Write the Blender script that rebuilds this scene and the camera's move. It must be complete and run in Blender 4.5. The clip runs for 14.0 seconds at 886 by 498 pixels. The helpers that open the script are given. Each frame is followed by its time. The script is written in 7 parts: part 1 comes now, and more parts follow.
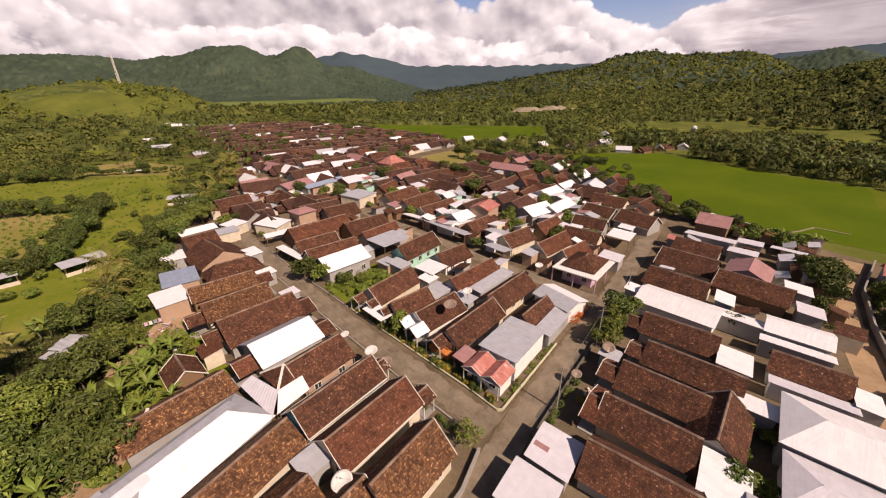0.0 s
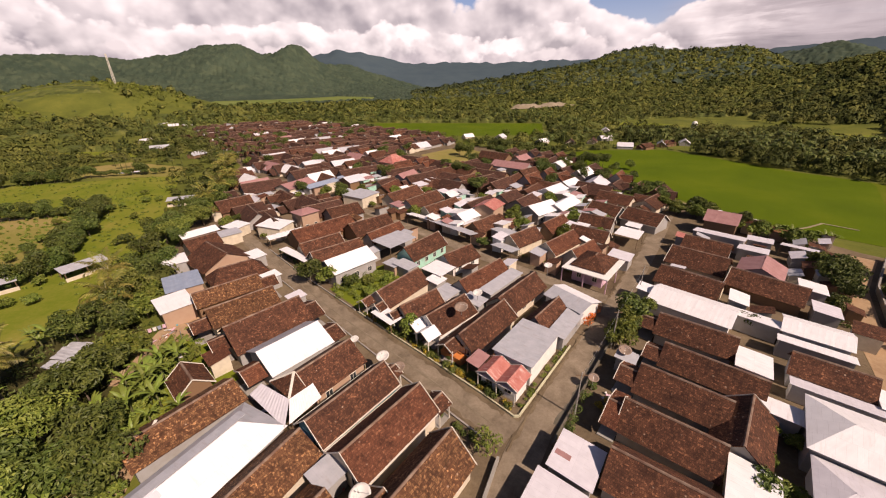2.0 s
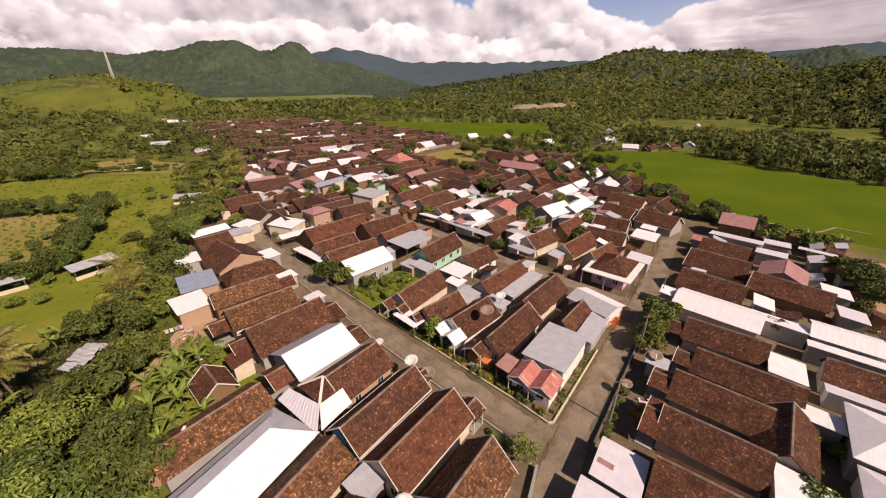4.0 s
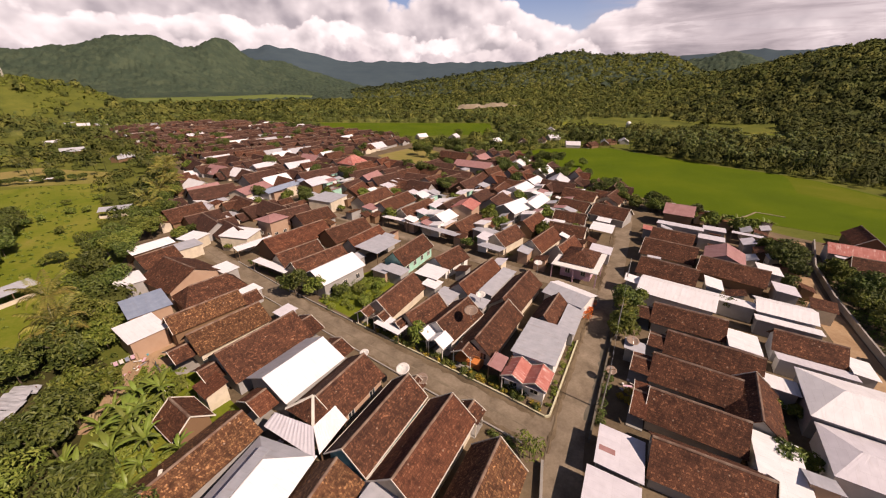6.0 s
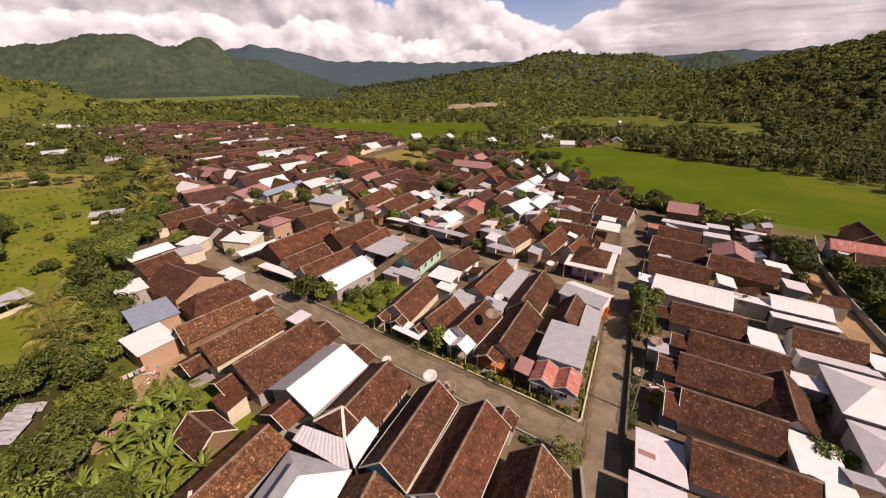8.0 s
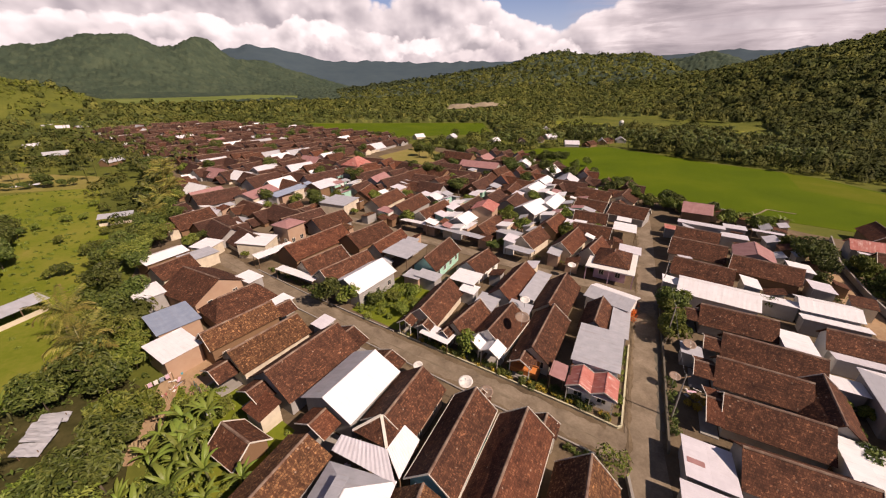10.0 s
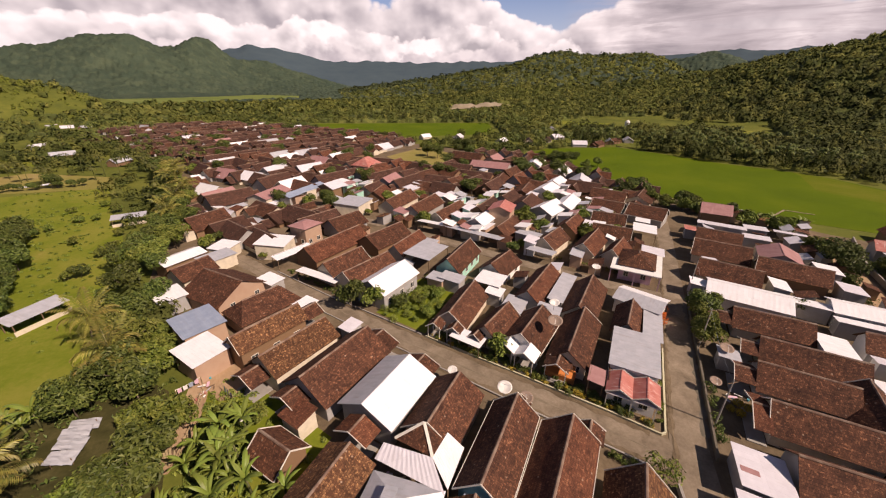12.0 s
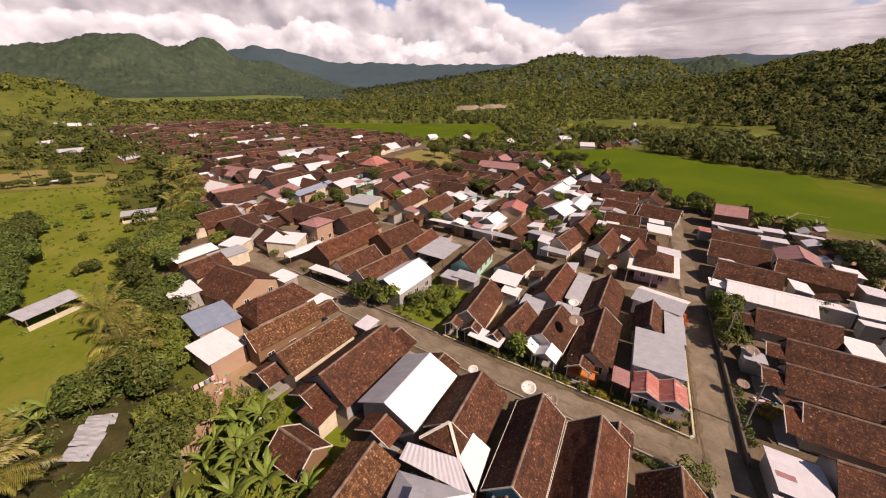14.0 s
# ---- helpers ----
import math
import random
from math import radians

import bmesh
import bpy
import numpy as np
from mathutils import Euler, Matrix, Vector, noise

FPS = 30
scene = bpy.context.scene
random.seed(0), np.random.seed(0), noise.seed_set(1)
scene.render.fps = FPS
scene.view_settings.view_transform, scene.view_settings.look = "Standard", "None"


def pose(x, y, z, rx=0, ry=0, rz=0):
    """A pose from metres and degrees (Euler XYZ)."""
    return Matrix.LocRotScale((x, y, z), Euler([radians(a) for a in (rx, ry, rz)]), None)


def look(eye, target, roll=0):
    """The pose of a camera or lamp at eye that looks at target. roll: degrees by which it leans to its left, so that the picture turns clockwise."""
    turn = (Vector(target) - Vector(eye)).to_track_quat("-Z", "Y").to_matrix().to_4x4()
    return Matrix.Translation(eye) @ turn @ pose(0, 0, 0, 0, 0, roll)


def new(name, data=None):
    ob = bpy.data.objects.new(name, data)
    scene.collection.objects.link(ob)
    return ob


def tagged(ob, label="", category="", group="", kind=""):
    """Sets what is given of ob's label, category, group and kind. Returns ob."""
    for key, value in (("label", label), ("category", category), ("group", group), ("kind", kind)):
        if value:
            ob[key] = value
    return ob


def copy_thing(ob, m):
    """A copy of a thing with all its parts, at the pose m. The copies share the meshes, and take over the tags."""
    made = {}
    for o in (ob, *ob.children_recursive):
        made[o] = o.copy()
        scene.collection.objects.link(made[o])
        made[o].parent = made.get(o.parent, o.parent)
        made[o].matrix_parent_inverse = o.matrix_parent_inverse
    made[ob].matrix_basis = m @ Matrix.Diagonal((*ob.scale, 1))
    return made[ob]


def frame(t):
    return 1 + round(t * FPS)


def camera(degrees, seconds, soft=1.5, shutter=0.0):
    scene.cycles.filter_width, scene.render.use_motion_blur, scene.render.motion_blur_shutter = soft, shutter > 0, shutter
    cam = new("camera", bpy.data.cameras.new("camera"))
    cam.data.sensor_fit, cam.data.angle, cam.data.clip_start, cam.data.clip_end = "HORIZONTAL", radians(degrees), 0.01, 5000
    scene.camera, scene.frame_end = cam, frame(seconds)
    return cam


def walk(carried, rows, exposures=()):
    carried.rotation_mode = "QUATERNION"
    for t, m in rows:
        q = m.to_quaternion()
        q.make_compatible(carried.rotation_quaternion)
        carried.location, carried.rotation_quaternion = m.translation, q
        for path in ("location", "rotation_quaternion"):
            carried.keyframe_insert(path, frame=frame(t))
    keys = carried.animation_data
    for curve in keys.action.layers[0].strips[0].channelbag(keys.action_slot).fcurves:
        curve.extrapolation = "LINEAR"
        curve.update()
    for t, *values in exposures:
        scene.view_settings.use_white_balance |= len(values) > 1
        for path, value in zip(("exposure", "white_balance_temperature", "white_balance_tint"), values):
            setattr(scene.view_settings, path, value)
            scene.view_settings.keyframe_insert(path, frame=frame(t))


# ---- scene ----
# ---- camera ----
cam = camera(100.5, 14.0, soft=1.15)
# seconds, east, north, height, heading to the right of north, pitch, lean to the right
ROWS = [
    (0.0, -0.00, -0.00, 40.00, 0.00, -23.87, 0.26),
    (0.5, -0.09, 0.48, 40.00, 0.14, -23.67, 0.06),
    (1.0, -0.27, 0.89, 40.00, 0.06, -23.89, 0.05),
    (1.5, -0.96, 1.23, 40.02, 0.09, -24.07, 0.45),
    (2.0, -1.99, 1.54, 40.09, 0.25, -24.23, 0.73),
    (2.5, -3.16, 1.82, 40.01, 0.53, -24.17, 0.43),
    (3.0, -4.32, 2.13, 40.04, 0.68, -24.23, 0.26),
    (5.1, -9.60, 3.50, 39.95, 0.88, -24.36, -0.26),
    (5.3, -10.07, 3.67, 39.94, 0.90, -24.37, -0.30),
    (5.5, -10.52, 3.87, 39.96, 2.45, -24.33, -0.27),
    (6.0, -11.77, 4.17, 40.02, 9.39, -24.31, -0.25),
    (6.5, -12.96, 4.68, 40.03, 11.00, -24.32, -0.26),
    (7.0, -14.11, 5.29, 40.04, 11.13, -24.31, -0.26),
    (7.5, -15.28, 5.81, 39.98, 11.16, -24.30, -0.27),
    (8.0, -16.46, 6.32, 39.91, 11.25, -24.31, -0.19),
    (10.5, -22.24, 8.96, 39.89, 11.70, -24.33, -0.15),
    (11.0, -23.37, 9.46, 39.82, 11.58, -24.25, -0.11),
    (11.5, -24.57, 9.98, 39.80, 11.60, -24.33, -0.08),
    (12.0, -25.71, 10.52, 39.70, 11.66, -24.31, -0.13),
    (12.5, -26.88, 11.01, 39.44, 11.76, -24.21, -0.20),
    (13.0, -27.71, 11.34, 39.15, 11.82, -24.03, -0.16),
    (13.5, -28.09, 11.51, 38.90, 11.68, -24.11, -0.44),
    (14.0, -28.31, 11.59, 38.72, 11.37, -24.04, -0.59),
]


def seat(x, y, z, head, pitch, lean):
    h, p = radians(head), radians(pitch)
    eye = Vector((x, y, z))
    return look(eye, eye + Vector((math.sin(h) * math.cos(p), math.cos(h) * math.cos(p), math.sin(p))), -lean)


walk(cam, [(t, seat(*r)) for t, *r in ROWS], [(0.0, 0.20, 7200, 26), (14.0, 0.19, 7200, 26)])

# ---- light ----
SUN_DIR = Vector((0.70, -0.71, 0.0)).normalized()
SUN_UP = radians(43)
lamp = bpy.data.lights.new("sun", "SUN")
lamp.energy, lamp.angle, lamp.color = 5.0, radians(0.5), (1.0, 0.90, 0.76)
sun = new("sun", lamp)
toward = Vector((SUN_DIR.x * math.cos(SUN_UP), SUN_DIR.y * math.cos(SUN_UP), math.sin(SUN_UP)))
sun.matrix_world = look((60, -80, 90), Vector((60, -80, 90)) - toward)


class Nodes:
    """Short way to wire shader nodes."""

    def __init__(self, tree):
        self.tree = tree
        tree.nodes.clear()

    def add(self, kind, **sockets):
        n = self.tree.nodes.new(kind)
        for key, value in sockets.items():
            self.put(n, key, value)
        return n

    def put(self, n, key, value):
        name = key.replace("_", " ")
        sock = n.inputs[name] if name in n.inputs else n.inputs[int(key[1:])]
        if isinstance(value, bpy.types.NodeSocket):
            self.tree.links.new(value, sock)
        else:
            sock.default_value = value

    def math(self, op, a, b=0.0, c=0.0, clamp=False):
        n = self.add("ShaderNodeMath", i0=a, i1=b, i2=c)
        n.operation, n.use_clamp = op, clamp
        return n.outputs[0]

    def mix(self, fac, a, b, blend="MIX"):
        n = self.tree.nodes.new("ShaderNodeMix")
        n.data_type, n.blend_type = "RGBA", blend
        for k, v in ((0, fac), (6, a), (7, b)):
            if isinstance(v, bpy.types.NodeSocket):
                self.tree.links.new(v, n.inputs[k])
            else:
                n.inputs[k].default_value = v
        return n.outputs[2]

    def ramp(self, fac, *stops):
        n = self.add("ShaderNodeValToRGB", Fac=fac)
        e = n.color_ramp.elements
        while len(e) < len(stops):
            e.new(0.5)
        for k, (p, c) in zip(e, stops):
            k.position = p
            k.color = (c, c, c, 1) if isinstance(c, (int, float)) else (*c, 1)
        return n.outputs[0]

    def noise(self, vec, scale, detail=4.0, rough=0.55, distort=0.0):
        n = self.add("ShaderNodeTexNoise", Vector=vec, Scale=scale, Detail=detail, Roughness=rough, Distortion=distort)
        return n.outputs[0]

    def stretch(self, vec, size, at=(0, 0, 0)):
        n = self.add("ShaderNodeMapping", Vector=vec, Scale=size, Location=at)
        return n.outputs[0]


def make_world():
    w = bpy.data.worlds.new("sky")
    scene.world = w
    w.use_nodes = True
    k = Nodes(w.node_tree)
    sky = k.add("ShaderNodeTexSky")
    sky.sky_type, sky.sun_disc = "NISHITA", False
    sky.sun_elevation = SUN_UP
    sky.sun_rotation = math.atan2(SUN_DIR.x, SUN_DIR.y)
    sky.air_density, sky.dust_density = 1.0, 0.6
    way = k.add("ShaderNodeTexCoord").outputs["Generated"]
    up = k.add("ShaderNodeSeparateXYZ", Vector=way).outputs[2]
    axes = k.add("ShaderNodeSeparateXYZ", Vector=way)
    east, north = axes.outputs[0], axes.outputs[1]
    # high broken cloud overhead and behind
    where = k.stretch(way, (3.3, 3.3, 5.6), (1.3, 0.55, 0.2))
    high = k.noise(where, 1.0, 5.0, 0.55, 0.3)
    high_cover = k.ramp(high, (0.48, 0.0), (0.62, 1.0))
    high_shade = k.ramp(k.noise(where, 2.3, 5.0, 0.6), (0.3, (0.12, 0.12, 0.14)), (0.62, (0.30, 0.29, 0.30)))
    blue = k.mix(1.0, sky.outputs[0], (0.068, 0.088, 0.120, 1), "MULTIPLY")
    upper = k.mix(high_cover, k.mix(1.0, blue, (0.55, 0.55, 0.55, 1), "MULTIPLY"), high_shade)
    # banks of cumulus standing over the hills, one behind the other
    turn = k.math("ARCTAN2", east, north)
    rise = k.math("ARCSINE", up)
    compass = k.math("MULTIPLY_ADD", turn, 0.5, 0.5)

    def billow(du, dv, seed, size, detail):
        at = k.add("ShaderNodeCombineXYZ", X=k.math("ADD", turn, du), Y=k.math("MULTIPLY_ADD", rise, 1.25, dv), Z=seed).outputs[0]
        slow = k.noise(at, size * 0.45, 2.0, 0.5)
        puff = k.add("ShaderNodeTexVoronoi", Vector=at, Scale=size)
        puff.feature = "SMOOTH_F1"
        for key, value in (("Smoothness", 0.35), ("Detail", detail), ("Roughness", 0.5), ("Lacunarity", 2.2)):
            puff.inputs[key].default_value = value
        lump = k.math("SUBTRACT", 0.62, puff.outputs["Distance"])
        return k.math("ADD", k.math("MULTIPLY", slow, 1.1), k.math("MULTIPLY", lump, 0.62))

    # each bank: seed, lump size, unevenness, top by compass bearing, how grey its belly is
    def bank(under, seed, size, rough, tops, grey, white):
        here = billow(0.0, 0.0, seed, size, 3.5)
        sunward = billow(0.016, 0.030, seed, size, 2.5)
        top = k.ramp(compass, *tops)
        body = k.math("ADD", k.math("SUBTRACT", top, rise), k.math("MULTIPLY", k.math("SUBTRACT", here, 0.72), rough))
        cover = k.ramp(body, (0.0, 0.0), (0.010, 1.0))
        relief = k.math("MULTIPLY_ADD", k.math("SUBTRACT", here, sunward), 1.5, 0.50)
        belly = k.ramp(body, (0.0, 0.26), (0.03, 0.10), (0.10, 0.0))
        tone = k.math("ADD", k.math("MULTIPLY", relief, 0.92), belly)
        shade = k.ramp(tone, (0.22, grey), (0.52, tuple((g + w) * 0.5 for g, w in zip(grey, white))), (0.80, white))
        return k.mix(cover, under, shade)

    def bearings(*pairs):
        return tuple((radians(d) * 0.5 + 0.5, h) for d, h in pairs)

    white = (1.24, 1.22, 1.23)
    low = k.mix(k.ramp(rise, (0.0, 0.75), (0.22, 0.0)), blue, (0.80, 0.86, 0.98, 1))
    low = bank(low, 3.0, 6.0, 0.16, bearings((-57, 0.13), (-49, 0.17), (-42, 0.24), (-20, 0.30), (-4, 0.27), (2, 0.215), (7, 0.25), (16, 0.27), (22, 0.215), (29, 0.19), (36, 0.24), (57, 0.22)), (0.50, 0.49, 0.54), white)
    low = bank(low, 7.0, 8.0, 0.14, bearings((-57, 0.13), (-38, 0.14), (-22, 0.20), (-14, 0.16), (-2, 0.19), (6, 0.15), (13, 0.21), (20, 0.14), (27, 0.175), (33, 0.12), (57, 0.10)), (0.54, 0.53, 0.57), white)
    low = bank(low, 12.0, 10.5, 0.10, bearings((-57, 0.115), (-44, 0.125), (-36, 0.09), (-25, 0.13), (-10, 0.105), (0, 0.125), (10, 0.10), (24, 0.12), (31, 0.095), (38, 0.06), (57, 0.05)), (0.52, 0.50, 0.56), (1.0, 0.97, 0.99))
    # flat grey-lilac sheet to the east
    streaks = k.noise(k.add("ShaderNodeCombineXYZ", X=k.math("MULTIPLY", turn, 3.0), Y=k.math("MULTIPLY", rise, 22.0), Z=2.0).outputs[0], 1.6, 6.0, 0.6, 0.4)
    sheet = k.math("MULTIPLY", k.ramp(compass, *bearings((27, 0.0), (36, 0.8), (57, 1.0))), k.ramp(streaks, (0.36, 0.25), (0.50, 1.0)))
    low = k.mix(k.ramp(north, (0.30, 1.0), (0.48, 0.0)), low, upper)
    low = k.mix(k.math("MULTIPLY", sheet, k.ramp(north, (0.30, 0.0), (0.48, 1.0))), low, k.ramp(streaks, (0.40, (0.76, 0.72, 0.76)), (0.66, (0.38, 0.36, 0.40))))
    both = k.mix(k.ramp(up, (0.21, 0.0), (0.28, 1.0)), low, upper)
    k.add("ShaderNodeOutputWorld", Surface=k.add("ShaderNodeBackground", Color=both, Strength=0.74).outputs[0])


make_world()

# ---- materials ----
def surface(name, rough=0.8, metal=0.0, spec=0.3):
    m = bpy.data.materials.new(name)
    m.use_nodes = True
    k = Nodes(m.node_tree)
    b = k.add("ShaderNodeBsdfPrincipled", Roughness=rough, Metallic=metal)
    b.inputs["Specular IOR Level"].default_value = spec
    k.add("ShaderNodeOutputMaterial", Surface=b.outputs[0])
    where = k.add("ShaderNodeTexCoord").outputs["Object"]
    return m, k, b, where


def bump(k, b, height, strength, dist):
    n = k.add("ShaderNodeBump", Height=height, Strength=strength, Distance=dist)
    k.put(b, "Normal", n.outputs[0])


def rgb(*c):
    return (*c, 1)


def tile_material(name, dark, mid, pale, spots=0.5):
    """Old pressed-clay roof tiles in courses, mottled by lichen."""
    m, k, b, where = surface(name, 0.85, 0, 0.2)
    luck = k.add("ShaderNodeObjectInfo").outputs["Random"]
    shift = k.add("ShaderNodeVectorMath", i0=where)
    k.put(shift, "i1", k.add("ShaderNodeCombineXYZ", X=k.math("MULTIPLY", luck, 90.0), Y=k.math("MULTIPLY", luck, 37.0)).outputs[0])
    at = shift.outputs[0]
    brick = k.add("ShaderNodeTexBrick", Vector=at, Color1=rgb(0, 0, 0), Color2=rgb(1, 1, 1), Mortar=rgb(0.1, 0.1, 0.1), Scale=1.0)
    for key, v in (("Brick Width", 0.23), ("Row Height", 0.25), ("Mortar Size", 0.018), ("Bias", 0.0)):
        brick.inputs[key].default_value = v
    big = k.noise(at, 0.5, 6, 0.65)
    small = k.noise(at, 2.6, 5, 0.7)
    c = k.mix(k.ramp(big, (0.36, 0.0), (0.64, 1.0)), rgb(*dark), rgb(*mid))
    c = k.mix(k.math("MULTIPLY", brick.outputs[0], k.ramp(small, (0.40, 0.05), (0.62, 0.8))), c, rgb(*pale))
    flecks = k.math("MULTIPLY", k.ramp(k.noise(at, 3.4, 2, 0.5), (0.605, 0.0), (0.66, 1.0)), k.ramp(big, (0.38, 0.25), (0.6, 1.0)))
    c = k.mix(k.math("MULTIPLY", flecks, spots), c, rgb(*[min(1, v * 2.0) for v in pale]))
    dots = k.add("ShaderNodeTexVoronoi", Vector=at, Scale=1.25)
    some = k.add("ShaderNodeSeparateColor", Color=dots.outputs["Color"]).outputs[0]
    lichen = k.math("MULTIPLY", k.ramp(dots.outputs["Distance"], (0.09, 1.0), (0.17, 0.0)), k.ramp(some, (0.66, 0.0), (0.70, 0.75)))
    c = k.mix(lichen, c, rgb(0.42, 0.30, 0.22))
    moss = k.ramp(k.noise(at, 1.1, 4, 0.6), (0.52, 0.0), (0.72, 0.75))
    c = k.mix(moss, c, rgb(*[v * 0.5 for v in dark]))
    c = k.mix(k.math("MULTIPLY", brick.outputs["Fac"], 0.35), c, rgb(0.018, 0.011, 0.009))
    isle = k.add("ShaderNodeNewGeometry").outputs["Random Per Island"]
    hue = k.add("ShaderNodeHueSaturation", Color=c, Value=k.math("MULTIPLY_ADD", isle, 0.40, k.math("MULTIPLY_ADD", luck, 0.30, 0.55)))
    k.put(b, "Base Color", hue.outputs[0])
    bump(k, b, k.math("ADD", k.math("MULTIPLY", brick.outputs["Fac"], -1.0), k.math("MULTIPLY", small, 0.8)), 0.7, 0.03)
    return m


def sheet_material(name, c1, c2, rust, rough, metal, amount):
    """Corrugated roofing sheet, weathered."""
    m, k, b, where = surface(name, rough, metal, 0.4)
    luck = k.add("ShaderNodeObjectInfo").outputs["Random"]
    shift = k.add("ShaderNodeVectorMath", i0=where)
    k.put(shift, "i1", k.add("ShaderNodeCombineXYZ", X=k.math("MULTIPLY", luck, 50.0)).outputs[0])
    at = shift.outputs[0]
    wave = k.add("ShaderNodeTexWave", Vector=at, Scale=2.4)
    wave.bands_direction = "X"
    seams = k.add("ShaderNodeTexBrick", Vector=k.stretch(at, (1, 1, 1)), Color1=rgb(0, 0, 0), Color2=rgb(1, 1, 1), Mortar=rgb(0.5, 0.5, 0.5), Scale=1.0)
    for key, v in (("Brick Width", 0.8), ("Row Height", 2.4), ("Mortar Size", 0.015)):
        seams.inputs[key].default_value = v
    c = k.mix(k.ramp(k.noise(at, 0.8, 5, 0.6), (0.3, 0.0), (0.7, 1.0)), rgb(*c1), rgb(*c2))
    c = k.mix(k.math("MULTIPLY", seams.outputs[0], 0.14), c, rgb(*[v * 0.7 for v in c1]))
    streak = k.noise(k.stretch(at, (2.5, 0.35, 1)), 1.0, 6, 0.65)
    c = k.mix(k.math("MULTIPLY", k.ramp(streak, (0.55, 0.0), (0.75, 1.0)), amount), c, rgb(*rust))
    c = k.mix(k.math("MULTIPLY", seams.outputs["Fac"], 0.14), c, rgb(0.12, 0.11, 0.1))
    k.put(b, "Base Color", c)
    bump(k, b, wave.outputs[1], 0.16, 0.015)
    return m


def plaster(name, colour, stain=(0.25, 0.2, 0.15), amount=0.5):
    m, k, b, where = surface(name, 0.85)
    c = k.mix(k.ramp(k.noise(where, 0.7, 5, 0.6), (0.4, 0.0), (0.8, amount)), rgb(*colour), rgb(*stain))
    fine = k.noise(where, 14, 4, 0.6)
    c = k.mix(k.math("MULTIPLY", fine, 0.25), c, rgb(*[v * 0.6 for v in colour]))
    k.put(b, "Base Color", c)
    bump(k, b, fine, 0.3, 0.02)
    return m


def wood(name, c1, c2):
    m, k, b, where = surface(name, 0.75)
    g = k.noise(k.stretch(where, (1.2, 14, 14)), 1.0, 5, 0.6)
    k.put(b, "Base Color", k.mix(g, rgb(*c1), rgb(*c2)))
    bump(k, b, g, 0.3, 0.01)
    return m


def foliage(name, dark, mid, pale, rough=0.55):
    m, k, b, where = surface(name, rough, 0, 0.25)
    isle = k.add("ShaderNodeNewGeometry").outputs["Random Per Island"]
    luck = k.add("ShaderNodeObjectInfo").outputs["Random"]
    c = k.mix(k.ramp(isle, (0.1, 0.0), (0.6, 1.0)), rgb(*dark), rgb(*mid))
    c = k.mix(k.ramp(isle, (0.72, 0.0), (1.0, 0.85)), c, rgb(*pale))
    c = k.mix(k.ramp(k.noise(where, 0.35, 3, 0.5), (0.4, 0.0), (0.7, 0.5)), c, rgb(*pale))
    hue = k.add("ShaderNodeHueSaturation", Color=c, Hue=k.math("MULTIPLY_ADD", luck, 0.03, 0.485), Value=k.math("MULTIPLY_ADD", luck, 0.5, 0.75))
    k.put(b, "Base Color", hue.outputs[0])
    return m


def forest_material(name, dark, mid, pale, patch=0.006, crown=0.15, contrast=1.0):
    """Distant tree cover: leaf clumps that vary tree by tree and slope by slope."""
    m, k, b, where = surface(name, 0.7, 0, 0.12)
    isle = k.add("ShaderNodeNewGeometry").outputs["Random Per Island"]
    broad = k.ramp(k.noise(where, patch, 5, 0.6), (0.36, 0.0), (0.64, 1.0))
    c = k.mix(broad, rgb(*dark), rgb(*mid))
    tree = k.add("ShaderNodeTexVoronoi", Vector=k.stretch(where, (1, 1, 0.3)), Scale=crown)
    one = k.add("ShaderNodeSeparateColor", Color=tree.outputs["Color"])
    c = k.mix(k.math("MULTIPLY", k.ramp(one.outputs[0], (0.45, 0.0), (1.0, 0.75)), contrast), c, rgb(*pale))
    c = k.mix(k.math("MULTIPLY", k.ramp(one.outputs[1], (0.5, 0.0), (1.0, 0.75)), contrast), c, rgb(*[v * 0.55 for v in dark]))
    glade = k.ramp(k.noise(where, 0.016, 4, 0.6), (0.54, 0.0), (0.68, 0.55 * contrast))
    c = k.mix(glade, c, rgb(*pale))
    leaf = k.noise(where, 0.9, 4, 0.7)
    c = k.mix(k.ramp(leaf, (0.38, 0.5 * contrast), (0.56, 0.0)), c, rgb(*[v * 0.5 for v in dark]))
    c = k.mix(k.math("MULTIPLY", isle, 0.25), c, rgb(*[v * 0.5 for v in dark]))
    k.put(b, "Base Color", c)
    bump(k, b, leaf, 0.7, 0.8)
    return m


def ground_material(name, stops, scale, fine=1.2, rough=0.95, relief=0.15):
    m, k, b, where = surface(name, rough, 0, 0.1)
    n = k.noise(where, scale, 8, 0.62, 0.4)
    d = k.noise(where, fine, 6, 0.65)
    c = k.ramp(k.math("ADD", k.math("MULTIPLY", n, 0.7), k.math("MULTIPLY", d, 0.3)), *stops)
    k.put(b, "Base Color", c)
    bump(k, b, d, 0.8, relief)
    return m


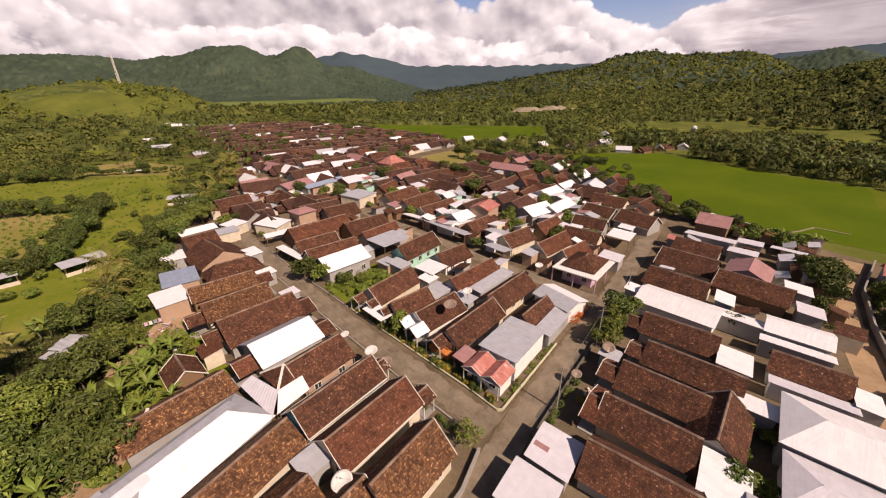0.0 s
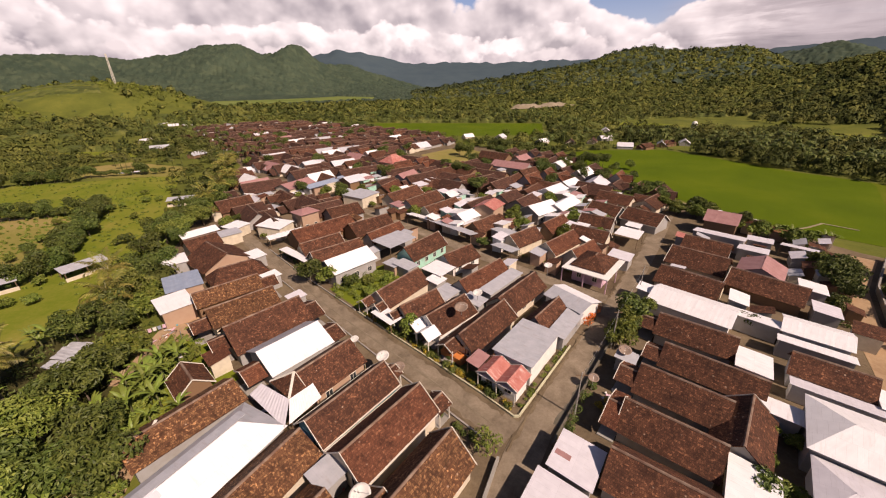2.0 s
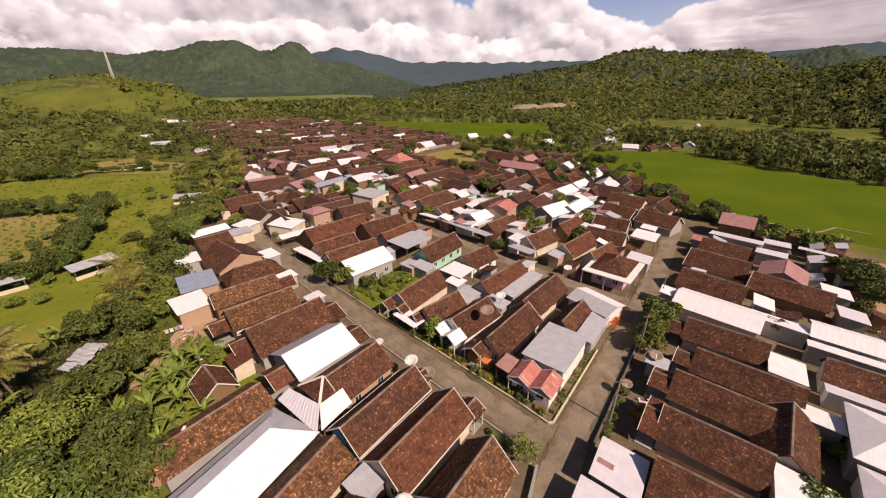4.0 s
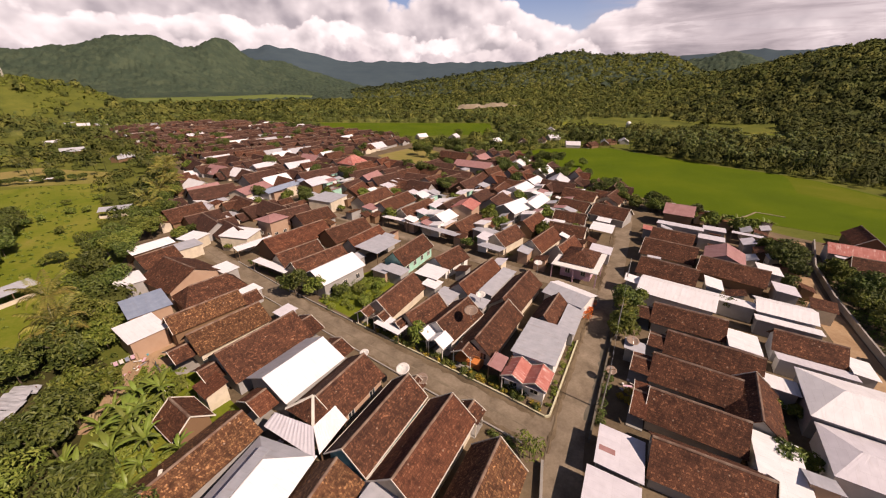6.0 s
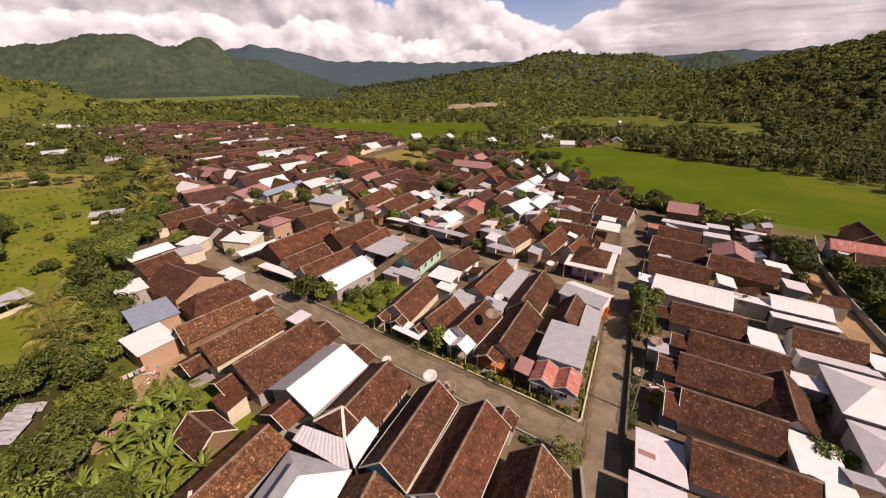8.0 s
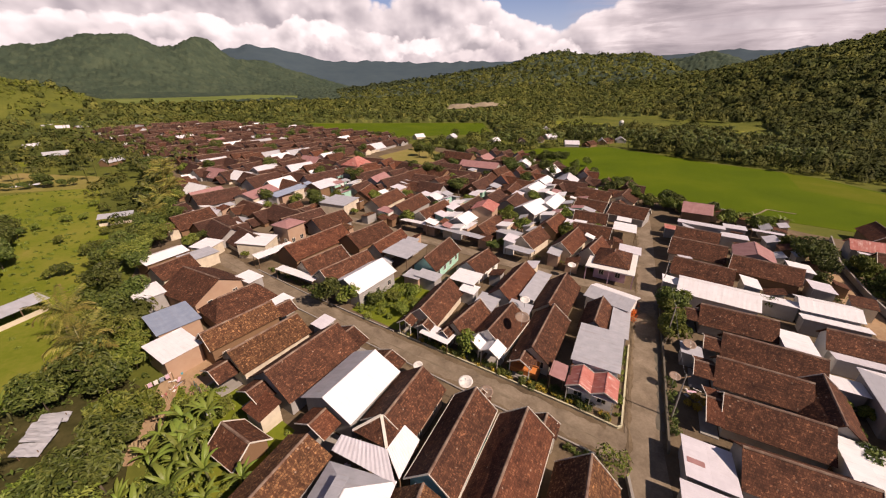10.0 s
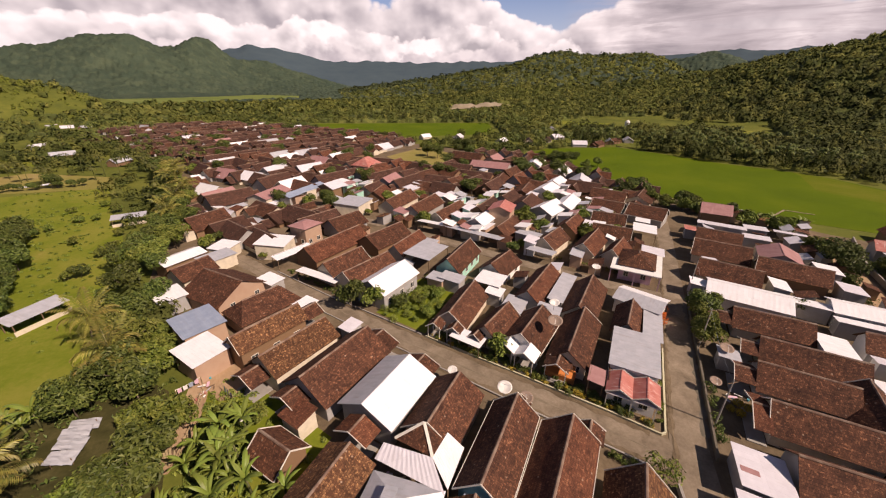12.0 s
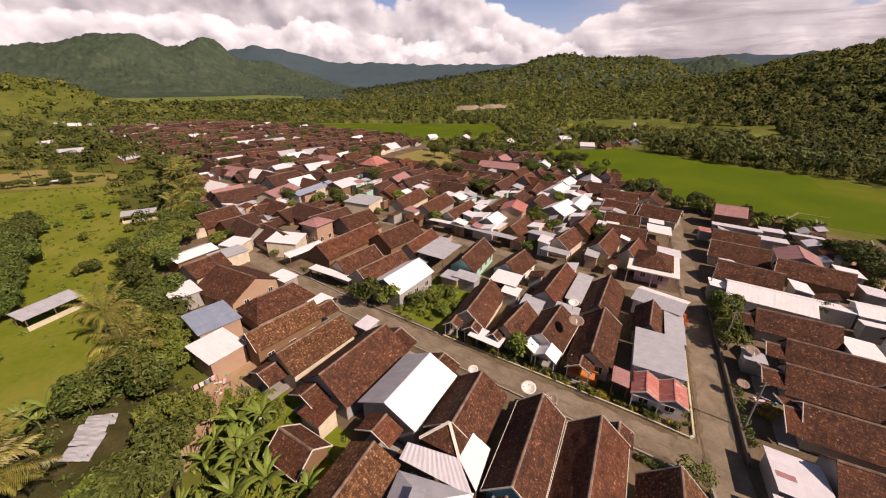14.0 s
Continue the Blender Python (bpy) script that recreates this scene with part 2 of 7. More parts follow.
TILE = tile_material("clay_tile", (0.048, 0.021, 0.014), (0.100, 0.041, 0.024), (0.21, 0.092, 0.048), 0.7)
TILE_RED = tile_material("clay_tile_red", (0.075, 0.028, 0.017), (0.145, 0.052, 0.028), (0.25, 0.105, 0.055), 0.5)
TILE_MOTTLED = tile_material("clay_tile_mottled", (0.066, 0.029, 0.016), (0.125, 0.054, 0.027), (0.37, 0.19, 0.085), 0.7)
SHEET_WHITE = sheet_material("sheet_white", (0.72, 0.71, 0.72), (0.80, 0.79, 0.80), (0.45, 0.40, 0.36), 0.5, 0.0, 0.3)
SHEET_GREY = sheet_material("sheet_grey", (0.36, 0.37, 0.40), (0.46, 0.46, 0.49), (0.28, 0.22, 0.18), 0.45, 0.0, 0.45)
SHEET_BLUE = sheet_material("sheet_blue_grey", (0.22, 0.27, 0.36), (0.30, 0.35, 0.44), (0.30, 0.26, 0.24), 0.45, 0.0, 0.25)
SHEET_RED = sheet_material("sheet_red", (0.37, 0.105, 0.08), (0.48, 0.20, 0.165), (0.70, 0.58, 0.53), 0.55, 0.0, 0.95)
SHEET_PINK = sheet_material("sheet_pink", (0.56, 0.54, 0.58), (0.66, 0.64, 0.68), (0.45, 0.4, 0.38), 0.5, 0.0, 0.3)
SHEET_ROSE = sheet_material("sheet_rose", (0.30, 0.15, 0.14), (0.40, 0.22, 0.21), (0.3, 0.2, 0.18), 0.55, 0.0, 0.4)
TILE_OLD = tile_material("clay_tile_old", (0.046, 0.023, 0.017), (0.082, 0.037, 0.026), (0.145, 0.070, 0.044), 0.45)
ROOFS = {"old_tile": TILE_OLD, "tile": TILE, "red_tile": TILE_RED, "mottled": TILE_MOTTLED, "white": SHEET_WHITE, "grey": SHEET_GREY, "blue": SHEET_BLUE, "red": SHEET_RED, "pink": SHEET_PINK, "rose": SHEET_ROSE}
ROOF_WORDS = {"old_tile": "weathered dark brown clay tile", "tile": "dark brown clay tile", "red_tile": "reddish brown clay tile", "mottled": "mottled orange-brown clay tile", "white": "white metal sheet", "grey": "grey metal sheet", "blue": "blue-grey metal sheet", "red": "faded red metal sheet", "pink": "pale grey metal sheet", "rose": "dusky rose metal sheet"}
WALLS = {
    "cream": plaster("plaster_cream", (0.66, 0.58, 0.45)),
    "white": plaster("plaster_white", (0.78, 0.76, 0.72), amount=0.25),
    "peach": plaster("plaster_peach", (0.44, 0.30, 0.21), (0.35, 0.2, 0.13)),
    "mint": plaster("plaster_mint", (0.36, 0.66, 0.54)),
    "pink": plaster("plaster_pink", (0.70, 0.46, 0.56)),
    "grey": plaster("plaster_grey", (0.36, 0.35, 0.34)),
    "wood": wood("wall_boards", (0.16, 0.09, 0.05), (0.26, 0.16, 0.09)),
    "orange": wood("orange_boards", (0.55, 0.16, 0.04), (0.62, 0.24, 0.07)),
    "blue": plaster("plaster_blue", (0.16, 0.42, 0.50)),
}
TRIM = plaster("trim_white", (0.74, 0.70, 0.62), (0.4, 0.33, 0.26), 0.6)
RIDGE = plaster("ridge_mortar", (0.15, 0.085, 0.060), (0.42, 0.34, 0.26), 0.85)
DARK_CONCRETE = plaster("mossy_concrete", (0.15, 0.13, 0.10), (0.06, 0.06, 0.03), 0.7)
CONCRETE = plaster("concrete", (0.33, 0.31, 0.28), (0.18, 0.15, 0.12), 0.6)
KERB = plaster("kerb_paint", (0.55, 0.52, 0.36), (0.3, 0.28, 0.16), 0.6)
TARP = plaster("blue_tarp", (0.06, 0.34, 0.42), (0.2, 0.4, 0.45), 0.4)
TIMBER = wood("old_timber", (0.12, 0.075, 0.045), (0.24, 0.16, 0.1))
BAMBOO = wood("bamboo", (0.35, 0.26, 0.14), (0.48, 0.38, 0.22))
STALK = wood("banana_stalk", (0.07, 0.08, 0.03), (0.13, 0.13, 0.05))
BARK = wood("bark", (0.10, 0.075, 0.055), (0.2, 0.16, 0.12))
METAL, _k, _b, _w = surface("galvanised", 0.4, 0.8)
_k.put(_b, "Base Color", _k.mix(_k.noise(_w, 6), rgb(0.4, 0.4, 0.4), rgb(0.6, 0.6, 0.6)))
DISH_WHITE = plaster("dish_white", (0.74, 0.72, 0.68), (0.45, 0.38, 0.3), 0.4)
DISH_MESH = plaster("dish_mesh", (0.30, 0.22, 0.17), (0.2, 0.14, 0.1), 0.5)
GLASS, _k, _b, _w = surface("window_glass", 0.08, 0.0, 0.6)
_k.put(_b, "Base Color", _k.mix(_k.noise(_w, 3), rgb(0.015, 0.018, 0.02), rgb(0.05, 0.055, 0.06)))
DOOR = wood("door_wood", (0.12, 0.06, 0.035), (0.2, 0.1, 0.06))
LEAF = foliage("leaf_broad", (0.034, 0.054, 0.011), (0.070, 0.098, 0.018), (0.15, 0.17, 0.038))
LEAF_LIGHT = foliage("leaf_light", (0.070, 0.10, 0.015), (0.13, 0.165, 0.025), (0.24, 0.25, 0.055))
LEAF_BANANA = foliage("leaf_banana", (0.070, 0.105, 0.016), (0.125, 0.17, 0.026), (0.24, 0.25, 0.06), 0.45)
LEAF_PALM = foliage("leaf_palm", (0.085, 0.10, 0.020), (0.165, 0.165, 0.032), (0.36, 0.28, 0.075), 0.45)
LEAF_FROND = foliage("leaf_frond", (0.045, 0.062, 0.014), (0.085, 0.105, 0.022), (0.17, 0.17, 0.04))
LEAF_MEADOW = foliage("leaf_meadow", (0.075, 0.100, 0.012), (0.120, 0.148, 0.018), (0.175, 0.185, 0.034))
LEAF_YELLOW = foliage("leaf_yellow", (0.14, 0.12, 0.015), (0.30, 0.22, 0.02), (0.52, 0.38, 0.05))
LEAF_ORANGE = foliage("leaf_orange", (0.45, 0.10, 0.01), (0.75, 0.20, 0.02), (0.85, 0.34, 0.06))
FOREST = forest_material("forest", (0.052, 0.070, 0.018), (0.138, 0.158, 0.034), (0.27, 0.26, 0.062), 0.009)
# greyed, bluish greens carry the haze of distance in the base colour
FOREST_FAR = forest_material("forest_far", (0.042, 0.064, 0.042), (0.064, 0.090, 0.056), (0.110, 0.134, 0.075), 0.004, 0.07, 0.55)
# darker copy of the forest greens, with the trees' shade in the colour
FOREST_SHADED = forest_material("forest_dark", (0.050, 0.064, 0.017), (0.094, 0.110, 0.026), (0.205, 0.200, 0.048), 0.02)
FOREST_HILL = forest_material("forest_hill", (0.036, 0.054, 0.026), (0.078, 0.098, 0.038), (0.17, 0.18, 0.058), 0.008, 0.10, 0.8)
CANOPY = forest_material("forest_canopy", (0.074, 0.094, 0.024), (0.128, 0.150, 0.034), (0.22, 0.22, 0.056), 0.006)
RICE_RIPE = ground_material("rice_ripening", ((0.32, (0.080, 0.108, 0.004)), (0.5, (0.105, 0.130, 0.006)), (0.7, (0.16, 0.15, 0.02))), 0.04, 2.5)
GRASS = ground_material("grassland", ((0.30, (0.065, 0.075, 0.018)), (0.48, (0.105, 0.12, 0.022)), (0.62, (0.15, 0.155, 0.03)), (0.78, (0.20, 0.165, 0.06))), 0.035, 0.9)
DIRT = ground_material("village_earth", ((0.30, (0.075, 0.056, 0.034)), (0.50, (0.155, 0.116, 0.074)), (0.62, (0.195, 0.150, 0.098)), (0.75, (0.075, 0.085, 0.026))), 0.12, 1.8)
RICE = ground_material("rice_green", ((0.32, (0.056, 0.092, 0.002)), (0.5, (0.076, 0.118, 0.002)), (0.68, (0.108, 0.142, 0.004))), 0.03, 2.5)
MEADOW = ground_material("meadow", ((0.30, (0.085, 0.118, 0.010)), (0.46, (0.138, 0.168, 0.016)), (0.62, (0.205, 0.200, 0.034)), (0.78, (0.30, 0.22, 0.085))), 0.06, 1.1)
FIELD_PALE = ground_material("field_pale", ((0.30, (0.10, 0.135, 0.030)), (0.5, (0.145, 0.18, 0.045)), (0.7, (0.20, 0.215, 0.07))), 0.008, 0.3)
STUBBLE = ground_material("stubble", ((0.32, (0.15, 0.15, 0.03)), (0.5, (0.23, 0.20, 0.055)), (0.7, (0.34, 0.24, 0.11))), 0.03, 1.5)
THICKET_SHADE = ground_material("leaf_litter", ((0.3, (0.030, 0.030, 0.010)), (0.5, (0.055, 0.052, 0.018)), (0.7, (0.10, 0.085, 0.035))), 0.3, 2.0)
ROAD = ground_material("road_concrete", ((0.30, (0.115, 0.090, 0.062)), (0.46, (0.190, 0.150, 0.106)), (0.56, (0.240, 0.192, 0.138)), (0.70, (0.31, 0.25, 0.185))), 0.30, 3.0, 0.9, 0.01)
ROAD_PATCH = ground_material("road_patch", ((0.3, (0.15, 0.12, 0.085)), (0.5, (0.21, 0.17, 0.12)), (0.7, (0.28, 0.225, 0.165))), 0.5, 3.0, 0.9, 0.01)
EARTH_PALE = ground_material("pale_earth", ((0.3, (0.20, 0.16, 0.10)), (0.6, (0.34, 0.28, 0.20))), 0.06, 0.8)
EARTH_BARE = ground_material("bare_earth", ((0.3, (0.26, 0.16, 0.09)), (0.6, (0.40, 0.28, 0.17))), 0.2, 1.5)

# ---- building tools ----
A_ANGLE, B_ANGLE = 137.5, 51.0
CORNER = (7.8, 36.3)
A_DIR = (math.cos(radians(A_ANGLE)), math.sin(radians(A_ANGLE)))
B_DIR = (math.cos(radians(B_ANGLE)), math.sin(radians(B_ANGLE)))


def street(s, w):
    """Plan of the village: s metres along the lower street, w metres along the cross street, from the crossing."""
    return CORNER[0] + s * A_DIR[0] + w * B_DIR[0], CORNER[1] + s * A_DIR[1] + w * B_DIR[1]


DET = A_DIR[0] * B_DIR[1] - A_DIR[1] * B_DIR[0]


def to_street(x, y):
    dx, dy = x - CORNER[0], y - CORNER[1]
    return (dx * B_DIR[1] - dy * B_DIR[0]) / DET, (A_DIR[0] * dy - A_DIR[1] * dx) / DET


def mesh_of(name, verts, faces, mat, smooth=False):
    me = bpy.data.meshes.new(name)
    me.from_pydata([tuple(v) for v in verts], [], faces)
    me.materials.append(mat)
    if smooth:
        me.shade_smooth()
    me.update()
    return me


def part(name, data, parent, label="", m=None):
    ob = new(name, data)
    ob.parent = parent
    if m is not None:
        ob.matrix_basis = m
    return tagged(ob, label)


def thing(name, m, label, category, group="", kind=""):
    ob = new(name)
    ob.empty_display_size = 0.3
    ob.matrix_basis = m
    return tagged(ob, label, category, group, kind)


def solid(name, data, label, category, m=None, group="", kind=""):
    ob = new(name, data)
    if m is not None:
        ob.matrix_basis = m
    return tagged(ob, label, category, group, kind)


class Shape:
    """Collects boxes, slabs and tubes into one mesh."""

    def __init__(self):
        self.v, self.f = [], []

    def add(self, verts, faces):
        n = len(self.v)
        self.v += [tuple(v) for v in verts]
        self.f += [tuple(n + i for i in f) for f in faces]
        return self

    def box(self, x0, x1, y0, y1, z0, z1, m=None):
        vs = [Vector((x, y, z)) for z in (z0, z1) for x, y in ((x0, y0), (x1, y0), (x1, y1), (x0, y1))]
        if m is not None:
            vs = [m @ v for v in vs]
        return self.add(vs, [(3, 2, 1, 0), (4, 5, 6, 7), (0, 1, 5, 4), (1, 2, 6, 5), (2, 3, 7, 6), (3, 0, 4, 7)])

    def bar(self, a, b, wide, high):
        """A squared bar from a to b."""
        a, b = Vector(a), Vector(b)
        m = Matrix.Translation(a) @ (b - a).to_track_quat("X", "Z").to_matrix().to_4x4()
        return self.box(0, (b - a).length, -wide / 2, wide / 2, -high / 2, high / 2, m)

    def tube(self, points, radii, sides=7):
        ps = [Vector(p) for p in points]
        rings = []
        for i, p in enumerate(ps):
            d = (ps[min(i + 1, len(ps) - 1)] - ps[max(i - 1, 0)]).normalized()
            q = d.to_track_quat("Z", "Y")
            r = radii[i] if isinstance(radii, (list, tuple)) else radii
            rings.append([p + q @ Vector((r * math.cos(a), r * math.sin(a), 0)) for a in (2 * math.pi * k / sides for k in range(sides))])
        n = [v for ring in rings for v in ring]
        f = [(i * sides + k, i * sides + (k + 1) % sides, (i + 1) * sides + (k + 1) % sides, (i + 1) * sides + k) for i in range(len(ps) - 1) for k in range(sides)]
        f += [tuple(reversed(range(sides))), tuple(range((len(ps) - 1) * sides, len(ps) * sides))]
        return self.add(n, f)

    def mesh(self, name, mat, smooth=False):
        return mesh_of(name, self.v, self.f, mat, smooth)


def slab(corners, thick, nx=1, ny=1, wobble=0.0, seed=0, rib=0.0):
    """A sheet over four corners (a, b, c, d round), with thickness and a slight unevenness."""
    a, b, c, d = (Vector(p) for p in corners)
    up = (b - a).cross(d - a).normalized()
    if up.z < 0:
        up = -up
    rng = random.Random(seed)
    top, n = [], nx + 1
    for j in range(ny + 1):
        for i in range(nx + 1):
            u, v = i / nx, j / ny
            p = (a * (1 - u) + b * u) * (1 - v) + (d * (1 - u) + c * u) * v
            top.append(p + up * (rng.uniform(-1, 1) * wobble + (rib if i % 2 else 0.0)))
    low = [p - up * thick for p in top]
    k = len(top)
    f = []
    flip = (b - a).cross(d - a).z < 0
    for j in range(ny):
        for i in range(nx):
            q = (j * n + i, j * n + i + 1, (j + 1) * n + i + 1, (j + 1) * n + i)
            f += [tuple(reversed(q)) if flip else q, tuple(k + x for x in (q if flip else reversed(q)))]
    rim = [i for i in range(n)] + [j * n + nx for j in range(1, ny + 1)] + [ny * n + i for i in range(nx - 1, -1, -1)] + [j * n for j in range(ny - 1, 0, -1)]
    for x, y in zip(rim, rim[1:] + rim[:1]):
        f.append((x, k + x, k + y, y) if not flip else (y, k + y, k + x, x))
    return top + low, f


# ---- land ----
# heading, distance, height, half-breadth across, half-breadth along the line of sight
HILLS = [
    (-38.6, 700, 36, 85, 100), (-46, 760, 18, 90, 120),
    (-47, 2000, 127, 200, 190), (-38, 1950, 74, 150, 180), (-28.5, 1900, 164, 150, 190), (-19.3, 1980, 128, 64, 170), (-23.5, 1900, 53, 90, 190), (-14.5, 2050, 110, 120, 170), (-8, 2100, 60, 130, 170),
    (24.5, 1290, 81, 80, 190), (30, 1270, 45, 100, 200), (36.5, 1180, 78, 90, 190), (20, 1000, 14, 130, 220), (16.2, 1250, 44, 85, 190), (9.0, 1290, 32, 90, 190), (2, 1380, 20, 100, 180),
    (48, 900, 54, 90, 190), (55, 830, 14, 80, 180), (64, 760, 93, 110, 190), (43, 1900, 138, 200, 240),
]


def land(x, y):
    """Height of the ground; x and y may be arrays."""
    x, y = np.asarray(x, float), np.asarray(y, float)
    z = np.zeros(np.broadcast(x, y).shape)
    for head, far, high, across, along in HILLS:
        a = radians(head)
        ex, ey = math.sin(a), math.cos(a)
        r, c = x * ex + y * ey - far, x * ey - y * ex
        z = z + high * np.exp(-0.5 * (r / along) ** 2 - 0.5 * (c / across) ** 2)
    d = np.hypot(x, y)
    folds = np.sin(x * 0.021 + 1.3 * np.sin(y * 0.011)) * np.sin(y * 0.017 + 0.9 * np.sin(x * 0.013 + 2))
    folds = folds + 0.5 * np.sin(x * 0.047 + y * 0.031) * np.sin(y * 0.053 - x * 0.02)
    spurs = np.abs(np.sin(x * 0.0085 + 1.4 * np.sin(y * 0.0061 + 0.7) + y * 0.003)) + 0.45 * np.abs(np.sin(x * 0.021 - y * 0.009 + 1.1 * np.sin(y * 0.015)))
    far = np.clip((d - 1300) / 400, 0, 1)
    z = z * (1 + 0.045 * folds - 0.08 * (spurs - 0.9) * far)
    rise = np.clip((d - 430) / 250, 0, 1)
    return z * rise * rise * (3 - 2 * rise)


def make_ground():
    rings = [3.0 * 1.065 ** i for i in range(118)]
    rings = [r for r in rings if r < 4800] + [4800]
    n = 220
    v = [(0, 0, 0)]
    for r in rings:
        a = np.linspace(0, 2 * np.pi, n, endpoint=False)
        x, y = r * np.sin(a), r * np.cos(a)
        v += list(zip(x, y, land(x, y) - 9 * np.clip((r - 900) / 120, 0, 1)))
    f = [(0, 1 + (k + 1) % n, 1 + k) for k in range(n)]
    for i in range(len(rings) - 1):
        o = 1 + i * n
        f += [(o + k, o + (k + 1) % n, o + n + (k + 1) % n, o + n + k) for k in range(n)]
    f = [tuple(reversed(q)) for q in f]
    me = mesh_of("ground", v, f, GRASS, True)
    return solid("ground", me, "grassy valley floor rising into wooded hills", "ground", kind="structure")


make_ground()


def patch(name, pts, mat, label, category="field", z=0.05, kind="structure", plan=True):
    """A flat piece of ground; corners in the street plan."""
    ring = [street(*p) if plan else p for p in pts]
    area = sum(a[0] * b[1] - a[1] * b[0] for a, b in zip(ring, ring[1:] + ring[:1]))
    if area < 0:
        ring.reverse()
    n = len(ring)
    v = [(x, y, z) for x, y in ring] + [(x, y, -0.3) for x, y in ring]
    f = [tuple(range(n))] + [(i, n + i, n + (i + 1) % n, (i + 1) % n) for i in range(n)]
    me = mesh_of(name, v, f, mat)
    return solid(name, me, label, category, kind=kind)


# village earth, fields
VILLAGE = [(96, -16), (201, 45), (330, 66), (426, 90), (404, 172), (300, 205), (205, 200), (150, 180), (66, 170), (14, 124), (-16, 112), (-44, 100), (-70, 96), (-76, 40), (-60, -20), (-30, -40), (-2, -46), (26, -32), (60, -24)]
patch("village_ground", VILLAGE, DIRT, "trodden bare earth and grass between the houses", "ground", 0.03)
patch("rice_field", [(60, 217), (91, 240), (140, 238), (154, 203), (163, 176), (176, 156), (182, 138), (180, 112), (164, 84), (150, 70), (124, 76), (104, 97), (90, 112), (84, 141), (66, 168), (56, 182)], RICE, "flat bright green paddy of young rice", z=0.06, plan=False)
patch("ripe_rice_field", [(174, 146), (152, 123), (157, 104), (166, 95), (178, 112), (181, 138), (178, 152)], RICE_RIPE, "yellowing corner of the rice paddy", z=0.066, plan=False)
patch("far_rice_field", [(-75, 436), (106, 410), (84, 318), (6, 318), (-46, 350)], RICE, "distant flat green rice paddy behind the village", z=0.06, plan=False)
VALLEY_FIELD = [(-314, 540), (-470, 700), (-600, 960), (-682, 1279), (-636, 1337), (-409, 1500), (-217, 1353), (-169, 1002), (-300, 930), (-360, 800), (-300, 640)]
patch("valley_field", VALLEY_FIELD, FIELD_PALE, "pale green open fields in the valley", z=0.08, plan=False)
patch("meadow", [(-200, 164), (-130, 184), (-112, 150), (-96, 125), (-80, 96), (-77, 74), (-86, 58), (-120, 60), (-170, 100)], MEADOW, "rough light green meadow with scattered shrubs", z=0.05, plan=False)
patch("meadow", [(-260, 150), (-202, 163), (-172, 99), (-122, 60), (-90, 56), (-100, 40), (-160, 40), (-240, 90)], MEADOW, "light green meadow beyond the hedge", z=0.054, plan=False)
patch("stubble_field", [(-158, 122), (-124, 121), (-113, 102), (-107, 84), (-128, 74), (-170, 84)], STUBBLE, "dry yellowish field with bare soil", z=0.058, plan=False)
patch("school_field", [(-14, 232), (12, 262), (28, 232), (10, 192), (-4, 204)], STUBBLE, "worn grass sports field between the houses", z=0.06, plan=False)
TERRACES = [[(173, 384), (205, 432), (233, 440), (289, 440), (335, 420), (314, 392), (228, 372)], [(308, 377), (345, 342), (310, 292), (278, 309)], [(345, 342), (381, 331), (336, 288), (284, 270), (300, 290)]]
for ring, text in zip(TERRACES, ("pale green terraced field among trees", "yellowish terraced field below the hill", "bright green terraced field at the foot of the hill")):
    patch("terrace_field", ring, MEADOW, text, z=0.06, plan=False)
VALLEY_PLOTS = [[(-533, 473), (-475, 524), (-372, 487), (-337, 431), (-433, 415)], [(-200, 202), (-183, 220), (-140, 204), (-127, 182), (-175, 180)], [(-264, 257), (-227, 263), (-191, 245), (-199, 228), (-236, 231)]]
for ring, mat, text in zip(VALLEY_PLOTS, (MEADOW, STUBBLE, MEADOW), ("light green field between rows of trees", "brownish fallow plot beside the meadow", "narrow light green field among the trees")):
    patch("valley_plot", ring, mat, text, z=0.06, plan=False)
patch("river_bank", [(-413, 364), (-370, 381), (-300, 398), (-298, 391), (-361, 372), (-402, 352)], EARTH_BARE, "pale gravel strip between the trees", "track", z=0.06, plan=False)
patch("gravel_yard", [(-284, 432), (-330, 438), (-332, 463), (-300, 470)], DIRT, "bare grey yard round the far sheds", "yard", z=0.06, plan=False)

patch("grass_plot", [(70, -33), (82, -25), (98, -19), (104, -30), (96, -44), (76, -46)], MEADOW, "bright green rough grass beyond the trees", z=0.045)
patch("kitchen_garden", [(36.5, -21.5), (46, -21), (57, -21.5), (57.4, -25), (50.5, -30.5), (43, -34), (34, -33.5), (35, -30)], MEADOW, "green kitchen garden behind the houses", "garden", z=0.048)
# dark floor colour stands in for the shade between the crowns
patch("thicket_floor", [(24, -44), (36, -38), (47, -36), (55, -31.5), (62, -28), (72, -29), (72, -44), (64, -56), (46, -64), (24, -60)], THICKET_SHADE, "dark ground under the trees, coloured for their shade", "ground", z=0.046)
patch("back_path", [(61, -25.5), (57.5, -28.6), (53.6, -31.6), (50.6, -35.2), (49.4, -34.2), (52.2, -29.6), (55.8, -26.2), (58.6, -24)], EARTH_BARE, "trodden bare earth path behind the houses", "path", z=0.055)
patch("garden_plot", [(36.6, 1.6), (48, 2.2), (48.4, 14), (47, 18), (38, 16), (36.8, 8)], MEADOW, "green weedy soil of a garden between the houses", "garden", z=0.05)
BROWN_YARD = [(-56, 68), (-48, 61), (-44, 54), (-48, 53), (-54, 60)]
patch("wash_yard", BROWN_YARD, EARTH_BARE, "trodden brown earth yard with litter and washing", "yard", z=0.06, plan=False)
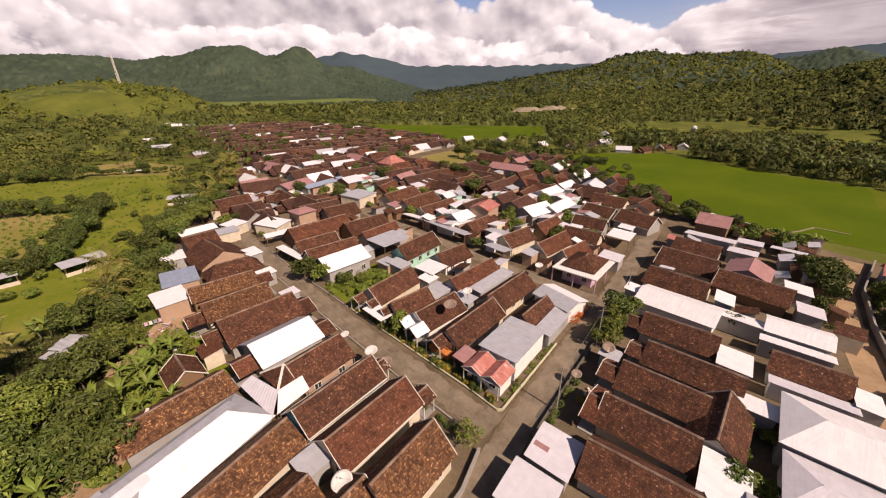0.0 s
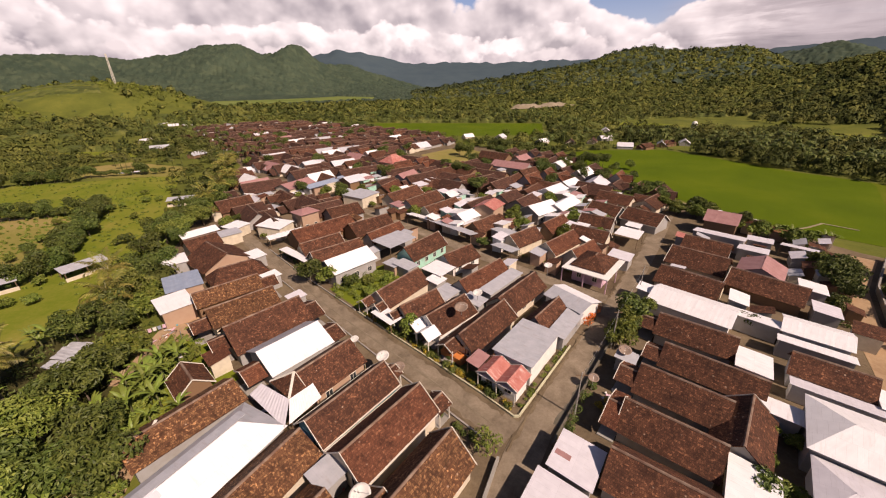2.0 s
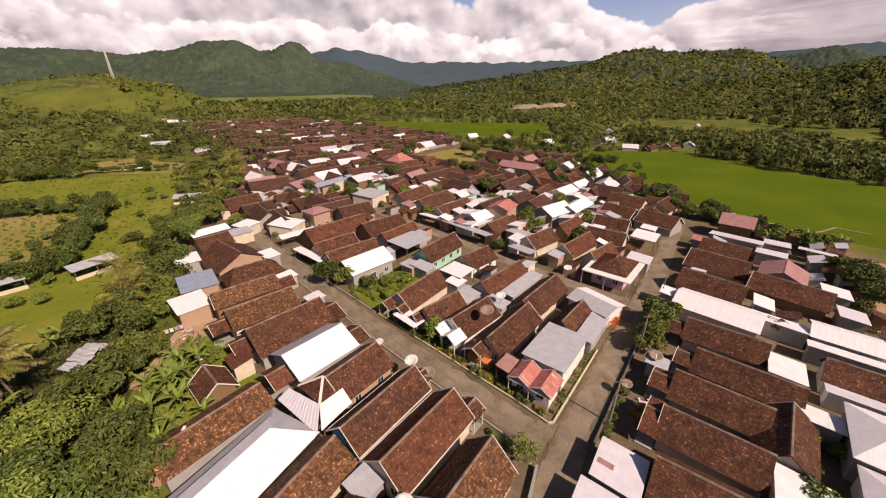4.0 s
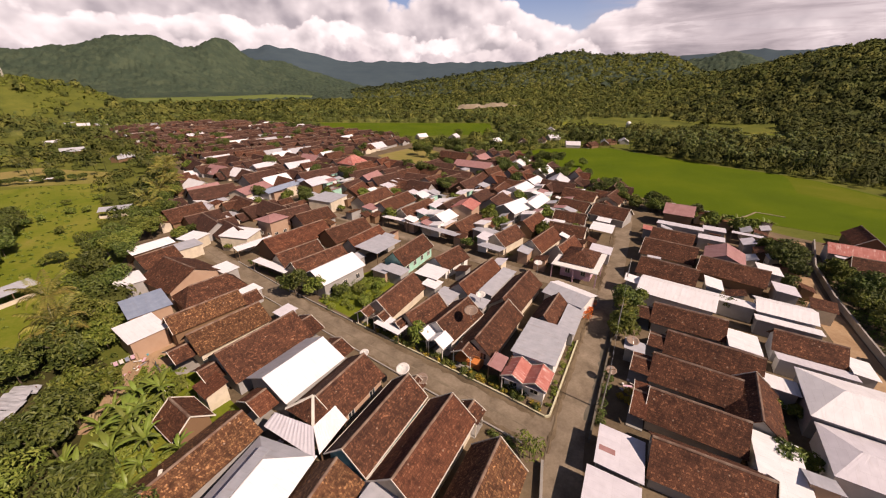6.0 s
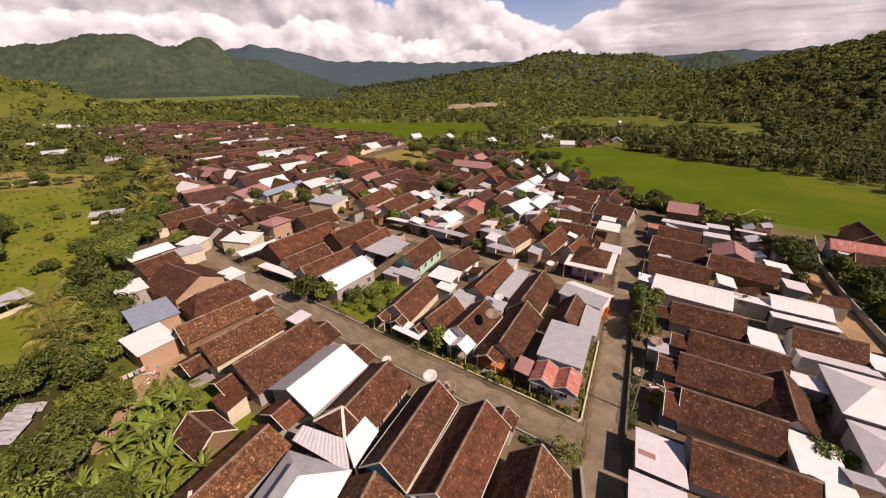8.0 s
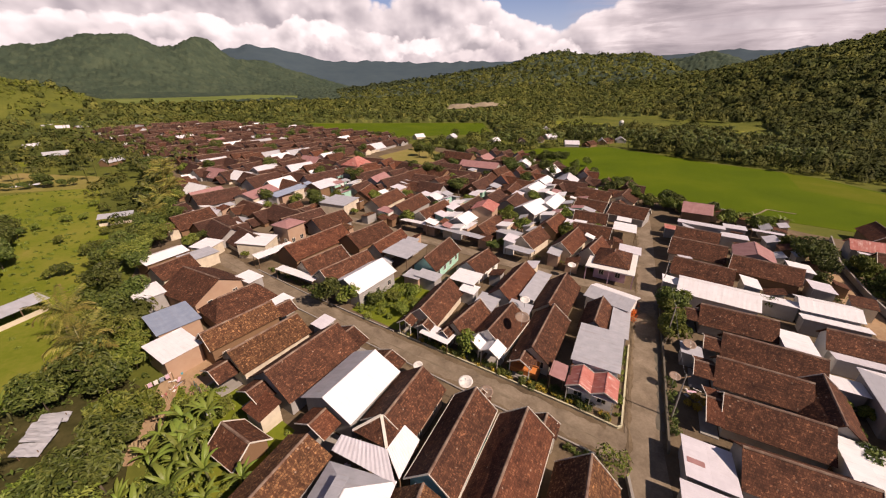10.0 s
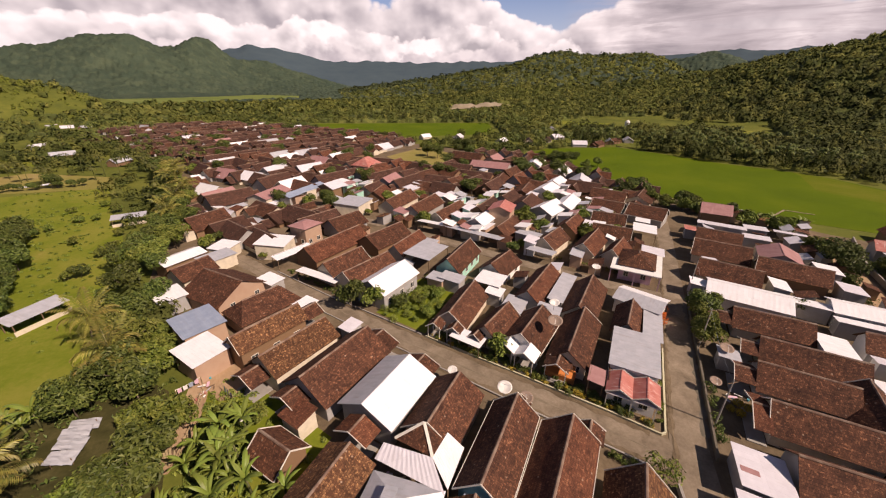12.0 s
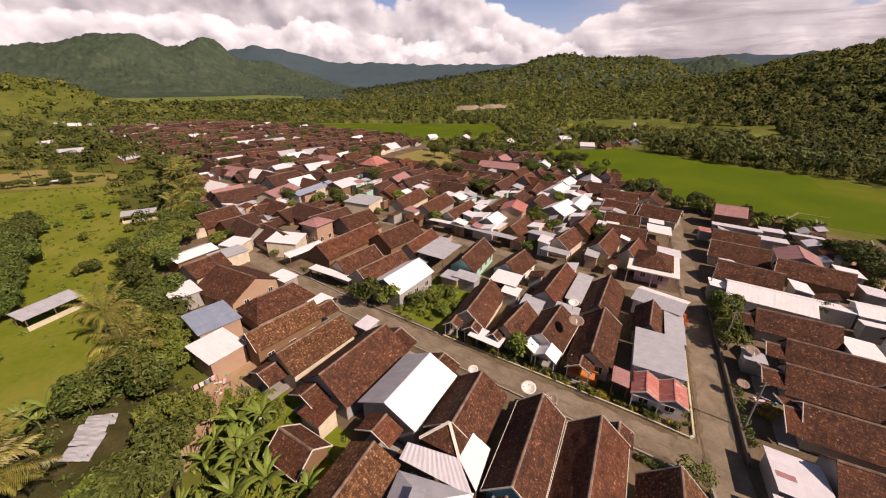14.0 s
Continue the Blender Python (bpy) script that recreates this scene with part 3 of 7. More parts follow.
patch("back_yard", [(36, -36), (30, -42), (24, -40), (31.5, -35)], EARTH_BARE, "bare brown earth yard behind a tile roofed house", "yard", z=0.055)

# streets
def road(name, line, wide, label, plan=True, z=0.08, mat=None):
    pts = [Vector((*street(*p), 0)) if plan else Vector((*p, 0)) for p in line]
    v, f = [], []
    for i, p in enumerate(pts):
        d = (pts[min(i + 1, len(pts) - 1)] - pts[max(i - 1, 0)]).normalized()
        o = Vector((-d.y, d.x, 0)) * wide / 2
        for q, h in ((p + o, -0.2), (p + o, z), (p, z + 0.03), (p - o, z), (p - o, -0.2)):
            v.append((q.x, q.y, h))
    for i in range(len(pts) - 1):
        for k in range(4):
            a = i * 5 + k
            f.append((a + 1, a, a + 5, a + 6))
    return solid(name, mesh_of(name, v, f, mat or ROAD), label, "road", kind="structure")


road("road", [(-0.5, -2.9), (20, -2.3), (36, -1.9), (52, -1.0), (80, 1.3), (104, 4), (122, 12), (145, 26), (175, 40), (215, 58)], 4.6, "worn concrete village street with dusty edges")
road("cross_road", [(-4.6, -46), (-4.2, -12), (-3.0, -5), (-2.4, 0), (-2.3, 18), (-2.2, 40), (-1.4, 72), (0, 100)], 4.2, "pale worn concrete side street", z=0.086)
road("upper_road", [(-2, 36.4), (14, 36.4), (30, 36.8), (45, 38.0), (70, 39.6), (110, 41), (160, 56)], 3.6, "narrow concrete street between the rows of houses", z=0.092)
road("earth_lane", [(-41, 20), (-40, 42), (-39, 60), (-39.6, 75), (-44, 96)], 4.4, "bare earth lane along a long wall", z=0.07, mat=EARTH_BARE)


def verge(line, offset, wide, mat, label, seed, z=0.1):
    """Uneven strip of dust, gravel or weeds along a street's edge."""
    g = random.Random(seed)
    pts = [Vector((*street(*p), 0)) for p in line]
    v, f = [], []
    for a, b in zip(pts, pts[1:]):
        d = (b - a).normalized()
        o = Vector((-d.y, d.x, 0))
        n = max(2, int((b - a).length / 0.9))
        for i in range(n + 1):
            p = a.lerp(b, i / n) + o * offset
            p0, p1 = p - o * wide * g.uniform(0.1, 0.75), p + o * wide * g.uniform(0.1, 0.75)
            v += [(p0.x, p0.y, z), (p.x, p.y, z + 0.05), (p1.x, p1.y, z)]
            k = len(v) - 6
            if i:
                f += [(k, k + 3, k + 4, k + 1), (k + 1, k + 4, k + 5, k + 2)]
    f = [q if (Vector(v[q[1]]) - Vector(v[q[0]])).cross(Vector(v[q[2]]) - Vector(v[q[0]])).z > 0 else q[::-1] for q in f]
    return solid("verge", mesh_of("verge", v, f, mat), label, "verge", kind="structure")


LOWER = [(2, -2.9), (20, -2.3), (36, -1.9), (52, -1.0), (80, 1.3), (104, 4)]
verge(LOWER, 2.2, 0.9, DIRT, "dusty brown edge of the village street", 1)
verge(LOWER, -2.15, 0.8, DIRT, "dusty brown edge of the village street", 2)
verge(LOWER, 0.2, 0.35, ROAD_PATCH, "darker worn repair strip along the street", 3, 0.108)
verge([(-3.0, -5), (-2.4, 4), (-2.3, 18), (-2.2, 40), (-1.4, 72)], 1.9, 0.7, DIRT, "dusty edge of the side street", 4)
# this strip's dark colour paints the shade beside the low wall
verge([(-2.4, 2), (-2.3, 18), (-2.2, 36)], -1.95, 0.8, DARK_CONCRETE, "dark gutter along the side street with shade in its colour", 5)


def kerb(line, mat, label, wide=0.22, high=0.3, name="kerb"):
    pts = [Vector((*street(*p), 0)) for p in line]
    sh = Shape()
    for a, b in zip(pts, pts[1:]):
        sh.bar(a + Vector((0, 0, high / 2 - 0.1)), b + Vector((0, 0, high / 2 - 0.1)), wide, high + 0.2)
    return solid(name, sh.mesh(name, mat), label, "kerb", kind="structure")


kerb([(36, 0.9), (20, 0.5), (6, 0.1), (0.6, -0.3), (0.1, 0.2), (0.1, 18)], KERB, "low yellowish concrete kerb round the corner garden", high=0.35)
kerb([(37, 0.9), (60, 1.7), (78, 3.2)], CONCRETE, "grey concrete street kerb")
kerb([(-5.1, -1), (-4.9, 18), (-4.6, 36)], DARK_CONCRETE, "dark concrete edge of the roadside drain", 0.25, 0.75)
kerb([(2, -5.6), (20, -4.9), (40, -3.9), (60, -2.8)], CONCRETE, "low concrete edge in front of the houses")
kerb([(-2.4, -22), (-2.2, -12), (-0.9, -6.8)], CONCRETE, "low grey garden wall beside the street", 0.3, 0.8, "garden_wall")
kerb([(-43.2, 20), (-42.6, 42), (-42.2, 60), (-43.0, 76), (-47.5, 97)], CONCRETE, "long grey concrete boundary wall along the lane", 0.3, 1.3, "boundary_wall")


kerb([(-0.4, 3.5), (-4.6, 3.1)], DARK_CONCRETE, "narrow dark drain slot across the side street", 0.10, 0.03, "drain_slot")


def bund(line):
    """Low earth bank between the plots."""
    sh = Shape()
    for a, b in zip(line, line[1:]):
        sh.bar((*a, 0.05), (*b, 0.05), 0.55, 0.3)
    return solid("earth_bund", sh.mesh("earth_bund", EARTH_PALE), "low bare earth bund beside the paddy", "bund", kind="structure")


bund([(99, 100), (106, 102), (113, 105), (118, 99)])
bund([(90, 112), (84, 128), (80, 146)])

# ---- houses ----
PLACED = []


def window(parent, x, y, z, wide, high, along, out):
    """A framed window on a wall; along 'x' or 'y', out is the outward sign."""
    fr = Shape()
    t = 0.07
    m = pose(x, y, z, 0, 0, 0 if along == "x" else 90)
    o = out if along == "x" else -out
    d0, d1 = sorted((-0.02 * o, 0.06 * o))
    fr.box(-wide / 2 - t, wide / 2 + t, d0, d1, -t, 0).box(-wide / 2 - t, wide / 2 + t, d0, d1, high, high + t)
    fr.box(-wide / 2 - t, -wide / 2, d0, d1, 0, high).box(wide / 2, wide / 2 + t, d0, d1, 0, high).box(-0.03, 0.03, d0, d1, 0, high)
    w = part("window", fr.mesh("window", TRIM), parent, m=m)
    p0, p1 = sorted((0.005 * o, 0.025 * o))
    for k in (-1, 1):
        a, b = sorted((0.03 * k, wide / 2 * k))
        part("pane", Shape().box(a, b, p0, p1, 0, high).mesh("pane", GLASS), w)


def door(parent, x, y, along, out, mat=None):
    m = pose(x, y, 0, 0, 0, 0 if along == "x" else 90)
    o = out if along == "x" else -out
    d0, d1 = sorted((-0.02 * o, 0.05 * o))
    part("door", Shape().box(-0.42, 0.42, d0, d1, 0.12, 2.1).box(-0.5, -0.42, d0, d1 + 0.01, 0.1, 2.2).box(0.42, 0.5, d0, d1 + 0.01, 0.1, 2.2).mesh("door", mat or DOOR), parent, m=m)


def roof_parts(top, L, hw, zr, ze, mat, x0=0.0, hip=0.0, barge=0, thick=0.09, seed=1, other=None, shift=0.0):
    """A gable roof over local x, with ridge cap and bargeboards. hip: length by which an end slopes in; barge: ends with pale boards."""
    a, b = x0 - L / 2, x0 + L / 2
    tile = mat in (TILE, TILE_RED, TILE_MOTTLED, TILE_OLD)
    wob = 0.03 if tile else 0.008
    for side in (-1, 1):
        ra, rb = a + hip, b - hip
        c = [(a, shift + side * hw, ze), (b, shift + side * hw, ze), (rb, shift, zr), (ra, shift, zr)]
        part("roof_slope", mesh_of("roof_slope", *slab(c, thick, 8 if tile else 2 * int(L / 0.75), 4 if tile else 2, wob, seed + side, 0.0 if tile or hip else 0.012), (other or mat) if side > 0 else mat), top)
    if hip:
        for x, r in ((a, a + hip), (b, b - hip)):
            v = [(x, -hw, ze), (x, hw, ze), (r, 0, zr), (x, -hw, ze - thick), (x, hw, ze - thick), (r, 0, zr - thick)]
            part("hip_end", mesh_of("hip_end", v, [(0, 1, 2), (5, 4, 3), (0, 3, 4, 1), (1, 4, 5, 2), (2, 5, 3, 0)], other or mat), top)
    h = 0.07 if tile else 0.03
    v = []
    n = 6
    rng = random.Random(seed)
    for i in range(n + 1):
        x = a + hip + (L - 2 * hip) * i / n
        d = rng.uniform(-0.02, 0.02)
        v += [(x, shift - 0.17, zr - 0.07 + d), (x, shift - 0.07, zr + h + d), (x, shift + 0.07, zr + h + d), (x, shift + 0.17, zr - 0.07 + d)]
    f = [(i * 4 + k, i * 4 + k + 1, i * 4 + k + 5, i * 4 + k + 4) for i in range(n) for k in range(3)] + [(3, 2, 1, 0), (n * 4, n * 4 + 1, n * 4 + 2, n * 4 + 3)]
    part("ridge_cap", mesh_of("ridge_cap", v, f, RIDGE if tile else mat), top)
    if barge and not hip:
        ends = (a - 0.02, b + 0.02) if barge > 1 else ((a - 0.02,) if seed % 2 else (b + 0.02,))
        for x in ends:
            for side in (-1, 1):
                sh = Shape().bar((x, shift + side * (hw + 0.02), ze + 0.02), (x, shift, zr + 0.04), 0.07, 0.16)
                part("bargeboard", sh.mesh("bargeboard", TRIM), top)


def wall_block(L, hw, zr, ze, zb=0.0, gable=True):
    """Walls with gables, as one body."""
    slope = (zr - ze) / hw
    x, y = L / 2 - 0.4, hw - 0.5
    e = ze + 0.5 * slope - 0.1
    g = zr - 0.12 if gable else e
    v = [(sx * x, p, z) for sx in (-1, 1) for p, z in ((-y, zb), (y, zb), (y, e), (0, g), (-y, e))]
    return v, [(4, 3, 2, 1, 0), (5, 6, 7, 8, 9), (0, 1, 6, 5), (1, 2, 7, 6), (4, 0, 5, 9), (2, 3, 8, 7), (3, 4, 9, 8)]


def fascias(h, L, hw, ze, z_drop=0.05):
    """Pale boards along both eaves."""
    for side in (-1, 1):
        part("fascia", Shape().box(-L / 2, L / 2, side * (hw + 0.02) - 0.03, side * (hw + 0.02) + 0.03, ze - 0.15, ze + 0.06).mesh("fascia", TRIM), h)


def house(s, w, L, hw, zr, ze, axis="b", turn=0.0, roof="tile", wall="cream", hip=0.0, barge=1, fit=(), label="", other=None, name="house", group="village houses", category="house"):
    """One house. fit: openings, as 'x+', 'x-', 'y+' or 'y-' for the sides that get windows, 'd' + side for a door."""
    x, y = street(s, w)
    if "tile" in roof or roof == "mottled":
        hw, ze = hw * 0.85, ze - 0.5
    # farther cream walls go grey or wooden, standing in for the eaves' shade
    if wall == "cream" and (w > 40 or s > 54) and int(s * 3 + w) % 3:
        wall = "grey" if int(s) % 2 else "wood"
    ang = (B_ANGLE if axis == "b" else A_ANGLE) + turn
    words = label or "single-storey house with %s walls and %s roof" % ({"wood": "wooden", "peach": "peach plaster"}.get(wall, wall + " plaster"), ROOF_WORDS[roof])
    h = thing(name, pose(x, y, 0.02, 0, 0, ang), words, category, group)
    part("wall", mesh_of("wall", *wall_block(L, hw, zr, ze - (0.3 if hip else 0), gable=not hip), WALLS[wall]), h)
    roof_parts(h, L, hw, zr, ze, ROOFS[roof], 0, hip, barge, seed=int(abs(s * 7 + w * 3)), other=ROOFS[other] if other else None)
    if barge == 2 and not hip:
        fascias(h, L, hw, ze)
    X, Y = L / 2 - 0.4, hw - 0.5
    for o in fit:
        out = 1 if o[-1] == "+" else -1
        if o[0] == "d":
            door(h, X * out if o[1] == "x" else 0.6, Y * out if o[1] == "y" else 0.3, "y" if o[1] == "x" else "x", out)
        elif o[0] == "x":
            for k in (-1, 1):
                window(h, X * out, k * (hw * 0.45), 1.05, 0.9, 1.1, "y", out)
        else:
            n = max(2, int(L / 3.2))
            for i in range(n):
                window(h, -X + 2 * X * (i + 0.5) / n, Y * out, 1.05, 1.0, 1.1, "x", out)
    hs, hw2 = (hw, L / 2) if axis == "b" else (L / 2, hw)
    PLACED.append((s, w, hs, hw2))
    return h


def porch(h, x, y, L, hw, zr, ze, roof, turn=0.0, posts=True):
    """A small gabled roof on posts against a house, in the house's own frame, with its ridge along x."""
    sub = part("porch", Shape().box(-L / 2, L / 2, -hw + 0.3, hw - 0.3, 0, 0.15).mesh("porch", CONCRETE), h, m=pose(x, y, 0.0, 0, 0, turn))
    roof_parts(sub, L, hw, zr, ze, ROOFS[roof], barge=1, seed=int(abs(x * 9 + y * 5)) * 2 + (1 if x < 0 else 0))
    if posts:
        for px in (-L / 2 + 0.25, L / 2 - 0.25):
            for py in (-hw + 0.35, hw - 0.35):
                part("post", Shape().box(px - 0.06, px + 0.06, py - 0.06, py + 0.06, 0.1, ze + 0.3).mesh("post", TRIM), sub)
    return sub


def shed(s, w, lx, ly, z0, z1, axis="b", turn=0.0, roof="grey", wall="", label="", name="shed", closed=True, category="shed", across=False):
    """A lean-to: one sheet that falls from z1 (at +y) to z0 (at -y), on walls or posts."""
    x, y = street(s, w)
    h = thing(name, pose(x, y, 0.02, 0, 0, (B_ANGLE if axis == "b" else A_ANGLE) + turn), label or "low lean-to shed under a %s roof" % ROOF_WORDS[roof], category, "sheds")
    X, Y = lx / 2, ly / 2
    part("roof_sheet", mesh_of("roof_sheet", *slab([(-X, -Y, z0), (X, -Y, z0), (X, Y, z1), (-X, Y, z1)], 0.05, 8 if "tile" in roof or roof == "mottled" else 2 * max(3, int(lx / 0.75)), 3, 0.012, int(abs(s * 5 + w)), 0.0 if "tile" in roof or roof == "mottled" else 0.012), ROOFS[roof]), h)
    if closed:
        i = 0.3
        lo, hi = z0 + (z1 - z0) * i / ly - 0.07, z1 - (z1 - z0) * i / ly - 0.07
        v = [(-X + i, -Y + i, 0), (X - i, -Y + i, 0), (X - i, Y - i, 0), (-X + i, Y - i, 0), (-X + i, -Y + i, lo), (X - i, -Y + i, lo), (X - i, Y - i, hi), (-X + i, Y - i, hi)]
        part("wall", mesh_of("wall", v, [(3, 2, 1, 0), (0, 1, 5, 4), (1, 2, 6, 5), (2, 3, 7, 6), (3, 0, 4, 7), (4, 5, 6, 7)], WALLS[wall or "grey"]), h)
    else:
        for px in (-X + 0.2, X - 0.2):
            for py, pz in ((-Y + 0.2, z0), (Y - 0.2, z1)):
                part("post", Shape().box(px - 0.06, px + 0.06, py - 0.06, py + 0.06, 0, pz - 0.04).mesh("post", TIMBER), h)
        part("beam", Shape().bar((-X, -Y + 0.2, z0 - 0.08), (X, -Y + 0.2, z0 - 0.08), 0.08, 0.12).bar((-X, Y - 0.2, z1 - 0.08), (X, Y - 0.2, z1 - 0.08), 0.08, 0.12).mesh("beam", TIMBER), h)
    hs, hw2 = (Y, X) if axis == "b" else (X, Y)
    PLACED.append((s, w, hs * 0.8, hw2 * 0.8))
    return h


# row below the lower street, ridges square to it
h = house(3.1, -15.3, 9.6, 3.9, 5.7, 2.9, turn=1, roof="mottled", fit=("y-", "dx+"), wall="cream", barge=1)
house(4.6, -23.0, 7.2, 3.6, 4.8, 2.8, turn=1, roof="mottled", wall="cream", barge=1)
h = house(10.6, -14.2, 12.4, 3.9, 5.5, 3.2, roof="red_tile", fit=("x+", "x-"), wall="cream", barge=2)
porch(h, 7.0, -2.0, 2.4, 1.7, 3.6, 2.6, "tile")
h = house(17.0, -14.6, 12.4, 3.4, 5.6, 3.5, turn=1, roof="tile", fit=("x+", "x-"), wall="blue", barge=2)
porch(h, 7.1, 0.0, 2.2, 1.5, 3.6, 2.7, "tile")
h = house(24.9, -13.0, 9.0, 4.2, 5.4, 3.3, turn=1, roof="tile", fit=("y-", "x+"), wall="peach")
# the slope turned from the sun gets its shade as a grey colour
h = house(32.6, -14.4, 10.0, 4.2, 5.6, 3.5, turn=-2, roof="white", other="grey", fit=("x+",), wall="grey", barge=0, label="house with a tall white metal gable roof")
porch(h, 6.3, -0.6, 3.0, 2.6, 3.8, 2.7, "tile", posts=False)
porch(h, -6.3, -0.2, 2.8, 2.4, 4.0, 2.8, "red_tile", posts=False)
h = house(42.0, -14.0, 12.8, 5.2, 5.8, 3.1, turn=-4, roof="tile", fit=("x+",), wall="grey", barge=0, label="long house with a broad dark brown clay tile roof")
porch(h, 7.4, -1.0, 2.6, 3.2, 4.0, 2.6, "tile", posts=False)
porch(h, -7.4, 1.0, 2.6, 2.4, 3.8, 2.6, "tile", posts=False)
h = house(50.2, -14.6, 11.6, 3.9, 5.4, 3.4, turn=-6, roof="mottled", wall="cream", fit=("y+",), barge=0)
porch(h, -7.0, 0.6, 3.0, 2.4, 3.6, 2.5, "tile", posts=False)
h = house(56.8, -14.6, 11.6, 2.9, 5.8, 4.1, turn=-9, roof="mottled", wall="cream", fit=("y-",), barge=1, label="house with orange-brown tile roof above a cream window wall")
porch(h, 7.2, -0.4, 3.2, 2.2, 4.6, 3.4, "tile", posts=False)
h = house(65.0, -9.6, 11.5, 4.4, 5.4, 3.2, turn=-10, roof="tile", wall="peach", hip=2.4, fit=("x+",), barge=0)
h = house(77.0, -9.4, 11.5, 6.8, 5.7, 3.2, axis="a", turn=4, roof="tile", wall="peach", fit=("x-",), barge=0, label="large house with broad peach gable and dark tile roof")
shed(71.6, -3.0, 3.6, 4.6, 3.0, 3.4, roof="white", label="white metal porch roof beside the street")
shed(58.4, -5.4, 3.6, 3.0, 3.0, 3.3, roof="white")
shed(47.0, -5.8, 3.4, 2.6, 2.6, 2.9, roof="pink")
# rear wings and sheds of that row
house(30.8, -29.6, 12.6, 3.76, 4.9, 3.6, turn=3, roof="mottled", wall="grey", barge=0)
# grey slope, hip ends and strip paint in the white roof's shaded side
h = house(22.6, -30.0, 15.4, 3.9, 4.9, 3.0, turn=11, roof="white", other="grey", wall="grey", barge=0, hip=3.2, label="long shed under a big white metal roof, shaded side coloured grey")
part("roof_strip", mesh_of("roof_strip", *slab([(-7.6, 0.15, 4.98), (5.6, 0.15, 4.98), (5.6, 1.5, 4.75), (-7.6, 1.5, 4.75)], 0.04, 8, 1, 0.01, 3), SHEET_GREY), h)
part("roof_strip", mesh_of("roof_strip", *slab([(-7.7, -1.4, 4.36), (-4.2, -0.9, 4.6), (-4.2, 0.1, 5.0), (-7.7, 0.1, 5.0)], 0.03, 4, 1, 0.01, 4), SHEET_PINK), h)
part("roof_strip", mesh_of("roof_strip", *slab([(-9.2, 0.4, 3.6), (-7.0, 0.4, 3.8), (-7.0, 3.6, 3.5), (-9.2, 3.6, 3.3)], 0.04, 3, 2, 0.01, 5), SHEET_GREY), h)
house(16.2, -27.2, 12.0, 3.7, 4.9, 3.0, turn=9, roof="mottled", wall="cream", barge=0)
house(9.2, -27.0, 8.0, 3.6, 4.4, 2.8, turn=4, roof="mottled", wall="peach", barge=0)
shed(11.8, -21.6, 3.4, 3.2, 2.6, 2.9, roof="grey")
house(39.6, -26.8, 5.4, 2.9, 3.5, 2.0, axis="a", turn=0, roof="tile", wall="wood", barge=2, label="small hut with brown tile roof among banana plants")


def sheets(label, *pieces):
    """Odd roof sheets between houses; corners in the street plan with heights."""
    s0, w0, _ = pieces[0][2][0]
    x0, y0 = street(s0, w0)
    t = thing("back_shed", pose(x0, y0, 0), label, "shed", "sheds")
    for name, mat, corners, thick in pieces:
        c = []
        for s, w, z in corners:
            x, y = street(s, w)
            c.append((x - x0, y - y0, z))
        part(name, mesh_of(name, *slab(c, thick, 6 if mat is TILE else 26, 3, 0.012, int(s0 * 3), 0.0 if mat is TILE else 0.03), mat), t)
    mid = [sum(p[k] for p in c) / 4 for k in (0, 1, 2)]
    for x, y, z in c:
        px, py = x + (mid[0] - x) * 0.15, y + (mid[1] - y) * 0.15
        part("post", Shape().box(px - 0.07, px + 0.07, py - 0.07, py + 0.07, 0, z + (mid[2] - z) * 0.15 - 0.05).mesh("post", TIMBER), t)
    return t


sheets("back shed under lilac and white corrugated sheets with a tiled hip",
       ("tiled_hip", TILE, [(25.1, -17.6, 5.4), (27.5, -20.1, 4.1), (22.8, -19.8, 4.0), (22.8, -19.8, 4.0)], 0.08),
       ("tiled_slope", TILE, [(25.1, -17.6, 5.38), (22.8, -19.8, 4.0), (22.7, -16.4, 4.1), (22.7, -16.4, 4.1)], 0.08),
       ("lilac_sheet", SHEET_PINK, [(28.5, -20.9, 3.8), (22.8, -19.8, 4.0), (20.1, -22.0, 3.1), (28.5, -22.6, 3.2)], 0.04),
       ("white_sheet", SHEET_WHITE, [(22.8, -19.8, 4.0), (22.7, -16.4, 4.1), (20.5, -16.6, 3.3), (20.1, -21.4, 3.1)], 0.04))
shed(17.4, -20.9, 1.6, 2.4, 2.5, 2.8, roof="blue", label="small shelter under a turquoise tarpaulin", closed=False).children[0].data.materials[0] = TARP
shed(13.4, -20.4, 2.2, 1.9, 2.0, 2.1, roof="white", wall="cream", label="small cream plaster washroom")
shed(69.6, -19.0, 6.6, 7.4, 3.4, 3.8, turn=-12, roof="blue", wall="peach", label="blue-grey metal roof over a back room")
shed(62.0, -22.6, 5.6, 6.4, 3.4, 3.8, turn=-4, roof="white", wall="peach", label="white metal roof over a peach plaster back room")
house(98.0, -7.4, 9.4, 2.8, 4.2, 3.4, roof="white", wall="cream", barge=0, label="white metal shed behind the peach gable house")
shed(83.2, -17.0, 5.0, 5.4, 3.2, 3.6, turn=-10, roof="white", wall="grey")

# block between the two streets
h = shed(4.5, 10.4, 10.0, 6.6, 3.7, 3.75, roof="grey", wall="white", label="corner house with flat grey roof and white wall", name="house", category="house")
h = thing("corner_shop", pose(*street(4.5, 3.0), 0.02, 0, 0, B_ANGLE), "small white corner shop under two faded red gabled awnings", "shop", "village houses")
part("wall", Shape().box(-1.2, 1.9, -2.9, 2.7, 0, 2.7).mesh("wall", WALLS["white"]), h)
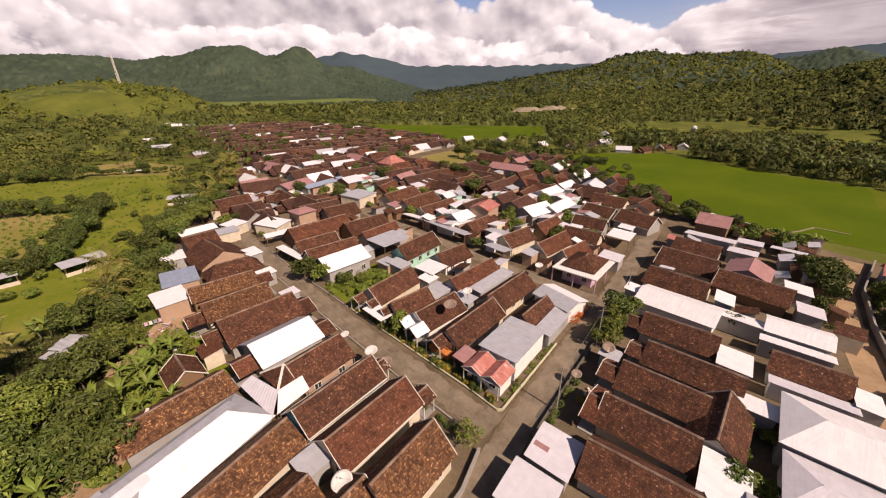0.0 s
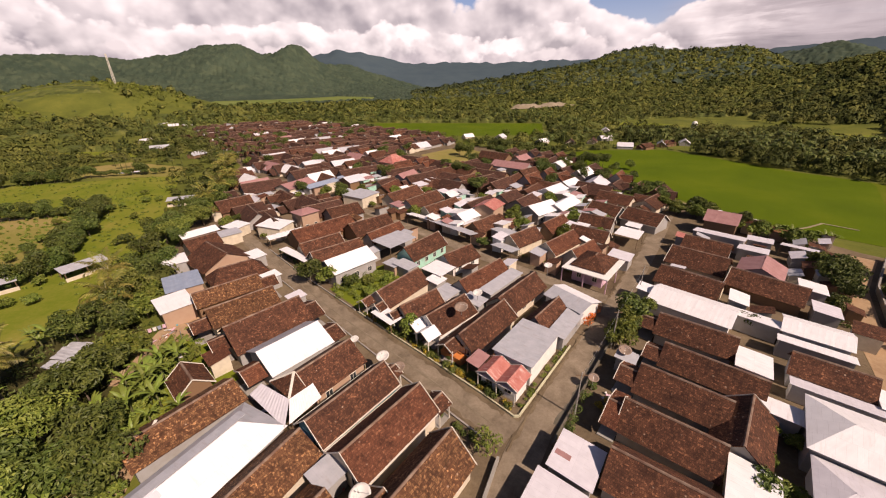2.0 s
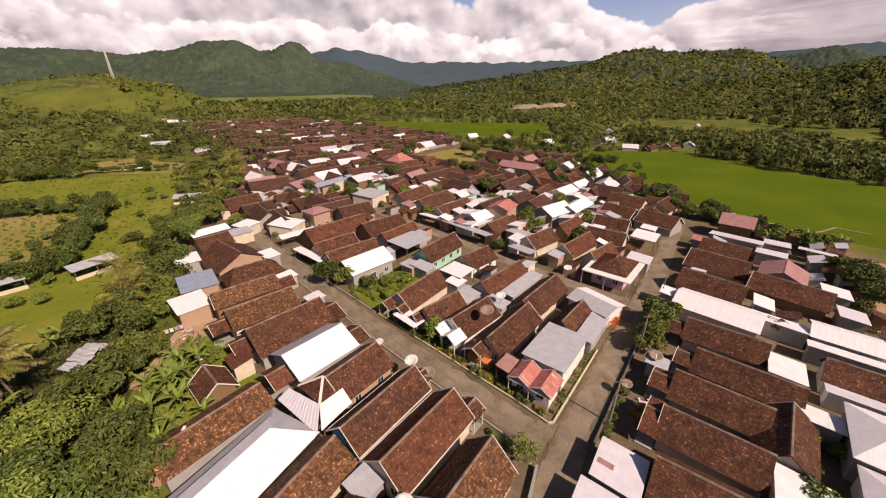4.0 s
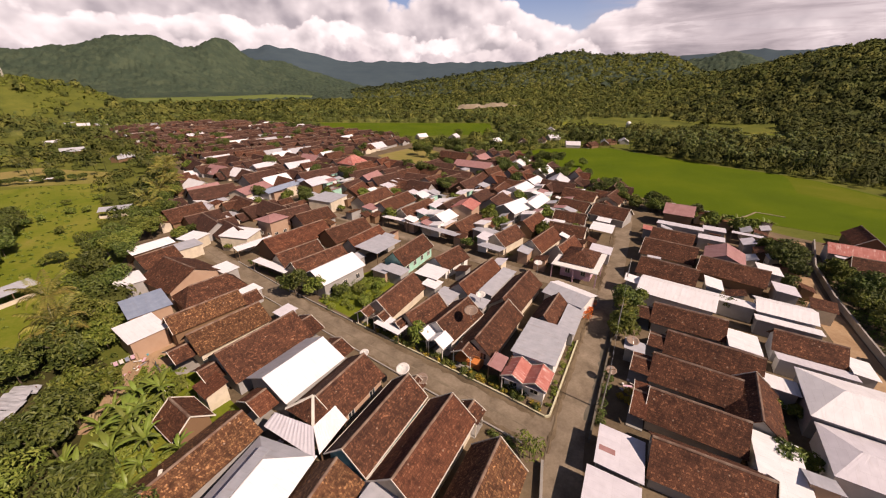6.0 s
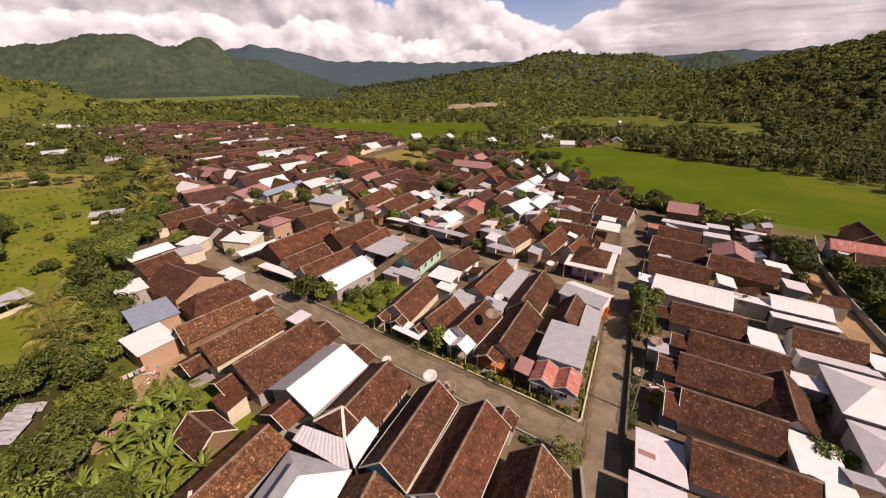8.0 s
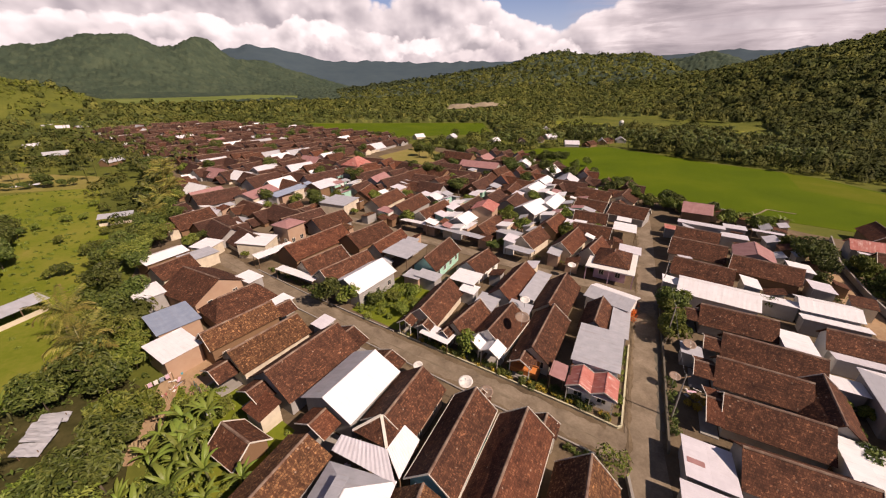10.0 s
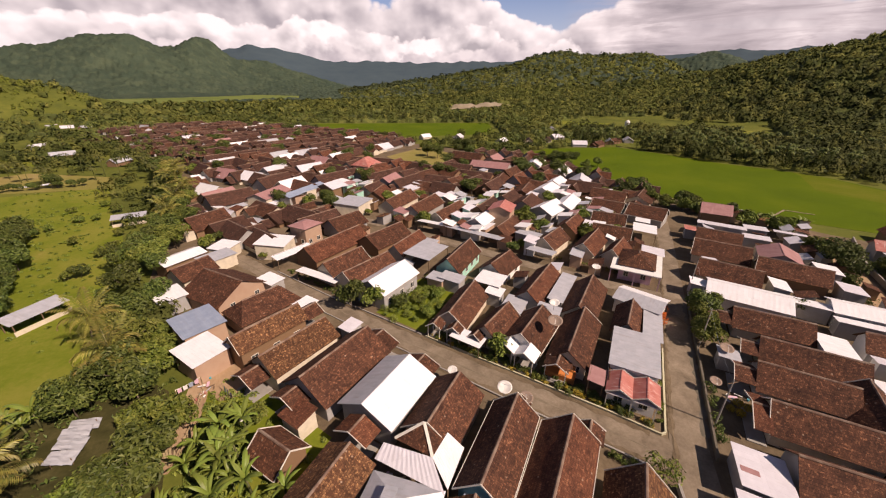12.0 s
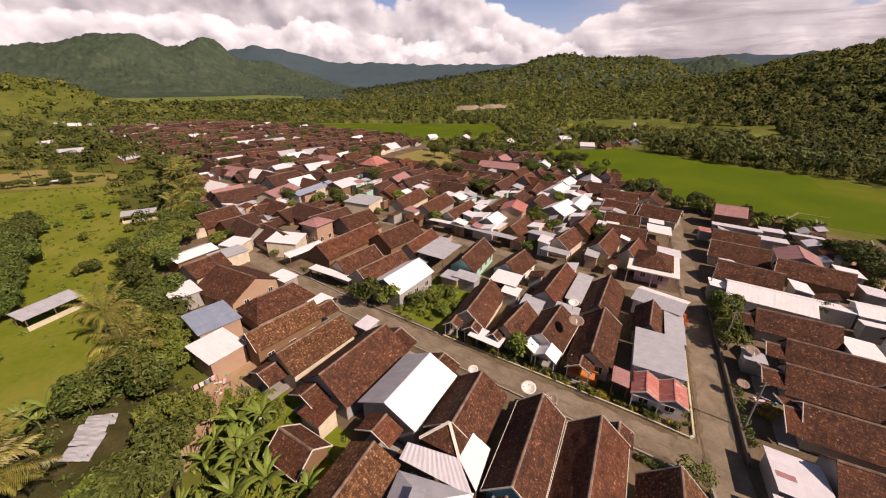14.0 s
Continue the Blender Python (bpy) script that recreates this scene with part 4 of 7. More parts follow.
for dy in (-1.75, 1.45):
    sub = part("awning", Shape().box(-2.1, 1.9, dy - 1.5, dy + 1.5, 2.45, 2.55).mesh("awning", WALLS["white"]), h)
    roof_parts(sub, 4.2, 1.65, 3.6, 2.7, SHEET_RED, 0, barge=2, seed=int(dy * 3) + 9, shift=dy)
for dy in (-3.0, -0.2, 2.8):
    part("post", Shape().box(-2.05, -1.93, dy - 0.06, dy + 0.06, 0, 2.6).mesh("post", TRIM), h)
window(h, -1.2, -1.6, 1.0, 1.0, 1.0, "y", -1)
window(h, -1.2, 1.4, 1.0, 1.0, 1.0, "y", -1)
shed(8.9, 3.2, 3.4, 2.2, 2.6, 2.9, roof="rose", closed=False)
h = house(13.0, 10.4, 13.2, 3.7, 4.6, 2.5, turn=-2, roof="tile", wall="cream", fit=("x-", "y-"), barge=1)
porch(h, -7.4, 1.0, 3.0, 1.8, 3.5, 2.4, "tile")
part("carved_front", Shape().box(-7.9, -6.3, -1.6, 2.6, 0.0, 1.0).box(-7.9, -7.8, -1.6, 2.6, 2.2, 2.5).mesh("carved_front", WALLS["orange"]), h, "bright orange wooden veranda front")
h = house(13.4, 23.2, 13.4, 3.8, 4.7, 2.6, turn=-3, roof="tile", wall="cream", fit=("y-",), barge=0)
h = house(19.9, 8.8, 9.8, 4.0, 4.7, 2.6, turn=-6, roof="tile", wall="white", fit=("x-",), barge=2)
porch(h, -5.9, 1.5, 2.6, 1.5, 3.5, 2.5, "white")
porch(h, -6.1, -1.7, 3.0, 1.7, 3.6, 2.5, "white")
h = house(25.6, 7.6, 8.8, 2.9, 4.5, 2.7, turn=-8, roof="tile", wall="cream", fit=("x-",), barge=1)
porch(h, -5.0, 1.0, 2.0, 1.2, 3.3, 2.4, "tile")
h = house(33.0, 9.4, 12.2, 3.8, 4.8, 2.6, turn=2, roof="tile", wall="cream", fit=("x-",), barge=1)
porch(h, -7.0, -1.6, 2.4, 1.4, 3.4, 2.4, "tile")
porch(h, -7.2, 1.8, 2.4, 1.4, 3.4, 2.4, "tile")
shed(28.4, 1.9, 3.0, 5.4, 2.2, 2.5, axis="a", turn=-90, roof="white", closed=False)
house(5.7, 20.2, 8.9, 2.9, 4.4, 2.7, turn=-3, roof="tile", wall="grey", barge=0)
shed(2.0, 20.2, 9.0, 3.0, 2.6, 2.9, roof="grey", label="grey lean-to roof beside the side street")
house(4.0, 27.8, 8.4, 3.2, 4.0, 3.0, axis="a", turn=-12, roof="white", other="grey", wall="white", barge=0)
house(22.4, 23.6, 13.9, 3.4, 4.8, 2.8, turn=-5, roof="red_tile", wall="grey", fit=("y-",), barge=0)
shed(17.9, 25.0, 12.0, 3.0, 2.8, 3.1, turn=-3, roof="grey")
shed(18.6, 16.0, 3.4, 4.2, 2.6, 2.9, roof="grey")
shed(24.6, 14.6, 5.4, 4.0, 2.6, 2.8, roof="grey")
house(32.4, 28.4, 9.2, 4.0, 4.6, 2.7, turn=-9, roof="tile", wall="white", fit=("y-",), barge=0)
shed(31.6, 20.4, 5.4, 5.6, 3.1, 3.3, roof="white", closed=False)
shed(29.4, 17.0, 3.4, 3.4, 2.6, 2.9, roof="white")
h = house(41.6, 25.6, 12.9, 3.7, 5.6, 3.2, turn=1, roof="tile", wall="mint", fit=("y-",), label="house with mint green walls and brown tile roof", barge=1)
shed(39.2, 17.4, 3.6, 5.0, 2.7, 3.0, roof="grey")
house(49.8, 8.8, 11.2, 3.9, 5.6, 3.5, turn=-5, roof="white", wall="grey", barge=0, fit=("y-",), label="house with white metal gable roof beside a vegetable garden")
shed(49.0, 23.0, 9.0, 7.0, 4.4, 4.6, turn=-2, roof="grey", closed=False, label="open shelter under flat grey sheet roof")
shed(42.2, 16.4, 3.6, 4.0, 2.6, 2.7, roof="grey", wall="peach")
# block north of the garden
house(72.8, 16.9, 18.0, 4.6, 5.2, 2.9, turn=-5, roof="red_tile", wall="cream", barge=0)
house(63.6, 10.4, 11.0, 3.6, 5.0, 3.0, turn=-8, roof="tile", wall="cream", barge=1)
house(56.8, 10.6, 13.0, 3.7, 5.0, 3.0, turn=-9, roof="tile", wall="cream", barge=1)
house(64.6, 27.2, 13.0, 5.0, 5.2, 2.9, turn=-8, roof="tile", wall="cream", barge=0)
house(56.4, 26.0, 12.0, 3.2, 5.0, 3.0, roof="red_tile", wall="cream", barge=0)
house(81.0, 29.6, 11.0, 5.0, 5.2, 3.0, turn=-10, roof="tile", wall="cream", barge=0)
shed(86.0, 9.4, 7.2, 7.6, 3.6, 4.2, turn=26, roof="white", wall="cream", label="house under a broad white metal roof at the street")
shed(78.4, 8.6, 10.0, 2.6, 2.8, 3.2, turn=-8, roof="white", closed=False)
shed(65.0, 3.9, 2.2, 11.0, 2.4, 2.7, roof="white", closed=False, label="white metal awning along the street")
h = house(84.6, 18.4, 6.4, 3.2, 6.4, 5.4, roof="rose", wall="peach", barge=0, hip=2.4, fit=("y-", "x-"), label="two-storey house with dusky rose roof")
shed(96.0, 2.0, 6.0, 5.0, 3.0, 3.4, turn=20, roof="white", wall="cream")
shed(92.0, -2.4, 7.4, 5.0, 3.0, 3.2, turn=-6, roof="grey", wall="cream")
house(90.0, -9.0, 8.0, 4.0, 4.8, 3.0, roof="tile", wall="cream", barge=0)

# row across the side street, ridges square to it
house(-16.6, 0.3, 11.0, 4.0, 4.5, 2.3, axis="a", turn=5, roof="tile", wall="grey", barge=1)
h = house(-15.8, 8.0, 10.6, 3.9, 4.5, 2.3, axis="a", turn=2, roof="tile", wall="cream", barge=1)
porch(h, 6.0, 0.4, 1.9, 3.4, 3.6, 2.4, "red_tile", posts=False)
h = house(-15.9, 15.6, 10.6, 4.0, 4.6, 2.4, axis="a", turn=1, roof="tile", wall="grey", barge=0)
porch(h, 6.4, 0.6, 2.6, 2.4, 3.4, 2.4, "tile", posts=False)
h = house(-18.5, 22.8, 12.4, 3.5, 4.5, 2.5, axis="a", roof="tile", wall="grey", barge=0)
porch(h, 7.2, 0.6, 2.4, 2.2, 3.4, 2.4, "tile", posts=False)
h = house(-15.6, 31.0, 11.0, 3.7, 4.5, 2.5, axis="a", turn=2, roof="tile", wall="grey", barge=0)
porch(h, 6.6, 0.6, 2.4, 2.4, 3.4, 2.4, "tile", posts=False)
house(-14.0, 40.4, 13.2, 4.2, 4.2, 2.8, axis="a", turn=-3, roof="white", wall="white", barge=0)
house(-12.4, 49.8, 11.4, 4.4, 4.7, 2.6, axis="a", turn=-6, roof="tile", wall="cream", barge=0)
house(-12.6, 62.4, 11.6, 5.4, 4.9, 2.6, axis="a", turn=-4, roof="tile", wall="cream", barge=1)
house(-22.6, 14.0, 9.6, 3.6, 4.4, 2.4, turn=-4, roof="tile", wall="grey", label="cross wing with brown tile roof and pale verge", barge=1)
shed(-23.6, 5.6, 7.4, 4.6, 2.5, 2.8, roof="white", wall="white")
shed(-23.4, -1.0, 6.4, 4.0, 2.5, 2.8, roof="white", wall="white")
shed(-26.0, 20.4, 4.4, 3.6, 2.6, 2.9, axis="a", roof="white")
shed(-23.2, 29.0, 5.6, 4.4, 2.6, 2.9, roof="white", wall="white")
shed(-6.9, 41.0, 3.6, 4.6, 2.8, 3.3, roof="white")
shed(-20.6, 48.4, 5.0, 3.2, 2.8, 3.3, roof="white")
h = shed(-8.4, -2.4, 5.6, 5.0, 2.3, 2.7, roof="pink", turn=2, label="pale grey metal roof with a rusty patch at the crossing")
part("rusty_patch", mesh_of("rusty_patch", *slab([(-0.9, 0.5, 2.585), (-0.2, 0.5, 2.585), (-0.2, 2.2, 2.72), (-0.9, 2.2, 2.72)], 0.03), SHEET_ROSE), h)
shed(-8.2, -8.4, 5.4, 5.4, 2.3, 2.6, roof="pink", turn=2, label="pale grey metal roof beside the street")
shed(-8.3, 18.6, 3.0, 3.0, 2.3, 2.6, roof="grey")
# second row behind
h = house(-24.6, 57.2, 12.4, 4.0, 4.8, 2.6, axis="a", turn=-7, roof="tile", wall="cream", barge=1)
house(-23.6, 63.6, 8.6, 4.0, 5.4, 3.6, axis="b", turn=-6, roof="rose", wall="cream", barge=0)
shed(-31.6, 62.0, 5.0, 4.4, 3.0, 3.4, roof="white")
shed(-33.0, 54.0, 4.6, 4.0, 2.6, 3.0, roof="pink")
house(-30.8, 43.6, 8.6, 3.2, 4.0, 3.0, axis="a", roof="white", wall="white", barge=0)
shed(-30.4, 38.4, 9.0, 2.8, 2.7, 3.1, axis="a", roof="white")
house(-31.4, 32.4, 8.8, 3.2, 4.6, 2.8, axis="a", turn=1, roof="tile", wall="white", barge=0)
shed(-31.6, 28.0, 9.0, 2.6, 2.4, 2.8, axis="a", turn=1, roof="pink", wall="white")
shed(-37.2, 31.0, 4.6, 3.0, 2.5, 2.8, roof="white")
house(-34.4, 19.4, 13.0, 5.0, 5.4, 3.7, axis="a", turn=1, roof="white", wall="grey", hip=3.6, barge=0, label="large house under a white hipped metal roof")
house(-32.6, 10.6, 9.0, 4.0, 4.0, 3.0, axis="a", turn=2, roof="pink", wall="white", hip=2.8, barge=0, label="house under a pale lilac hipped metal roof")
shed(-22.8, 42.6, 8.0, 3.6, 2.7, 3.1, axis="a", turn=-4, roof="white")
shed(-15.0, 82.0, 11.4, 4.8, 3.2, 3.7, axis="a", turn=-4, roof="pink")
shed(-23.4, 85.4, 5.4, 5.0, 2.9, 3.2, axis="a", roof="pink")
shed(-22.2, 77.4, 6.0, 4.8, 2.8, 3.1, axis="a", turn=-2, roof="pink")
house(-14.6, 92.6, 8.0, 4.2, 6.6, 4.4, axis="a", roof="rose", wall="wood", barge=0, label="tall barn with two dark red roofs")
house(-13.2, 72.0, 10.0, 4.0, 4.8, 2.8, axis="a", turn=-4, roof="tile", wall="cream", barge=0)
shed(-31.0, 86.0, 7.0, 3.4, 2.6, 3.0, axis="a", turn=-6, roof="pink", closed=False, label="open frame shed under weathered sheet")
shed(-7.4, 77.0, 4.0, 3.0, 2.6, 2.9, roof="red")
# past the upper street, beside the cross street
h = house(5.2, 44.6, 9.4, 4.4, 5.6, 4.2, axis="b", turn=-2, roof="tile", wall="pink", hip=3.8, fit=("x-", "y-"), label="pink house with brown hipped roof over a pale slab", barge=0)
part("eaves_slab", Shape().box(-6.6, 5.0, -4.9, 4.9, 3.2, 3.4).mesh("eaves_slab", WALLS["white"]), h)
for px, py in ((-6.4, -4.7), (-6.4, 0), (-6.4, 4.7), (0, -4.7)):
    part("post", Shape().box(px - 0.1, px + 0.1, py - 0.1, py + 0.1, 0, 3.2).mesh("post", WALLS["pink"]), h)
shed(2.0, 53.6, 5.0, 5.0, 2.8, 3.1, roof="pink")
house(9.8, 49.0, 9.8, 3.0, 5.0, 3.0, turn=-11, roof="red_tile", wall="cream", barge=1)
house(16.2, 50.6, 13.0, 3.7, 5.0, 2.9, turn=-9, roof="red_tile", wall="cream", barge=1)
house(25.4, 47.8, 10.4, 3.9, 5.0, 2.9, turn=-12, roof="tile", wall="cream", barge=1)
house(22.8, 61.6, 10.5, 4.0, 5.0, 2.9, turn=-9, roof="red_tile", wall="cream", barge=0)
house(12.0, 60.8, 10.0, 3.6, 5.0, 3.0, axis="a", turn=2, roof="tile", wall="cream", barge=2)
house(13.6, 71.8, 9.4, 3.6, 5.0, 3.0, axis="a", turn=4, roof="tile", wall="cream", barge=2)
house(15.0, 85.0, 10.0, 4.4, 5.0, 2.9, axis="a", turn=-8, roof="tile", wall="cream", barge=2)
house(3.6, 84.6, 11.0, 5.0, 5.2, 2.9, axis="a", turn=-10, roof="tile", wall="cream", barge=2)
house(16.0, 99.0, 12.0, 4.4, 5.0, 2.9, axis="a", turn=-6, roof="tile", wall="cream", barge=0)
shed(4.0, 69.0, 7.0, 6.0, 3.0, 3.3, roof="white", closed=False)
shed(4.6, 76.6, 4.0, 4.0, 2.8, 3.0, roof="white")
shed(25.9, 39.9, 6.6, 3.6, 2.8, 3.1, axis="a", turn=-6, roof="grey", closed=False)
shed(31.6, 48.8, 6.4, 4.4, 2.9, 3.2, axis="a", turn=-8, roof="grey")
shed(44.8, 42.2, 16.6, 3.6, 2.8, 3.2, axis="a", turn=-4, roof="grey", closed=False, label="long grey metal awning along the upper street")
shed(58.2, 42.6, 9.6, 3.0, 2.8, 3.2, axis="a", turn=2, roof="white", closed=False, label="white metal awning along the upper street")
# grey wall colour stands for the neighbouring roofs' shadow
house(46.6, 51.0, 8.4, 3.0, 5.0, 3.2, turn=-4, roof="white", wall="grey", barge=0)
house(38.6, 49.0, 10.0, 3.6, 5.0, 3.0, turn=-6, roof="tile", wall="cream", barge=0)
house(42.8, 58.4, 8.0, 3.6, 7.0, 5.6, turn=6, roof="red", wall="peach", barge=0, fit=("x-", "y-"), label="two-storey house with red roof and open balcony")
house(58.6, 53.0, 15.0, 4.2, 5.0, 2.8, turn=-4, roof="tile", wall="cream", barge=1)
house(69.0, 55.0, 16.0, 4.6, 5.0, 2.8, roof="tile", wall="cream", barge=1)
house(79.6, 55.6, 16.0, 4.4, 5.0, 2.8, turn=2, roof="tile", wall="cream", barge=1)
house(90.4, 58.4, 11.0, 4.4, 5.2, 3.0, turn=16, roof="red_tile", wall="cream", barge=0)
shed(90.6, 44.6, 10.0, 9.4, 3.8, 4.1, turn=10, roof="grey", wall="cream", label="shop under a broad flat grey metal roof")
house(112.0, 56.0, 8.4, 4.4, 5.2, 3.4, roof="pink", wall="cream", barge=0)
house(124.0, 36.6, 14.0, 4.4, 5.0, 3.4, turn=12, roof="rose", wall="cream", barge=0)
house(117.0, 46.0, 20.0, 2.8, 4.4, 3.4, turn=6, roof="blue", wall="cream", barge=0)
# these two halls also have shadow from nearby roofs in their grey walls
house(31.8, 71.6, 11.4, 4.4, 5.4, 3.2, turn=-14, roof="white", wall="grey", barge=0, fit=("y-",), label="hall with a pale metal gable roof")
house(27.4, 80.4, 13.4, 3.2, 5.0, 3.3, turn=-4, roof="white", wall="grey", barge=0)
shed(20.6, 78.0, 7.0, 4.0, 2.8, 3.2, axis="a", roof="grey")
house(37.6, 95.0, 11.4, 3.6, 5.0, 3.3, turn=-6, roof="white", wall="white", barge=0)
house(36.8, 108.4, 10.4, 3.0, 4.8, 3.2, turn=-6, roof="white", wall="white", barge=0)
house(54.0, 141.0, 16.0, 3.8, 5.4, 3.4, turn=4, roof="white", wall="white", barge=0, label="long white metal roofed hall beside the paddy")
house(71.0, 122.0, 19.0, 4.4, 5.6, 3.4, axis="a", turn=4, roof="rose", wall="cream", barge=0, label="long school building with faded red roof")
house(90.0, 137.0, 18.0, 5.0, 6.0, 3.6, axis="a", roof="tile", wall="cream", barge=0)
house(122.4, 90.4, 11.0, 5.0, 8.0, 4.6, roof="red", wall="peach", barge=0, hip=4.0, label="tall red roofed building rising over the houses")
# past the lane
house(-57.0, 98.0, 11.4, 4.0, 5.2, 3.0, turn=-2, roof="red_tile", wall="wood", barge=1)
house(-55.0, 84.4, 18.0, 3.2, 4.8, 3.0, axis="a", turn=-1, roof="red", wall="cream", barge=0)
house(-56.0, 76.0, 16.0, 4.2, 4.8, 2.8, axis="a", turn=-2, roof="tile", wall="cream", barge=1)
house(-58.0, 62.0, 10.0, 4.0, 4.6, 3.0, axis="a", turn=-6, roof="white", wall="cream", barge=0)
shed(-49.0, 82.0, 4.0, 4.0, 2.5, 2.8, roof="pink")


# ---- the rest of the village ----
def inside(p, ring):
    x, y = p
    hit = False
    for (ax, ay), (bx, by) in zip(ring, ring[1:] + ring[:1]):
        if (ay > y) != (by > y) and x < (bx - ax) * (y - ay) / (by - ay) + ax:
            hit = not hit
    return hit


def model_house(L, hw, zr, ze, roof, wall, seed):
    h = thing("house", pose(0, 0, 0), "village house with %s roof among close rows" % ROOF_WORDS[roof], "house", "village houses")
    part("wall", mesh_of("wall", *wall_block(L, hw, zr, ze), WALLS[wall]), h)
    roof_parts(h, L, hw, zr, ze, ROOFS[roof], barge=0, seed=seed)
    if roof.endswith("tile"):
        front = part("porch", Shape().box(-1.4, 1.4, -hw * 0.6, hw * 0.6, 0, 0.15).mesh("porch", CONCRETE), h, m=pose(-L / 2 - 1.1, 0, 0))
        if seed % 3 == 0:
            wing = part("wing", mesh_of("wing", *wall_block(5.0, 2.6, zr - 0.7, ze), WALLS[wall]), h, m=pose(L * 0.2, hw * 0.8, 0, 0, 0, 90))
            roof_parts(wing, 5.4, 2.9, zr - 0.6, ze - 0.2, ROOFS[roof], barge=0, seed=seed + 3)
        roof_parts(front, 2.8, hw * 0.62, zr - 1.5, ze - 0.6, ROOFS[roof], barge=0, seed=seed + 5)
    return h


rng = random.Random(5)
MODELS = []
for i in range(20):
    roof = "white pink grey rose".split()[i - 16] if i > 15 else ("red_tile" if i == 9 else "tile" if i % 5 == 2 else "old_tile")
    MODELS.append(model_house(rng.uniform(9.5, 15.5), rng.uniform(3.6, 5.0), rng.uniform(4.7, 5.9), rng.uniform(2.0, 2.5), roof, rng.choice(("cream", "wood", "grey", "grey", "wood", "wood")), i * 11))
used = set()
GAPS = [(98, 150, 112, 172), (36, 47, 1, 15), (-5, 1.5, -50, 110), (100, 112, 44, 56), (58, 68, 74, 84)]
ROWS_W = [10, 27, 50, 63, 77, 90, 103, 117, 131, 145, 158, 172, 186]
FAR = []


def free(s, w, hs, hw, slack=0.9):
    if any(a - hs < s < b + hs and c - hw < w < d + hw for a, b, c, d in GAPS):
        return False
    return all(abs(s - p) > hs + a - slack or abs(w - q) > hw + b - slack for p, q, a, b in PLACED)


def within(s, w):
    return inside((s, w), VILLAGE) and inside((s + 5, w + 6), VILLAGE) and inside((s - 4, w - 6), VILLAGE)


for w0 in ROWS_W:
    s = 3.0
    while s < 425:
        s += 1.0
        w = w0 + rng.uniform(-1.2, 1.2)
        k = rng.randrange(16) if rng.random() < 0.9 else rng.randrange(16, 20)
        if not within(s, w) or not free(s, w, 3.7, 6.0):
            continue
        m = pose(*street(s, w + rng.uniform(-1.5, 1.5)), 0.02 + rng.uniform(-0.7, 0.0), 0, 0, B_ANGLE + rng.uniform(-12, 8) + rng.choice((0, 180)) + (88 if rng.random() < 0.28 else 0))
        PLACED.append((s, w, 3.8, 6.3))
        if s > 205 or w > 150:
            FAR.append((k, m))
        elif k in used:
            copy_thing(MODELS[k], m)
        else:
            MODELS[k].matrix_basis = m
            used.add(k)
        s += 6.6 + (rng.uniform(0, 5) if rng.random() < 0.12 else 0)

# small lean-tos and kitchens wedged between the houses
count = 0
for i in range(5200):
    s, w = rng.uniform(-38, 130), rng.uniform(-24, 112)
    lx, ly = rng.uniform(2.4, 5.0), rng.uniform(2.2, 3.6)
    if count < 80 and within(s, w) and not (-6.5 < s < 1.5) and not (-8 < w < 2.4) and not (34.5 < w < 40) and s > -38 and free(s, w, ly / 2, lx / 2, 0.5):
        z = rng.uniform(2.2, 2.9)
        shed(s, w, lx, ly, z, z + rng.uniform(0.5, 1.0), axis=rng.choice("ab") if abs(lx - ly) < 1 else "b", turn=rng.choice((0, 180)) + rng.uniform(-5, 5), roof=rng.choice(("tile", "tile", "tile", "red_tile", "grey", "white", "pink", "tile", "mottled")), wall=rng.choice(("cream", "grey", "peach", "wood")), label="small lean-to kitchen between the houses")
        count += 1


# pale metal roofs over shops and kitchens farther into the village
pale = random.Random(41)
count = 0
for i in range(4000):
    s, w = pale.uniform(14, 135), pale.uniform(42, 114)
    lx, ly = pale.uniform(3.2, 6.5), pale.uniform(2.6, 4.4)
    if count < 60 and within(s, w) and free(s, w, ly / 2, lx / 2, 1.5):
        z = pale.uniform(2.8, 3.6)
        shed(s, w, lx, ly, z, z + pale.uniform(0.4, 0.9), turn=pale.choice((0, 180)) + pale.uniform(-9, 5), roof=pale.choice(("white", "white", "grey", "pink", "white", "rose")), wall=pale.choice(("cream", "white", "peach", "mint")), label="small house under a pale metal roof in the close rows")
        count += 1

for i in range(420):
    s, w = rng.uniform(95, 424), rng.uniform(15, 198)
    if within(s, w) and not any(a < s < b and c < w < d for a, b, c, d in GAPS):
        FAR.append((rng.choice((16, 16, 17, 17, 18, 18, 3, 7)), pose(*street(s, w), 0.02, 0, 0, B_ANGLE + rng.choice((0, 90)) + rng.uniform(-12, 12)) @ Matrix.Scale(rng.uniform(0.34, 0.58), 4)))


def far_houses():
    """Houses at the far end of the village, too many to tell apart, as one."""
    v, f, mi, mats = [], [], [], []
    for k, m in FAR:
        for o in (MODELS[k], *MODELS[k].children_recursive):
            if not o.data:
                continue
            local = o.matrix_basis if o.parent == MODELS[k] else o.parent.matrix_basis @ o.matrix_basis
            if o.data.materials[0] not in mats:
                mats.append(o.data.materials[0])
            n = len(v)
            v += [m @ (local @ p.co) for p in o.data.vertices]
            for q in o.data.polygons:
                f.append(tuple(n + i for i in q.vertices))
                mi.append(mats.index(o.data.materials[0]))
    me = mesh_of("distant_houses", v, f, mats[0])
    for x in mats[1:]:
        me.materials.append(x)
    me.polygons.foreach_set("material_index", mi)
    solid("distant_houses", me, "close rows of brown tile roofed houses far off", "houses", kind="stuff")


far_houses()
